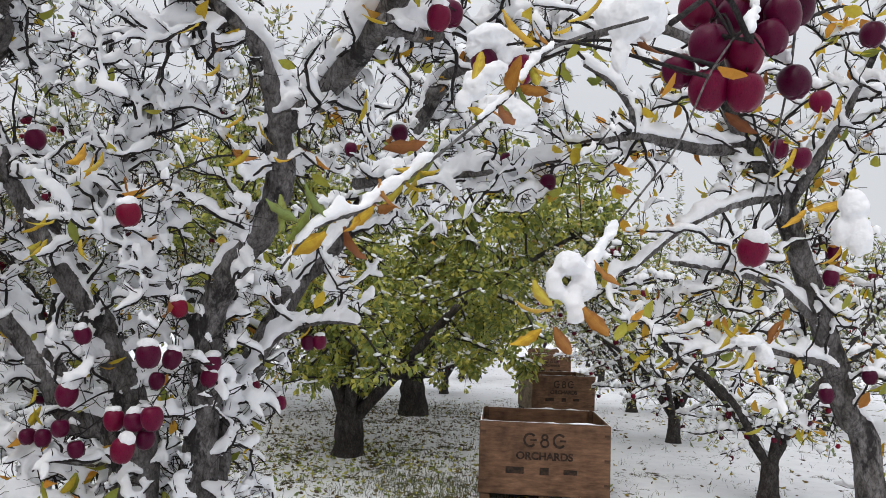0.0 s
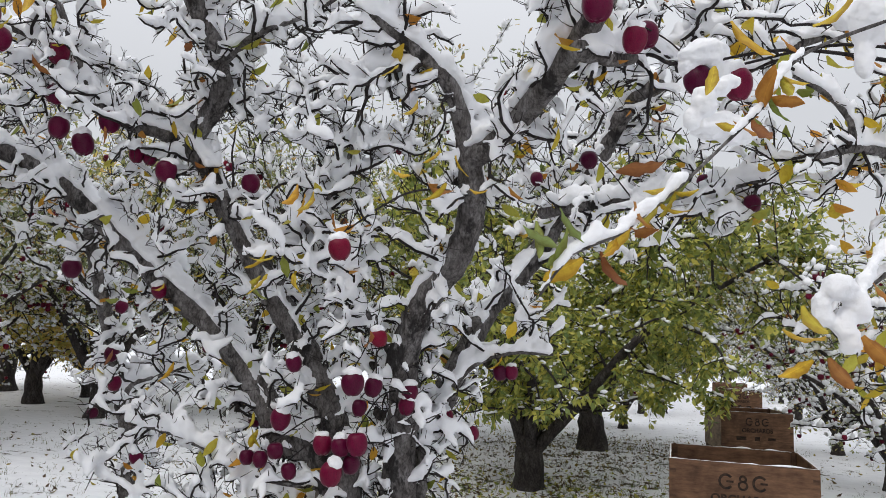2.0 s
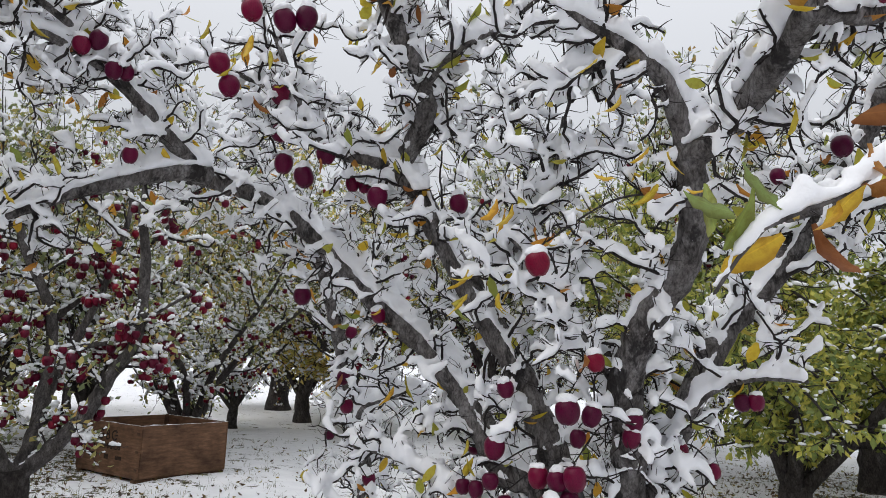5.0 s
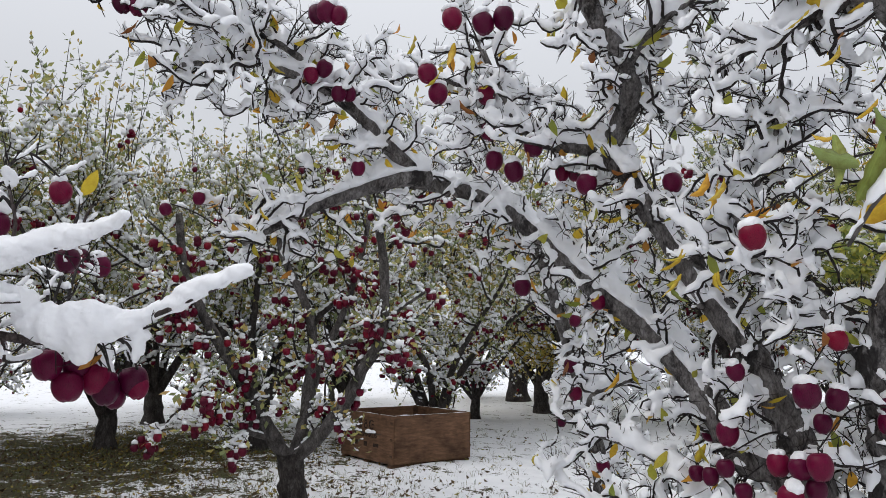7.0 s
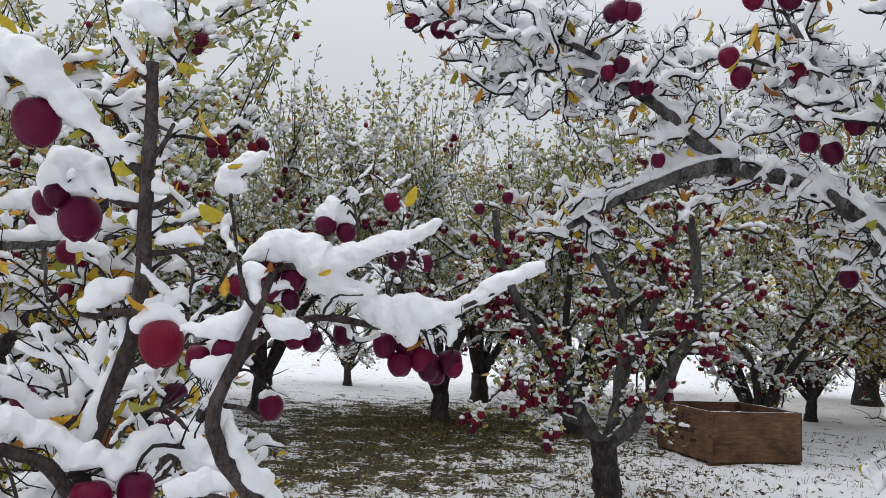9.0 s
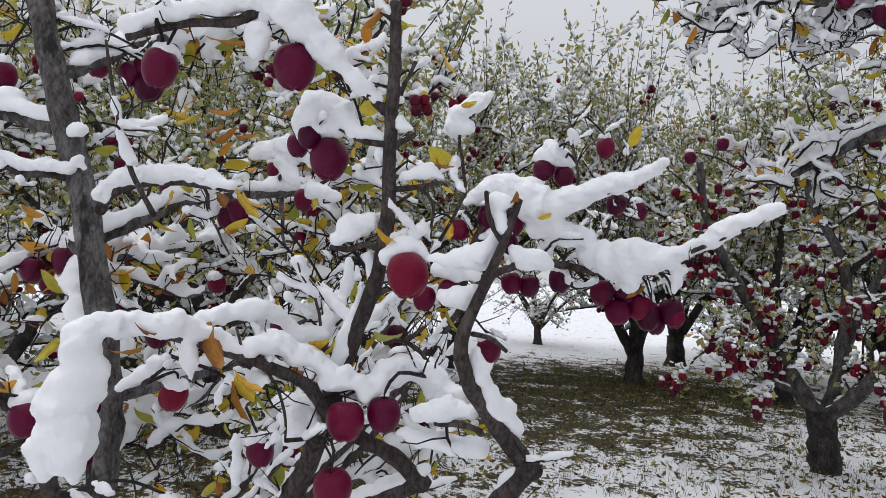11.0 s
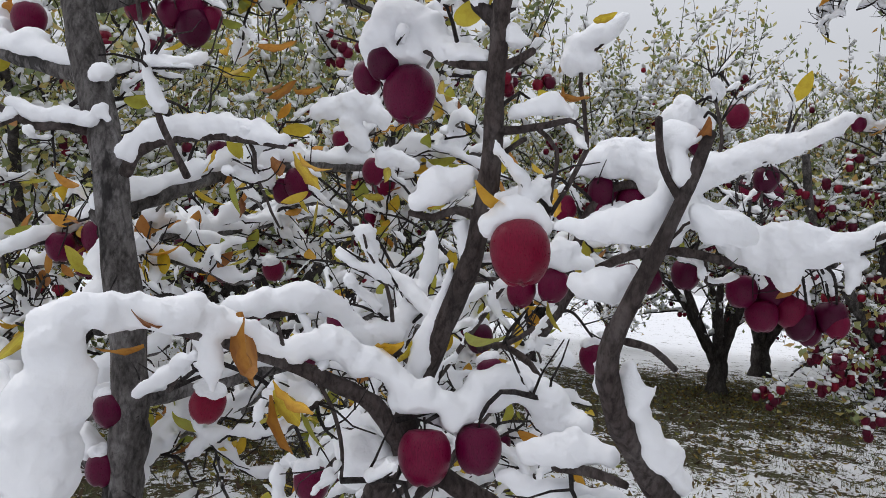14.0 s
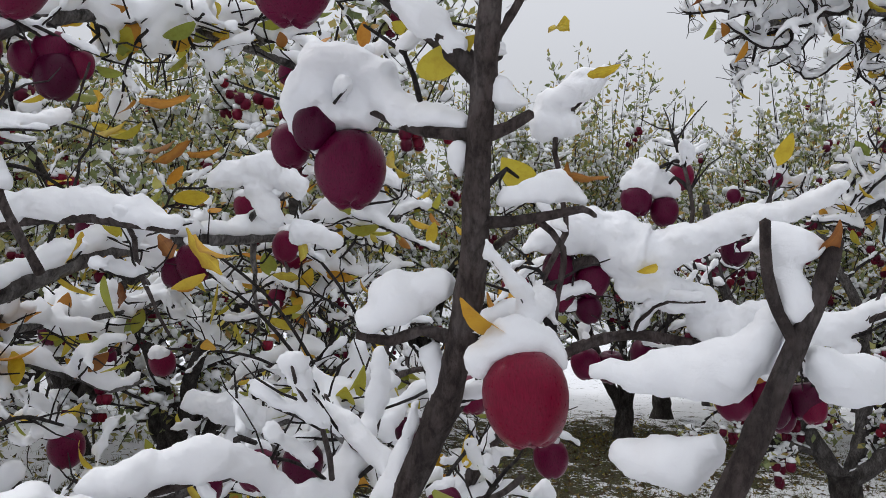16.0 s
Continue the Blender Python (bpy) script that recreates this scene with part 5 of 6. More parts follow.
YOUNG_LEAVES += [
    ((-1.015, 0.152, 2.043), (-0.989, 0.127, 2.04), 'o'), ((-1.044, -0.156, 1.476), (-1.02, -0.15, 1.397), 'o'),
    ((-1.066, -0.124, 1.406), (-1.031, -0.07, 1.36), 'y'), ((-1.45, -0.377, 1.892), (-1.41, -0.315, 1.884), 'y'),
    ((-1.437, -0.304, 1.902), (-1.398, -0.236, 1.882), 'o'), ((-1.544, -0.247, 1.741), (-1.512, -0.2, 1.674), 'y'),
    ((-1.572, -0.417, 1.738), (-1.545, -0.414, 1.687), 'y'), ((-1.154, -0.021, 1.445), (-1.121, 0.014, 1.449), 'y'),
    ((-1.185, -0.214, 1.462), (-1.158, -0.208, 1.417), 'o'), ((-1.469, -0.212, 1.42), (-1.439, -0.162, 1.383), 'y'),
    ((-1.116, 0.199, 1.766), (-1.088, 0.179, 1.753), 'o'), ((-2.051, -0.614, 2.019), (-2.018, -0.531, 1.991), 'y'),
    ((-2.048, -0.5, 1.969), (-2.013, -0.424, 1.969), 'o'), ((-1.918, 0.085, 1.881), (-1.885, 0.117, 1.889), 'y'),
]
YOUNG_LEAVES += [
    ((-1.03, 0.153, 1.869), (-1.002, 0.157, 1.843), 'y'),
]

BANKS = []
BANKS += [
    [(-0.959, -0.332, 1.458, 0.02), (-0.961, -0.301, 1.472, 0.021), (-0.993, -0.27, 1.473, 0.022), (-1.015, -0.23, 1.473, 0.021), (-1.047, -0.205, 1.473, 0.022), (-1.069, -0.182, 1.462, 0.02)],
    [(-1.058, -0.2, 1.447, 0.019), (-1.059, -0.194, 1.415, 0.013), (-1.06, -0.19, 1.389, 0.005)],
    [(-0.96, -0.323, 1.45, 0.027), (-0.971, -0.328, 1.408, 0.034), (-0.982, -0.342, 1.358, 0.042), (-0.983, -0.344, 1.304, 0.039), (-0.985, -0.334, 1.263, 0.024), (-0.986, -0.329, 1.24, 0.007)],
    [(-0.981, -0.366, 1.326, 0.024), (-0.982, -0.375, 1.284, 0.024), (-0.984, -0.374, 1.242, 0.008)],
    [(-1.08, -0.162, 1.458, 0.017), (-1.092, -0.137, 1.439, 0.016), (-1.094, -0.106, 1.431, 0.011)],
]
BANKS += [
    [(-1.117, -0.201, 1.48, 0.014), (-1.139, -0.163, 1.487, 0.018), (-1.162, -0.119, 1.497, 0.019), (-1.184, -0.086, 1.49, 0.016), (-1.196, -0.064, 1.469, 0.012), (-1.208, -0.041, 1.448, 0.017), (-1.22, -0.006, 1.458, 0.02)],
    [(-1.23, -0.007, 1.457, 0.02), (-1.25, 0.015, 1.504, 0.014), (-1.259, 0.03, 1.553, 0.009), (-1.268, 0.029, 1.601, 0.004)],
    [(-1.104, -0.106, 1.443, 0.015), (-1.116, -0.075, 1.447, 0.022), (-1.129, -0.034, 1.43, 0.021), (-1.132, 0.002, 1.415, 0.018), (-1.134, 0.024, 1.398, 0.017)],
    [(-1.184, 0.021, 1.39, 0.015), (-1.178, 0.039, 1.45, 0.013), (-1.172, 0.056, 1.503, 0.01), (-1.161, 0.066, 1.555, 0.006)],
    [(-1.134, 0.015, 1.379, 0.017), (-1.135, 0.042, 1.388, 0.022), (-1.137, 0.076, 1.381, 0.018)],
]
BANKS += [
    [(-1.138, 0.082, 1.368, 0.019), (-1.159, 0.115, 1.393, 0.026), (-1.171, 0.149, 1.409, 0.023), (-1.174, 0.186, 1.398, 0.024), (-1.176, 0.217, 1.371, 0.026), (-1.148, 0.242, 1.365, 0.019)],
    [(-1.094, 0.172, 1.344, 0.013), (-1.076, 0.202, 1.355, 0.022), (-1.068, 0.239, 1.358, 0.021), (-1.049, 0.261, 1.355, 0.011)],
    [(-1.124, 0.149, 1.308, 0.009), (-1.107, 0.196, 1.297, 0.016), (-1.091, 0.253, 1.295, 0.018), (-1.072, 0.282, 1.295, 0.018)],
    [(-1.182, -0.055, 1.31, 0.019), (-1.184, -0.025, 1.305, 0.028), (-1.184, -0.041, 1.274, 0.019)],
    [(-1.227, -0.154, 1.267, 0.006), (-1.229, -0.146, 1.221, 0.012), (-1.23, -0.147, 1.182, 0.008)],
    [(-1.126, 0.016, 1.629, 0.014), (-1.127, 0.046, 1.648, 0.024), (-1.119, 0.08, 1.664, 0.019)],
]
BANKS += [
    [(-1.13, 0.074, 1.603, 0.012), (-1.131, 0.083, 1.576, 0.009), (-1.132, 0.081, 1.555, 0.005)],
    [(-1.174, -0.067, 1.83, 0.016), (-1.165, -0.04, 1.853, 0.032), (-1.157, -0.002, 1.857, 0.03), (-1.14, 0.024, 1.83, 0.018), (-1.103, 0.062, 1.807, 0.012), (-1.085, 0.088, 1.8, 0.008)],
    [(-1.176, -0.056, 1.814, 0.018), (-1.159, 0, 1.824, 0.017)],
    [(-1.085, 0.086, 1.775, 0.009), (-1.086, 0.088, 1.753, 0.004)],
    [(-1.065, 0.11, 1.833, 0.006), (-1.061, 0.122, 1.815, 0.011), (-1.057, 0.134, 1.813, 0.005)],
    [(-1.079, 0.121, 1.731, 0.006), (-1.075, 0.146, 1.742, 0.013), (-1.072, 0.175, 1.745, 0.013), (-1.068, 0.189, 1.736, 0.006)],
]
BANKS += [
    [(-1.052, 0.11, 1.601, 0.013), (-1.053, 0.123, 1.612, 0.017), (-1.053, 0.139, 1.617, 0.019), (-1.055, 0.155, 1.615, 0.017), (-1.056, 0.169, 1.606, 0.013)],
    [(-1.64, 0.214, 1.595, 0.026), (-1.643, 0.257, 1.593, 0.032), (-1.646, 0.296, 1.58, 0.019)],
    [(-0.898, 0.247, 1.68, 0.006), (-0.899, 0.262, 1.685, 0.01), (-0.894, 0.276, 1.682, 0.011), (-0.89, 0.287, 1.684, 0.006)],
    [(-0.899, 0.268, 1.67, 0.011), (-0.9, 0.277, 1.655, 0.009), (-0.901, 0.28, 1.64, 0.004)],
    [(-0.976, 0.177, 1.598, 0.007), (-0.967, 0.196, 1.601, 0.012), (-0.959, 0.222, 1.601, 0.019), (-0.94, 0.246, 1.603, 0.021), (-0.921, 0.261, 1.619, 0.018), (-0.915, 0.27, 1.641, 0.009)],
]
BANKS += [
    [(-0.979, 0.198, 1.546, 0.009), (-0.97, 0.212, 1.541, 0.016), (-0.951, 0.231, 1.543, 0.018), (-0.942, 0.247, 1.554, 0.013)],
    [(-0.903, 0.295, 1.62, 0.009), (-0.904, 0.309, 1.605, 0.017), (-0.916, 0.333, 1.603, 0.015), (-0.927, 0.35, 1.598, 0.006)],
    [(-0.945, 0.252, 1.469, 0.009), (-0.957, 0.264, 1.431, 0.011), (-0.979, 0.285, 1.395, 0.017), (-1.002, 0.312, 1.368, 0.017), (-1.024, 0.335, 1.341, 0.009)],
    [(-0.947, 0.262, 1.435, 0.009), (-0.947, 0.28, 1.45, 0.004)],
    [(-0.964, 0.23, 1.443, 0.007), (-0.963, 0.224, 1.47, 0.003)],
    [(-1.47, -0.531, 1.706, 0.018), (-1.471, -0.499, 1.741, 0.02), (-1.455, -0.432, 1.754, 0.023), (-1.44, -0.348, 1.757, 0.023), (-1.424, -0.283, 1.749, 0.019), (-1.407, -0.238, 1.741, 0.009)],
]
BANKS += [
    [(-1.474, -0.758, 1.787, 0.008), (-1.478, -0.711, 1.761, 0.016), (-1.481, -0.661, 1.765, 0.017), (-1.484, -0.61, 1.76, 0.012)],
    [(-1.491, -0.614, 1.846, 0.015), (-1.482, -0.593, 1.851, 0.016)],
    [(-1.484, -0.592, 1.782, 0.014), (-1.486, -0.581, 1.768, 0.008)],
    [(-1.387, -0.486, 1.903, 0.006), (-1.391, -0.463, 1.821, 0.009), (-1.394, -0.441, 1.772, 0.011)],
    [(-1.801, -0.287, 1.869, 0.017), (-1.804, -0.227, 1.889, 0.032), (-1.807, -0.177, 1.888, 0.032), (-1.811, -0.138, 1.863, 0.02)],
    [(-1.806, -0.211, 1.85, 0.025), (-1.81, -0.177, 1.801, 0.017)],
    [(-1.813, -0.132, 1.783, 0.025), (-1.817, -0.07, 1.775, 0.017)],
    [(-1.359, -0.422, 1.313, 0.009), (-1.341, -0.364, 1.356, 0.014), (-1.313, -0.315, 1.388, 0.008)],
]
BANKS += [
    [(-1.515, 0.985, 1.773, 0.018), (-1.559, 0.918, 1.744, 0.022), (-1.614, 0.853, 1.7, 0.024), (-1.657, 0.795, 1.66, 0.023), (-1.699, 0.733, 1.646, 0.05), (-1.743, 0.653, 1.642, 0.057), (-1.77, 0.605, 1.654, 0.039)],
    [(-1.71, 0.701, 1.579, 0.023), (-1.708, 0.691, 1.622, 0.032)],
    [(-1.668, 0.807, 1.629, 0.02), (-1.675, 0.801, 1.57, 0.01)],
    [(-1.53, 0.717, 1.868, 0.012), (-1.589, 0.679, 1.837, 0.019), (-1.653, 0.609, 1.817, 0.029), (-1.699, 0.532, 1.787, 0.035), (-1.73, 0.479, 1.764, 0.053), (-1.741, 0.389, 1.803, 0.05), (-1.753, 0.318, 1.792, 0.032), (-1.761, 0.278, 1.772, 0.013)],
    [(-1.74, 0.446, 1.711, 0.021), (-1.731, 0.504, 1.707, 0.035), (-1.742, 0.567, 1.696, 0.033), (-1.747, 0.607, 1.676, 0.021)],
]
BANKS += [
    [(-1.77, 0.469, 1.902, 0.03), (-1.765, 0.499, 1.908, 0.036), (-1.76, 0.537, 1.895, 0.023)],
    [(-1.353, 0.217, 1.901, 0.017), (-1.341, 0.271, 1.937, 0.019), (-1.337, 0.288, 1.949, 0.009)],
    [(-1.355, 0.218, 1.881, 0.023), (-1.35, 0.247, 1.88, 0.016)],
    [(-1.064, 0.078, 1.859, 0.013), (-1.049, 0.024, 1.897, 0.018), (-1.033, -0.029, 1.946, 0.025), (-1.027, -0.073, 1.985, 0.033), (-1.033, -0.117, 1.996, 0.03), (-1.03, -0.157, 1.986, 0.019), (-1.03, -0.213, 1.975, 0.016), (-1.029, -0.268, 1.964, 0.015), (-1.041, -0.326, 1.944, 0.014)],
    [(-1.027, -0.116, 1.944, 0.023), (-1.03, -0.116, 1.91, 0.012)],
    [(-1.026, 0.065, 2.088, 0.018), (-1.022, 0.087, 2.085, 0.025), (-1.02, 0.115, 2.064, 0.016)],
]
BANKS += [
    [(-1.976, -0.144, 1.31, 0.03), (-1.969, -0.089, 1.347, 0.042), (-1.961, -0.046, 1.419, 0.042), (-1.953, -0.028, 1.512, 0.032), (-1.947, -0.02, 1.582, 0.016)],
    [(-1.977, -0.337, 1.451, 0.025), (-1.973, -0.267, 1.443, 0.032), (-1.97, -0.197, 1.423, 0.025)],
    [(-1.896, -0.59, 1.399, 0.015), (-1.891, -0.537, 1.418, 0.017)],
    [(-1.397, 0.167, 1.403, 0.015), (-1.399, 0.153, 1.381, 0.022), (-1.396, 0.197, 1.39, 0.018)],
    [(-1.442, 0.235, 1.411, 0.008), (-1.44, 0.253, 1.427, 0.012), (-1.441, 0.258, 1.412, 0.009)],
]


def hang_all(stems, apples, rng, group, bright=()):
    """Hangs the apples and returns the twigs that carry them."""
    twigs = []
    for k, (x, y, z, w, *bare) in enumerate(apples):
        hang_apple((x, y, z), w, bool(bare[0]) if bare else rng.random() < (0.15 if "over the path" in group and z > 2.0 else 0.95 if z > 1.5 and w > 0.075 else 0.75), group, bright=k in bright)
        twigs.append(reach(stems, np.array((x, y, z + w * 0.6)), rng))
    return twigs


NEAR_LEAF = {}
for key, tone in (("g", 0.12), ("y", 0.5), ("o", 0.9)):
    NEAR_LEAF[key] = []
    for c in range(5):
        lr = np.random.default_rng(40 + c)
        v, f = leaf_shape(1.0, lr.uniform(0.19, 0.26), lr.uniform(0.2, 0.6), lr.uniform(0.3, 1.2), 8)
        v[:, 2] += 0.03 * np.sin(v[:, 0] * 16 + c) * np.sign(v[:, 1])
        v[:, 1] *= 1 + 0.1 * np.sin(v[:, 0] * 21 + 2 * c)
        twist = lr.uniform(-0.8, 0.8) * (v[:, 0] - 0.2)
        y, z = v[:, 1].copy(), v[:, 2].copy()
        v[:, 1], v[:, 2] = y * np.cos(twist) - z * np.sin(twist), y * np.sin(twist) + z * np.cos(twist)
        lb = Buf()
        lb.add(v, f)
        me = lb.mesh("leaf")
        me.materials.append(LEAF_TONES[key])
        NEAR_LEAF[key].append(me)


def hang_leaves(tree, base, rows, rng):
    """Single large leaves from base point to tip."""
    words = {"g": "green leaf", "y": "yellow autumn leaf", "o": "orange-brown autumn leaf"}
    for a, b, key in rows:
        a, b = np.array(a), np.array(b)
        ob = new("leaf", NEAR_LEAF[key][int(rng.integers(5))])
        length = float(np.linalg.norm(b - a))
        axes = turned(b - a, rng.uniform(-1.2, 1.2))
        slim = rng.uniform(0.5, 0.9) if length < 0.07 else rng.uniform(0.45, 0.6)
        m = Matrix([[axes[0][k] * length, axes[1][k] * length * slim, axes[2][k] * length, (a - base)[k]] for k in range(3)] + [[0, 0, 0, 1]])
        ob.parent = tree
        ob.matrix_basis = m
        tagged(ob, words[key])


old_twigs = hang_all(OLD, OLD_APPLES, OLD_RNG, "apples on the old tree", (14, 15))
old_open = pruned(np.vstack([s[0][::2] for s in OLD] + [np.array([a[:3] for a in OLD_APPLES])]), old_keep, OLD_RNG, 0.02, 0.65)
dress(old_tree, OLD_AT, OLD, OLD_RNG, old_open, (29, (0.15, 0.55), 0.0075, 0.02), (15, (0.05, 0.15), 0.0046, 0.05), (8, (0.025, 0.06), 0.0036), (0.018, 0.033), BARK, (950, LEAF_AUTUMN, (0.055, 0.095), -0.6, "scattered yellow autumn leaves"), 6, 1.5, 0, None, 0.22, old_twigs, stubs=16.0, flow=0.0108)

hang_leaves(old_tree, np.array(OLD_AT), OLD_LEAVES, OLD_RNG)

# ---- the tree on the other side of the alley, reaching over the path ----
RIGHT_RNG = np.random.default_rng(31)
RIGHT_AT = (1.82, 3.08, 0.0)
RIGHT_ROWS = []
RIGHT_ROWS += [
    (0.065, 0.035, [(1.82, 3.08, -0.05), (1.79, 3.07, 1.11), (1.69, 3.05, 1.33), (1.59, 3.01, 1.64), (1.44, 2.93, 1.97), (1.32, 2.85, 2.2), (1.21, 2.79, 2.33), (1.1, 2.72, 2.45), (1.0, 2.6, 2.61), (0.97, 2.48, 2.83)]),
    (0.03, 0.012, [(1.19, 2.78, 2.35), (0.99, 2.74, 2.32), (0.81, 2.64, 2.32), (0.66, 2.54, 2.31), (0.53, 2.44, 2.26)]),
    (0.014, 0.006, [(0.66, 2.54, 2.31), (0.65, 2.51, 2.39), (0.57, 2.47, 2.47), (0.46, 2.41, 2.51)]),
    (0.02, 0.008, [(1.57, 3.01, 1.66), (1.35, 2.89, 1.81), (1.11, 2.79, 1.86), (0.85, 2.69, 1.88)]),
    (0.022, 0.008, [(1.03, 2.62, 2.62), (0.81, 2.59, 2.72), (0.59, 2.59, 2.71), (0.41, 2.6, 2.63), (0.25, 2.61, 2.54)]),
]
RIGHT_ROWS += [
    (0.02, 0.007, [(1.34, 2.85, 2.18), (1.1, 2.76, 2.11), (0.9, 2.72, 2.01), (0.73, 2.69, 1.87), (0.61, 2.69, 1.81)]),
    (0.025, 0.01, [(1.36, 2.88, 2.11), (1.43, 2.74, 2.31), (1.49, 2.62, 2.49), (1.53, 2.49, 2.69)]),
    (0.02, 0.007, [(1.64, 3.03, 1.51), (1.41, 2.92, 1.55), (1.17, 2.82, 1.58), (0.98, 2.72, 1.54)]),
]
RIGHT = limbs_of(RIGHT_ROWS)
OVERHANG = limbs_of([
    (0.0045, 0.0022, [(0.302, 1.128, 2.12), (0.134, 0.989, 2.011), (0.07, 0.918, 1.92), (0.018, 0.868, 1.86), (-0.025, 0.818, 1.81), (-0.067, 0.798, 1.77), (-0.099, 0.768, 1.74), (-0.14, 0.749, 1.72), (-0.171, 0.749, 1.679)]),
    (0.0036, 0.002, [(0.522, 1.326, 2.176), (0.459, 1.286, 2.085), (0.374, 1.196, 1.934), (0.289, 1.106, 1.834), (0.225, 1.016, 1.764), (0.182, 0.965, 1.704), (0.15, 0.925, 1.653)]),
    (0.005, 0.003, [(0.711, 1.456, 2.357), (0.722, 1.515, 2.203), (0.71, 1.56, 2.05), (0.7, 1.59, 1.94), (0.68, 1.6, 1.86)]),
], 0.03)
right_tree = thing("apple_tree", RIGHT_AT, "grey-stemmed apple tree with snow, apple clusters and yellow leaves", "tree")
OVERHANG = [(p, r * 0.6) for p, r in OVERHANG]
for s in RIGHT + OVERHANG:
    add_limb(right_tree, RIGHT_AT, s, BARK, RIGHT_RNG, 10)
right_keep = lambda q: math.dist(q, (0.0, 0.0, 1.6)) > 1.5 and q[2] > 0.5 and q[1] > 1.1 and not (q[0] < 0.95 and q[2] < 1.75 - 0.7 * max(0.0, q[0] - 0.25))  and q[0] > 0.12
right_twigs = hang_all(RIGHT + OVERHANG, RIGHT_APPLES + TWIG_APPLES, RIGHT_RNG, "apples on the tree over the path")
right_twigs += [stem([(0.97, 2.48, 2.83), (0.85, 2.1, 2.75), (0.7, 1.6, 2.5), (0.54, 1.3, 2.16)], 0.012, 0.006, 0.04), stem([(0.54, 1.3, 2.16), (0.45, 1.2, 2.2), (0.33, 1.1, 2.1)], 0.006, 0.005, 0.04), stem([(0.7, 1.6, 2.5), (0.72, 1.5, 2.42), (0.72, 1.43, 2.34)], 0.008, 0.007, 0.04)]
right_open = pruned(np.vstack([s[0][::2] for s in RIGHT] + [np.array([a[:3] for a in RIGHT_APPLES])]), right_keep, RIGHT_RNG, 0.03, 0.95)
dress(right_tree, RIGHT_AT, RIGHT, RIGHT_RNG, right_open, (14, (0.25, 0.7), 0.006, 0.03), (11, (0.06, 0.22), 0.0036, 0.08), (8, (0.03, 0.07), 0.003), (0.0125, 0.025), BARK, (700, LEAF_AUTUMN, (0.05, 0.08), -0.5, "yellow and green autumn leaves"), 6, 1.3, 0, None, 0.25, right_twigs, stubs=10.0, flow=0.01)
over_snow, heaps = Buf(), Lumps()
line = OVERHANG[0][0]
n0 = len(line)
for a, b, w, h in ((0.3, 0.36, 0.006, 0.01), (0.4, 0.42, 0.008, 0.012), (0.46, 0.5, 0.005, 0.008), (0.68, 0.76, 0.007, 0.01), (0.8, 0.84, 0.009, 0.014), (0.88, 0.95, 0.006, 0.009)):
    bit = line[int(a * n0) : max(int(b * n0), int(a * n0) + 4)]
    heaps.along(bit, np.full(len(bit), 0.003), w * 0.6, h * 0.7, RIGHT_RNG, 0.7, 0.2)
heaps.along(OVERHANG[1][0][-7:], np.full(7, 0.003), 0.008, 0.012, RIGHT_RNG, 0.6, 0.0)
heaps.along(OVERHANG[2][0], np.full(len(OVERHANG[2][0]), 0.004), 0.008, 0.01, RIGHT_RNG, 0.8, 0.3)
heaps.emit(over_snow, RIGHT_RNG, 10, 8)
for x, y, z, a, b in [(0.15, 0.931, 1.709, 0.02, 0.016), (0.173, 0.935, 1.686, 0.014, 0.02), (0.132, 0.931, 1.682, 0.012, 0.022), (0.16, 0.93, 1.648, 0.012, 0.018), (0.1, 1.55, 2.09, 0.045, 0.03), (0.15, 1.56, 2.08, 0.04, 0.03), (0.32, 1.274, 2.178, 0.045, 0.047), (0.298, 1.28, 2.118, 0.016, 0.043), (0.362, 1.292, 2.193, 0.024, 0.046), (0.279, 1.293, 2.195, 0.026, 0.026), (0.755, 1.35, 1.871, 0.026, 0.031), (0.739, 1.365, 1.822, 0.018, 0.031), (0.762, 1.346, 1.813, 0.022, 0.042), (0.79, 1.911, 1.61, 0.037, 0.016), (0.841, 1.915, 1.575, 0.023, 0.029), (0.801, 1.916, 1.562, 0.013, 0.026), (0.082, 1.537, 2.234, 0.052, 0.031), (0.117, 1.547, 2.207, 0.029, 0.036), (0.056, 1.536, 2.212, 0.024, 0.026), (0.035, 1.158, 2.008, 0.021, 0.026), (0.057, 1.159, 2.031, 0.017, 0.014), (0.018, 1.159, 1.982, 0.014, 0.019), (0.073, 1.16, 2.04, 0.016, 0.01)]:
    blob(over_snow, (x, y, z), (a, a, b), RIGHT_RNG, 12, 9, 0.8)
ob = part("overhang_snow", over_snow.mesh("overhang_snow"), SNOW, right_tree, "fresh snow on the overhanging twigs", "stuff")
ob.location = -np.array(RIGHT_AT)
merge_snow(ob, RIGHT_AT, 0.0035, 2, 0.005)
full_grown = []
for a, b, key in RIGHT_LEAVES:
    stretch = max(1.0, 0.045 / math.dist(a, b))
    full_grown.append((a, tuple(p + (q - p) * stretch for p, q in zip(a, b)), key))
hang_leaves(right_tree, np.array(RIGHT_AT), full_grown, RIGHT_RNG)
tuft = []
for _k in range(22):
    at = line[int(RIGHT_RNG.choice([0.34, 0.41, 0.5, 0.72, 0.82, 0.9]) * n0) + int(RIGHT_RNG.integers(-1, 2))]
    way = unit(unit(line[-1] - line[0]) * 0.5 + RIGHT_RNG.normal(size=3) * 0.6 + np.array([0, 0, -0.35]))
    tuft.append((at, at + way * RIGHT_RNG.uniform(0.03, 0.055), "gyyo"[int(RIGHT_RNG.integers(4))]))
hang_leaves(right_tree, np.array(RIGHT_AT), tuft, RIGHT_RNG)

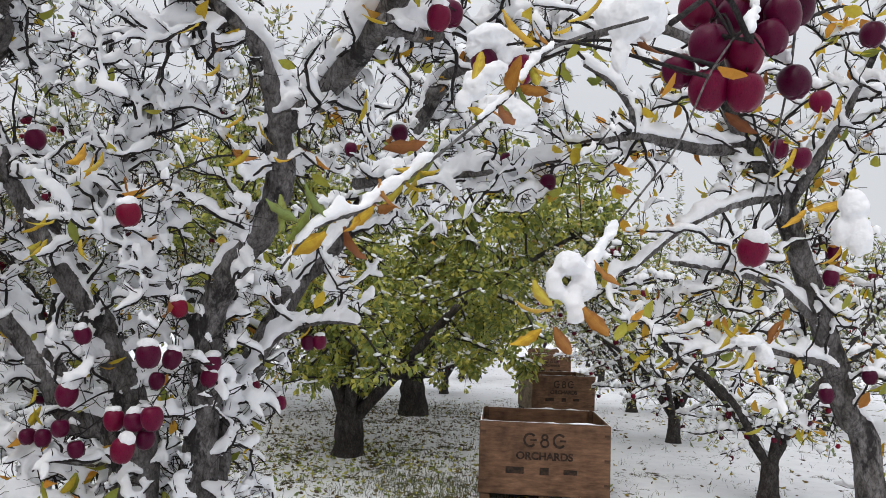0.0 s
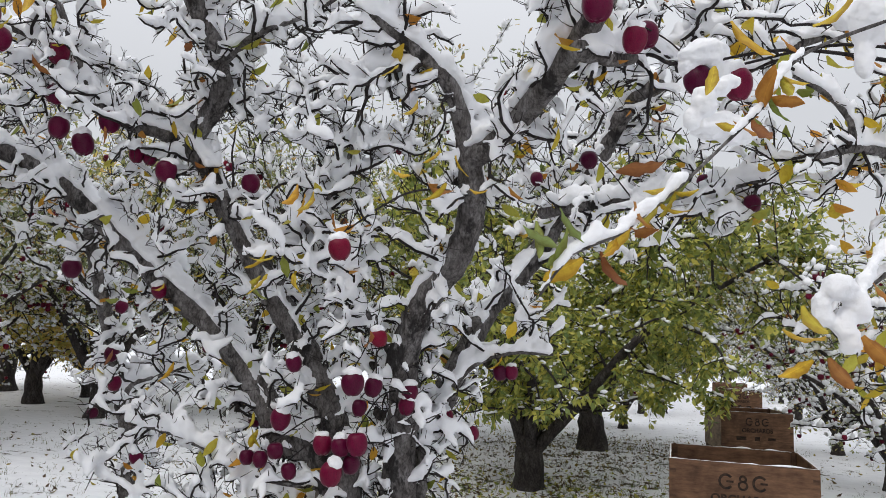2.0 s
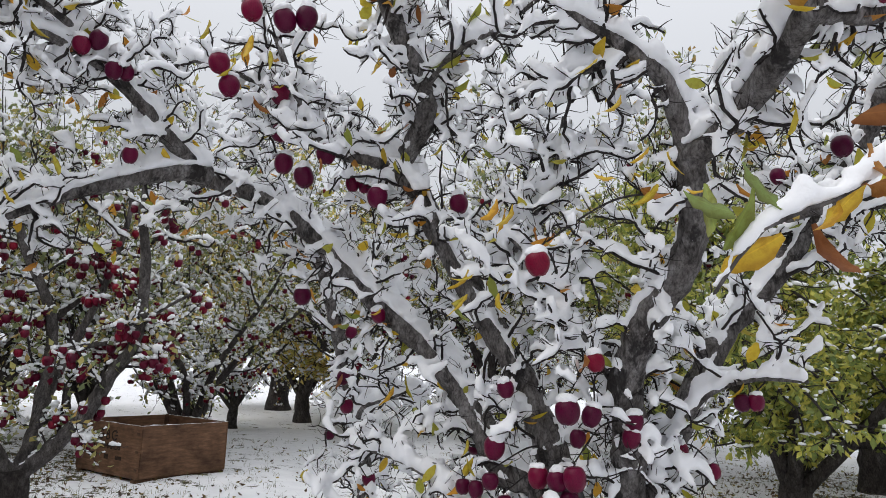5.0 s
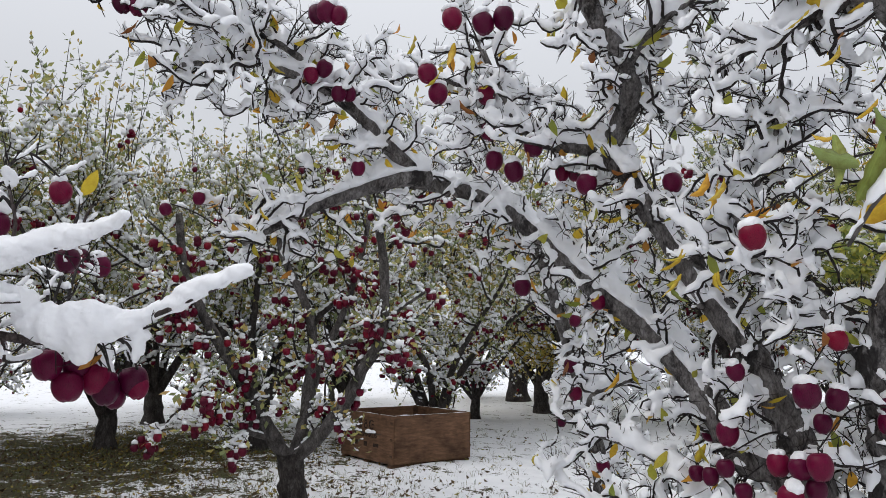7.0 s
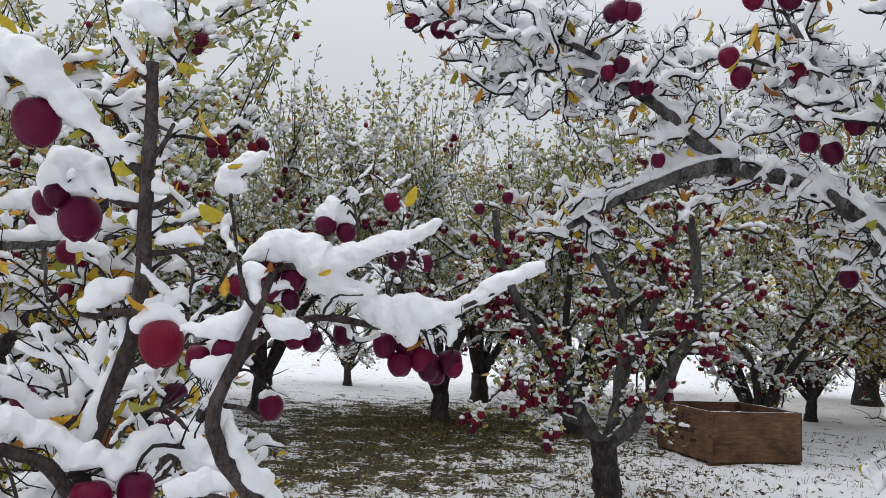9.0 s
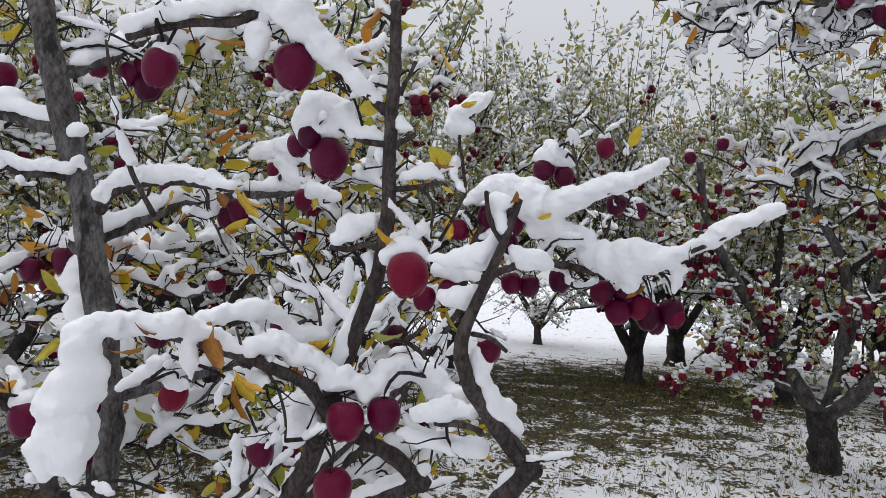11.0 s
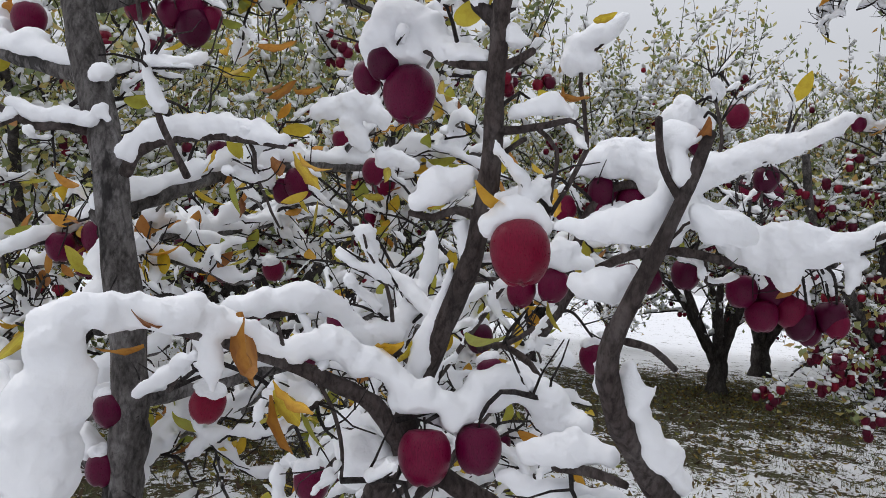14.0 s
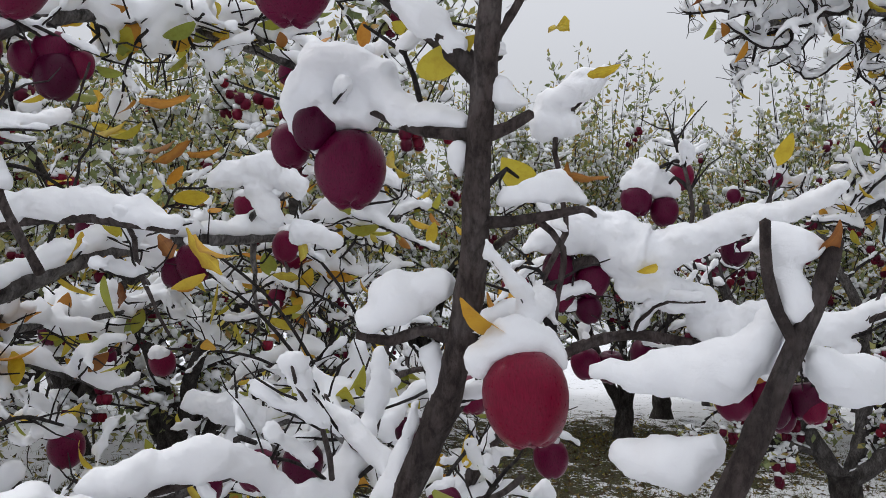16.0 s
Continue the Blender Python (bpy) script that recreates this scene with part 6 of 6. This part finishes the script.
# ---- the low young limbs close to the end of the walk ----
YOUNG_RNG = np.random.default_rng(41)
YOUNG_AT = (-1.52, -0.5, 0.0)
TRUNKS = limbs_of([
    (0.04, 0.027, [(-1.52, -0.5, -0.05), (-1.51, -0.52, 0.8), (-1.522, -0.505, 1.077), (-1.519, -0.503, 1.179), (-1.516, -0.504, 1.28), (-1.51, -0.526, 1.42), (-1.514, -0.558, 1.56), (-1.517, -0.592, 1.712), (-1.519, -0.639, 1.854), (-1.522, -0.682, 1.989), (-1.525, -0.726, 2.147)]),
])
YOUNG_ROWS = []
YOUNG_ROWS += [
    (0.015, 0.009, [(-1.205, 0.033, 1.387), (-1.174, 0.055, 1.459), (-1.143, 0.082, 1.534), (-1.117, 0.098, 1.604), (-1.1, 0.105, 1.671), (-1.083, 0.104, 1.735), (-1.071, 0.103, 1.798), (-1.054, 0.104, 1.858), (-1.041, 0.104, 1.93), (-1.019, 0.101, 2.007)]),
    (0.011, 0.006, [(-1.072, 0.101, 1.839), (-1.058, 0.042, 1.882), (-1.044, -0.021, 1.923), (-1.031, -0.099, 1.979), (-1.033, -0.16, 1.959), (-1.034, -0.229, 1.954), (-1.042, -0.325, 1.927)]),
    (0.004, 0.003, [(-1.052, 0.106, 1.855), (-1.049, 0.118, 1.875), (-1.046, 0.128, 1.895), (-1.042, 0.138, 1.919)]),
    (0.007, 0.004, [(-1.071, 0.102, 1.784), (-1.065, 0.126, 1.793), (-1.06, 0.144, 1.805)]),
]
YOUNG_ROWS += [
    (0.006, 0.004, [(-1.076, 0.098, 1.787), (-1.094, 0.07, 1.792), (-1.122, 0.04, 1.805), (-1.149, 0.012, 1.823), (-1.167, -0.02, 1.831), (-1.176, -0.042, 1.821)]),
    (0.006, 0.002, [(-1.088, 0.103, 1.714), (-1.08, 0.135, 1.717), (-1.072, 0.167, 1.723), (-1.063, 0.19, 1.728), (-1.064, 0.201, 1.723)]),
    (0.003, 0.002, [(-1.076, 0.154, 1.72), (-1.084, 0.18, 1.697), (-1.095, 0.179, 1.656), (-1.106, 0.178, 1.61)]),
    (0.006, 0.004, [(-1.125, 0.087, 1.618), (-1.129, 0.065, 1.622), (-1.133, 0.038, 1.611), (-1.136, 0.009, 1.616)]),
    (0.004, 0.003, [(-1.102, 0.104, 1.663), (-1.105, 0.12, 1.693), (-1.111, 0.144, 1.713)]),
]
YOUNG_ROWS += [
    (0.016, 0.004, [(-1.22, 0.19, 1.198), (-1.205, 0.133, 1.249), (-1.191, 0.08, 1.277), (-1.166, 0.02, 1.324), (-1.142, -0.016, 1.374), (-1.118, -0.057, 1.398), (-1.095, -0.109, 1.42), (-1.081, -0.16, 1.435), (-1.058, -0.194, 1.447), (-1.016, -0.229, 1.46), (-0.983, -0.276, 1.466), (-0.961, -0.312, 1.458), (-0.96, -0.329, 1.427)]),
    (0.006, 0.004, [(-1.117, -0.204, 1.469), (-1.14, -0.155, 1.475), (-1.173, -0.105, 1.485), (-1.195, -0.076, 1.476), (-1.208, -0.045, 1.444), (-1.221, -0.004, 1.433), (-1.234, 0.032, 1.406)]),
    (0.006, 0.003, [(-1.231, -0.011, 1.418), (-1.251, 0.016, 1.481), (-1.26, 0.031, 1.529), (-1.268, 0.035, 1.602)]),
]
YOUNG_ROWS += [
    (0.017, 0.005, [(-1.058, 0.36, 1.274), (-1.023, 0.314, 1.329), (-0.984, 0.273, 1.381), (-0.951, 0.245, 1.424), (-0.932, 0.23, 1.466), (-0.923, 0.234, 1.502), (-0.912, 0.249, 1.545), (-0.907, 0.266, 1.588), (-0.902, 0.279, 1.624), (-0.891, 0.289, 1.659), (-0.891, 0.298, 1.689)]),
    (0.004, 0.003, [(-0.901, 0.278, 1.629), (-0.895, 0.265, 1.644), (-0.889, 0.255, 1.667), (-0.882, 0.25, 1.696)]),
    (0.004, 0.003, [(-0.929, 0.247, 1.494), (-0.946, 0.274, 1.488), (-0.958, 0.3, 1.469)]),
    (0.008, 0.004, [(-1.087, 0.211, 1.335), (-1.049, 0.244, 1.34), (-1.021, 0.275, 1.337)]),
    (0.005, 0.003, [(-1.237, 0.11, 1.447), (-1.219, 0.14, 1.454), (-1.192, 0.177, 1.435), (-1.174, 0.196, 1.407), (-1.165, 0.205, 1.384)]),
]
YOUNG_ROWS += [
    (0.004, 0.003, [(-1.219, 0.14, 1.454), (-1.22, 0.161, 1.466), (-1.221, 0.179, 1.481)]),
    (0.003, 0.002, [(-1.084, -0.116, 1.422), (-1.083, -0.123, 1.452), (-1.082, -0.13, 1.471)]),
    (0.003, 0.002, [(-1.107, -0.083, 1.405), (-1.109, -0.059, 1.367), (-1.112, -0.045, 1.32), (-1.113, -0.044, 1.286)]),
    (0.012, 0.006, [(-1.806, 0.214, 1.391), (-1.804, 0.321, 1.557), (-1.795, 0.466, 1.627), (-1.758, 0.643, 1.61), (-1.699, 0.749, 1.622), (-1.633, 0.816, 1.669), (-1.563, 0.906, 1.724), (-1.503, 0.991, 1.778)]),
    (0.011, 0.005, [(-1.789, 0.266, 1.482), (-1.764, 0.31, 1.689), (-1.747, 0.378, 1.754), (-1.732, 0.48, 1.742), (-1.672, 0.571, 1.788), (-1.614, 0.657, 1.824), (-1.528, 0.723, 1.871)]),
]
YOUNG_ROWS += [
    (0.004, 0.003, [(-1.699, 0.532, 1.787), (-1.691, 0.549, 1.846), (-1.685, 0.52, 1.96)]),
    (0.003, 0.002, [(-1.623, 0.813, 1.672), (-1.617, 0.831, 1.708), (-1.613, 0.839, 1.737)]),
    (0.003, 0.002, [(-1.681, 0.729, 1.624), (-1.68, 0.719, 1.66), (-1.68, 0.708, 1.681)]),
    (0.012, 0.006, [(-1.491, -0.539, 1.681), (-1.471, -0.512, 1.712), (-1.464, -0.455, 1.737), (-1.439, -0.366, 1.744), (-1.423, -0.301, 1.738), (-1.408, -0.234, 1.73)]),
    (0.006, 0.003, [(-1.42, -0.4, 1.671), (-1.394, -0.44, 1.753), (-1.39, -0.468, 1.839), (-1.385, -0.494, 1.948), (-1.382, -0.508, 2.021)]),
    (0.009, 0.005, [(-1.514, -0.62, 1.745), (-1.481, -0.66, 1.749), (-1.478, -0.709, 1.745), (-1.474, -0.772, 1.772), (-1.469, -0.833, 1.787)]),
]
YOUNG_ROWS += [
    (0.016, 0.008, [(-1.245, -0.473, 1.114), (-1.194, -0.499, 1.253), (-1.162, -0.557, 1.344), (-1.14, -0.617, 1.416), (-1.138, -0.677, 1.481), (-1.137, -0.737, 1.542)]),
    (0.006, 0.003, [(-1.162, -0.557, 1.344), (-1.14, -0.614, 1.37), (-1.138, -0.698, 1.378)]),
    (0.006, 0.003, [(-1.194, -0.499, 1.253), (-1.162, -0.585, 1.196), (-1.14, -0.655, 1.168)]),
    (0.005, 0.003, [(-1.411, -0.391, 1.317), (-1.362, -0.347, 1.372), (-1.314, -0.311, 1.392)]),
    (0.01, 0.004, [(-1.909, -0.033, 1.437), (-1.951, 0.031, 1.492), (-1.995, 0.082, 1.532), (-2.038, 0.188, 1.541)]),
]
YOUNG = limbs_of(YOUNG_ROWS, 0.02)
young_tree = thing("apple_tree", YOUNG_AT, "apple tree with low young limbs under thick fresh snow", "tree")
for s in TRUNKS:
    add_limb(young_tree, YOUNG_AT, s, BARK, YOUNG_RNG, 16, "trunk")
LINK = limbs_of([
    (0.034, 0.03, [(-1.51, -0.52, 0.7), (-1.47, -0.35, 0.86), (-1.4, -0.12, 1.0)]),
    (0.026, 0.017, [(-1.4, -0.12, 1.0), (-1.3, -0.03, 1.2), (-1.205, 0.033, 1.387)]),
    (0.022, 0.016, [(-1.4, -0.12, 1.0), (-1.3, 0.06, 1.12), (-1.22, 0.19, 1.198)]),
    (0.024, 0.018, [(-1.4, -0.12, 1.0), (-1.2, 0.2, 1.05), tuple(YOUNG[12][0][0])]),
    (0.022, 0.012, [(-1.47, -0.35, 0.86), (-1.7, 0.0, 1.1), tuple(YOUNG[20][0][0])]),
    (0.018, 0.011, [(-1.6, -0.15, 1.0), (-1.75, 0.1, 1.25), tuple(YOUNG[21][0][0])]),
    (0.016, 0.01, [(-1.47, -0.35, 0.86), (-1.62, -0.2, 1.1), tuple(YOUNG[-1][0][0])]),
    (0.006, 0.003, [(-1.47, -0.35, 0.86), (-1.5, 0.0, 1.3), (-1.370, 0.225, 1.694), (-1.359, 0.243, 1.787), (-1.354, 0.230, 1.873), (-1.339, 0.285, 1.940)]),
], 0.04)
for s in YOUNG + LINK:
    add_limb(young_tree, YOUNG_AT, s, BARK_YOUNG, YOUNG_RNG, 14)


def young_keep(q):
    if q[2] < 0.6 or q[0] > -0.95 or math.dist(q, (-0.45, -0.06, 1.6)) < 0.6:
        return False
    return True


young_twigs = hang_all(YOUNG + TRUNKS, YOUNG_APPLES, YOUNG_RNG, "apples on the low snowy limbs", (0, 41))
dress(young_tree, YOUNG_AT, YOUNG + LINK, YOUNG_RNG, young_keep, (2.5, (0.06, 0.2), 0.0045, 0.2), (4, (0.05, 0.14), 0.0033, 0.2), (9, (0.012, 0.04), 0.0026), (0.011, 0.013), BARK_YOUNG, (30, LEAF_AUTUMN, (0.05, 0.08), -0.6, "yellow autumn leaves"), 7, 1.0, 0.0049, None, 0.25, young_twigs, snowless=YOUNG, stubs=10.0)
thick = Buf()
for rows in BANKS:
    snow_bank(thick, rows, YOUNG_RNG)
merge_snow(part("snow_bank", thick.mesh("snow_bank"), SNOW, young_tree, "thick rounded banks of fresh snow", "stuff"), YOUNG_AT, 0.0046, 4, 0.005, 0.016)
hang_leaves(young_tree, np.array(YOUNG_AT), YOUNG_LEAVES, YOUNG_RNG)

# twigs of the same tree further back, round its trunks
BACK_ROWS = []
BACK_ROWS += [
    (0.02, 0.008, [(-1.54, -0.6, 1.6), (-1.9, -0.45, 1.75), (-2.4, -0.2, 1.85), (-2.9, 0.1, 2.0)]),
    (0.02, 0.008, [(-1.52, -0.57, 1.25), (-1.85, -0.35, 1.3), (-2.3, 0.0, 1.4), (-2.75, 0.3, 1.55)]),
    (0.018, 0.007, [(-1.53, -0.58, 1.4), (-1.9, -0.75, 1.55), (-2.5, -0.7, 1.62), (-3.1, -0.5, 1.75)]),
    (0.018, 0.007, [(-1.56, -0.65, 2.0), (-1.9, -0.55, 2.2), (-2.3, -0.35, 2.3), (-2.7, 0.0, 2.3)]),
    (0.02, 0.008, [(-1.51, -0.53, 0.95), (-1.9, -0.6, 1.1), (-2.4, -0.5, 1.12), (-3.0, -0.2, 1.2)]),
    (0.018, 0.007, [(-1.51, -0.52, 0.85), (-1.8, -0.2, 0.95), (-2.2, 0.15, 1.0), (-2.7, 0.4, 1.1)]),
    (0.02, 0.008, [(-1.55, -0.63, 1.85), (-1.75, -1.0, 1.95), (-2.1, -1.3, 2.1)]),
]
BACK_ROWS += [
    (0.016, 0.007, [(-1.53, -0.57, 1.15), (-1.8, -0.95, 1.25), (-2.2, -1.3, 1.3)]),
]
back_limbs = limbs_of(BACK_ROWS)
for s in back_limbs:
    add_limb(young_tree, YOUNG_AT, s, BARK, YOUNG_RNG, 9)
bb, bt, bs = dress(young_tree, YOUNG_AT, back_limbs, YOUNG_RNG, lambda q: q[0] < -1.7 and 0.6 < q[2] < 2.7, (7, (0.2, 0.7), 0.008, 0.08), (8, (0.1, 0.35), 0.0045, 0.08), (9, (0.03, 0.09), 0.0036), (0.0165, 0.0225), BARK, (900, LEAF_AUTUMN, (0.05, 0.085), -0.5, "yellow and olive autumn leaves"), 6, 1.1, 0.0105, None, 0.3, stubs=12.0)
for k in range(26):
    p, _q = (bb + bt)[int(YOUNG_RNG.integers(len(bb + bt)))]
    q = p[int(YOUNG_RNG.integers(len(p)))]
    hang_apple((q[0], q[1], q[2] - 0.05), YOUNG_RNG.uniform(0.066, 0.08), YOUNG_RNG.random() < 0.7, "apples on the low snowy limbs")



# ---- wooden fruit bins ----
def wood_material(name, a, b2, c2):
    m, n, l, b = material(name, 0.72, 0, 0.25)
    c = n.new("ShaderNodeTexCoord")
    mp = n.new("ShaderNodeMapping")
    mp.inputs["Scale"].default_value = (1.5, 1.5, 7)
    l.new(c.outputs["Object"], mp.inputs["Vector"])
    grain = noise_node(n, l, 4.0, 7, 0.65, mp.outputs[0])
    stain = noise_node(n, l, 3.0, 5, 0.6)
    col = ramp(n, l, grain, [(0.3, a), (0.55, b2), (0.75, c2)])
    wet = ramp(n, l, stain, [(0.36, (0.32, 0.29, 0.28)), (0.5, (0.8, 0.78, 0.76)), (0.62, (1, 1, 1))])
    l.new(mixed(n, l, 0.8, col, wet, "MULTIPLY"), b.inputs["Base Color"])
    bump(n, l, b, grain, 0.4, 0.004)
    return m


PLY = wood_material("weathered_plywood", (0.09, 0.046, 0.026), (0.175, 0.095, 0.054), (0.26, 0.15, 0.086))
PALE = wood_material("pale_plywood", (0.22, 0.15, 0.1), (0.38, 0.28, 0.19), (0.48, 0.37, 0.27))
POST = wood_material("dark_bin_timber", (0.05, 0.028, 0.018), (0.10, 0.055, 0.032), (0.16, 0.09, 0.05))
INK, _n, _l, _b = material("stencil_ink", 0.8, 0, 0.2)
_l.new(ramp(_n, _l, noise_node(_n, _l, 22, 4), [(0.35, (0.012, 0.011, 0.01)), (0.7, (0.06, 0.035, 0.022))]), _b.inputs["Base Color"])


def board(size, bevel=0.006):
    bm = bmesh.new()
    bmesh.ops.create_cube(bm, size=1.0)
    bmesh.ops.scale(bm, vec=size, verts=bm.verts)
    bmesh.ops.bevel(bm, geom=bm.edges[:], offset=bevel, segments=2, affect="EDGES")
    me = bpy.data.meshes.new("board")
    bm.to_mesh(me)
    bm.free()
    return me


def lettering(text, size):
    cu = bpy.data.curves.new("lettering", "FONT")
    cu.body, cu.size, cu.align_x, cu.align_y, cu.extrude, cu.offset = text, size, "CENTER", "CENTER", 0.0008, size * 0.035
    ob = bpy.data.objects.new("lettering", cu)
    scene.collection.objects.link(ob)
    me = bpy.data.meshes.new_from_object(ob.evaluated_get(bpy.context.evaluated_depsgraph_get()))
    bpy.data.objects.remove(ob)
    return me


def mark_shape(size):
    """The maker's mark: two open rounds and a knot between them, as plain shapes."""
    b = Buf()
    for cx, r in ((-1.0, 0.46), (1.0, 0.46)):
        a = np.linspace(0.7, 5.6, 16)
        inner = np.stack([cx + (r - 0.11) * np.cos(a) * 0.9, (r - 0.11) * np.sin(a), 0 * a], -1)
        outer = np.stack([cx + (r + 0.06) * np.cos(a) * 0.9, (r + 0.06) * np.sin(a), 0 * a], -1)
        v = np.stack([inner, outer], 1).reshape(-1, 3)
        f = np.array([(2 * k, 2 * k + 1, 2 * k + 3, 2 * k + 2) for k in range(15)])
        b.add(v * size, f[:, ::-1])
        q = np.array([(cx + 0.02, -0.06, 0), (cx + 0.45, -0.06, 0), (cx + 0.45, 0.08, 0), (cx + 0.02, 0.08, 0)])
        b.add(q * size, np.array([(0, 1, 2, 3)]))
    for cy, r in ((0.22, 0.2), (-0.2, 0.27)):
        a = np.linspace(0, 2 * math.pi, 17)
        v = np.stack([np.stack([(r - 0.09) * np.cos(a), cy + (r - 0.09) * np.sin(a), 0 * a], -1), np.stack([(r + 0.05) * np.cos(a), cy + (r + 0.05) * np.sin(a), 0 * a], -1)], 1).reshape(-1, 3)
        b.add(v * size, np.array([(2 * k + 1, 2 * k, 2 * k + 2, 2 * k + 3) for k in range(16)])[:, ::-1])
    return b.mesh("stencil_mark")


def bars(rows):
    b = Buf()
    for x, y, w, h in rows:
        b.add(np.array([(x - w / 2, y - h / 2, 0), (x + w / 2, y - h / 2, 0), (x + w / 2, y + h / 2, 0), (x - w / 2, y + h / 2, 0)]), np.array([(0, 1, 2, 3)]))
    return b.mesh("stencil_bars")


def fruit_bin(label, m, inner="pallet bins in the orchard", pale=False):
    """An open plywood fruit bin, 1.16 m square and 0.74 m tall, stencilled on its front (-y) side."""
    w, h, t = 1.16, 0.74, 0.02
    root = thing("fruit_bin", (0, 0, 0), label, "wooden bin", inner)
    root.matrix_basis = m
    for name, size, at in (
        ("front_panel", (w, t, h - 0.09), (0, -w / 2 + t / 2, 0.09 + (h - 0.09) / 2)),
        ("back_panel", (w, t, h - 0.09), (0, w / 2 - t / 2, 0.09 + (h - 0.09) / 2)),
        ("side_panel", (t, w - 2 * t - 0.004, h - 0.09), (-w / 2 + t / 2, 0, 0.09 + (h - 0.09) / 2)),
        ("side_panel", (t, w - 2 * t - 0.004, h - 0.09), (w / 2 - t / 2, 0, 0.09 + (h - 0.09) / 2)),
        ("floor_panel", (w - 2 * t - 0.004, w - 2 * t - 0.004, t), (0, 0, 0.11)),
    ):
        ob = part(name, board(size), PALE if pale and name == "side_panel" else PLY, root)
        ob.location = at
        if name == "front_panel":
            front, back = ob, Vector(at)
    for sx in (-1, 1):
        for sy in (-1, 1):
            ob = part("corner_post", board((0.05, 0.05, h - 0.1), 0.012), POST, root)
            ob.location = (sx * (w / 2 - t - 0.028), sy * (w / 2 - t - 0.028), 0.1 + (h - 0.1) / 2 + 0.012)
    for k in (-1, 0, 1):
        ob = part("skid", board((0.09, w, 0.085), 0.008), POST, root)
        ob.location = (k * (w / 2 - 0.06), 0, 0.043)
    for sx in (-1, 1):
        for kz in range(3):
            ob = part("corner_strap", board((0.05, 0.004, 0.035), 0.0015), POST, front)
            ob.location = Vector((sx * (w / 2 - 0.03), -w / 2 - 0.002, 0.2 + 0.22 * kz)) - back
    face = -w / 2 - 0.004
    rows = [(mark_shape(0.13), 0.0, 0.585), (lettering("ORCHARDS", 0.094), 0.0, 0.44)]
    rows += [(bars([(0, 0, bw, bh)]), bx, 0.31) for bx, bw, bh in ((-0.26, 0.16, 0.06), (0.0, 0.08, 0.065), (0.23, 0.12, 0.045))]
    for me, x, z in rows:
        ob = part("stencil", me, INK, front, "black stencilled lettering")
        ob.matrix_basis = pose(x - back.x, face - back.y, z - back.z, 90, 0, 0)
    rim = Buf()
    rr = np.random.default_rng(int(abs(m.translation.x) * 100) + 3)
    for a, c in (((-w / 2, -w / 2 + 0.01), (w / 2, -w / 2 + 0.01)), ((-w / 2 + 0.01, w / 2 - 0.01), (w / 2, w / 2 - 0.01)), ((-w / 2 + 0.01, -w / 2), (-w / 2 + 0.01, w / 2)), ((w / 2 - 0.01, -w / 2), (w / 2 - 0.01, w / 2))):
        p = np.stack([np.linspace(a[0], c[0], 24), np.linspace(a[1], c[1], 24), np.full(24, h)], -1)
        snow_ridge(rim, p, np.full(24, 0.002), 0.009, 0.012, rr, 8, 0.8, 0.06)
    part("rim_snow", rim.mesh("rim_snow"), SNOW, root, "thin line of snow along the rim", "stuff")
    return root


fruit_bin("brown plywood fruit bin with black stencilled lettering, standing open", pose(1.1, 7.43, 0, 0, 0, -5) @ Matrix.Diagonal((1.03, 1.0, 1.0, 1)))
fruit_bin("brown plywood fruit bin with a pale side, further along the alley", pose(2.34, 14.0, 0, 0, 0, 6), pale=True)
fruit_bin("brown plywood fruit bin far down the alley", pose(3.68, 22.8, 0, 0, 0, -8))
fruit_bin("brown plywood fruit bin far down the alley", pose(4.3, 28.5, 0, 0, 0, -8))
fruit_bin("orange-brown plywood fruit bin set at an angle beside a tree", pose(-8.09, 6.56, 0.05, 0, 0, -3) @ Matrix.Diagonal((1.09, 1.09, 0.92, 1)))
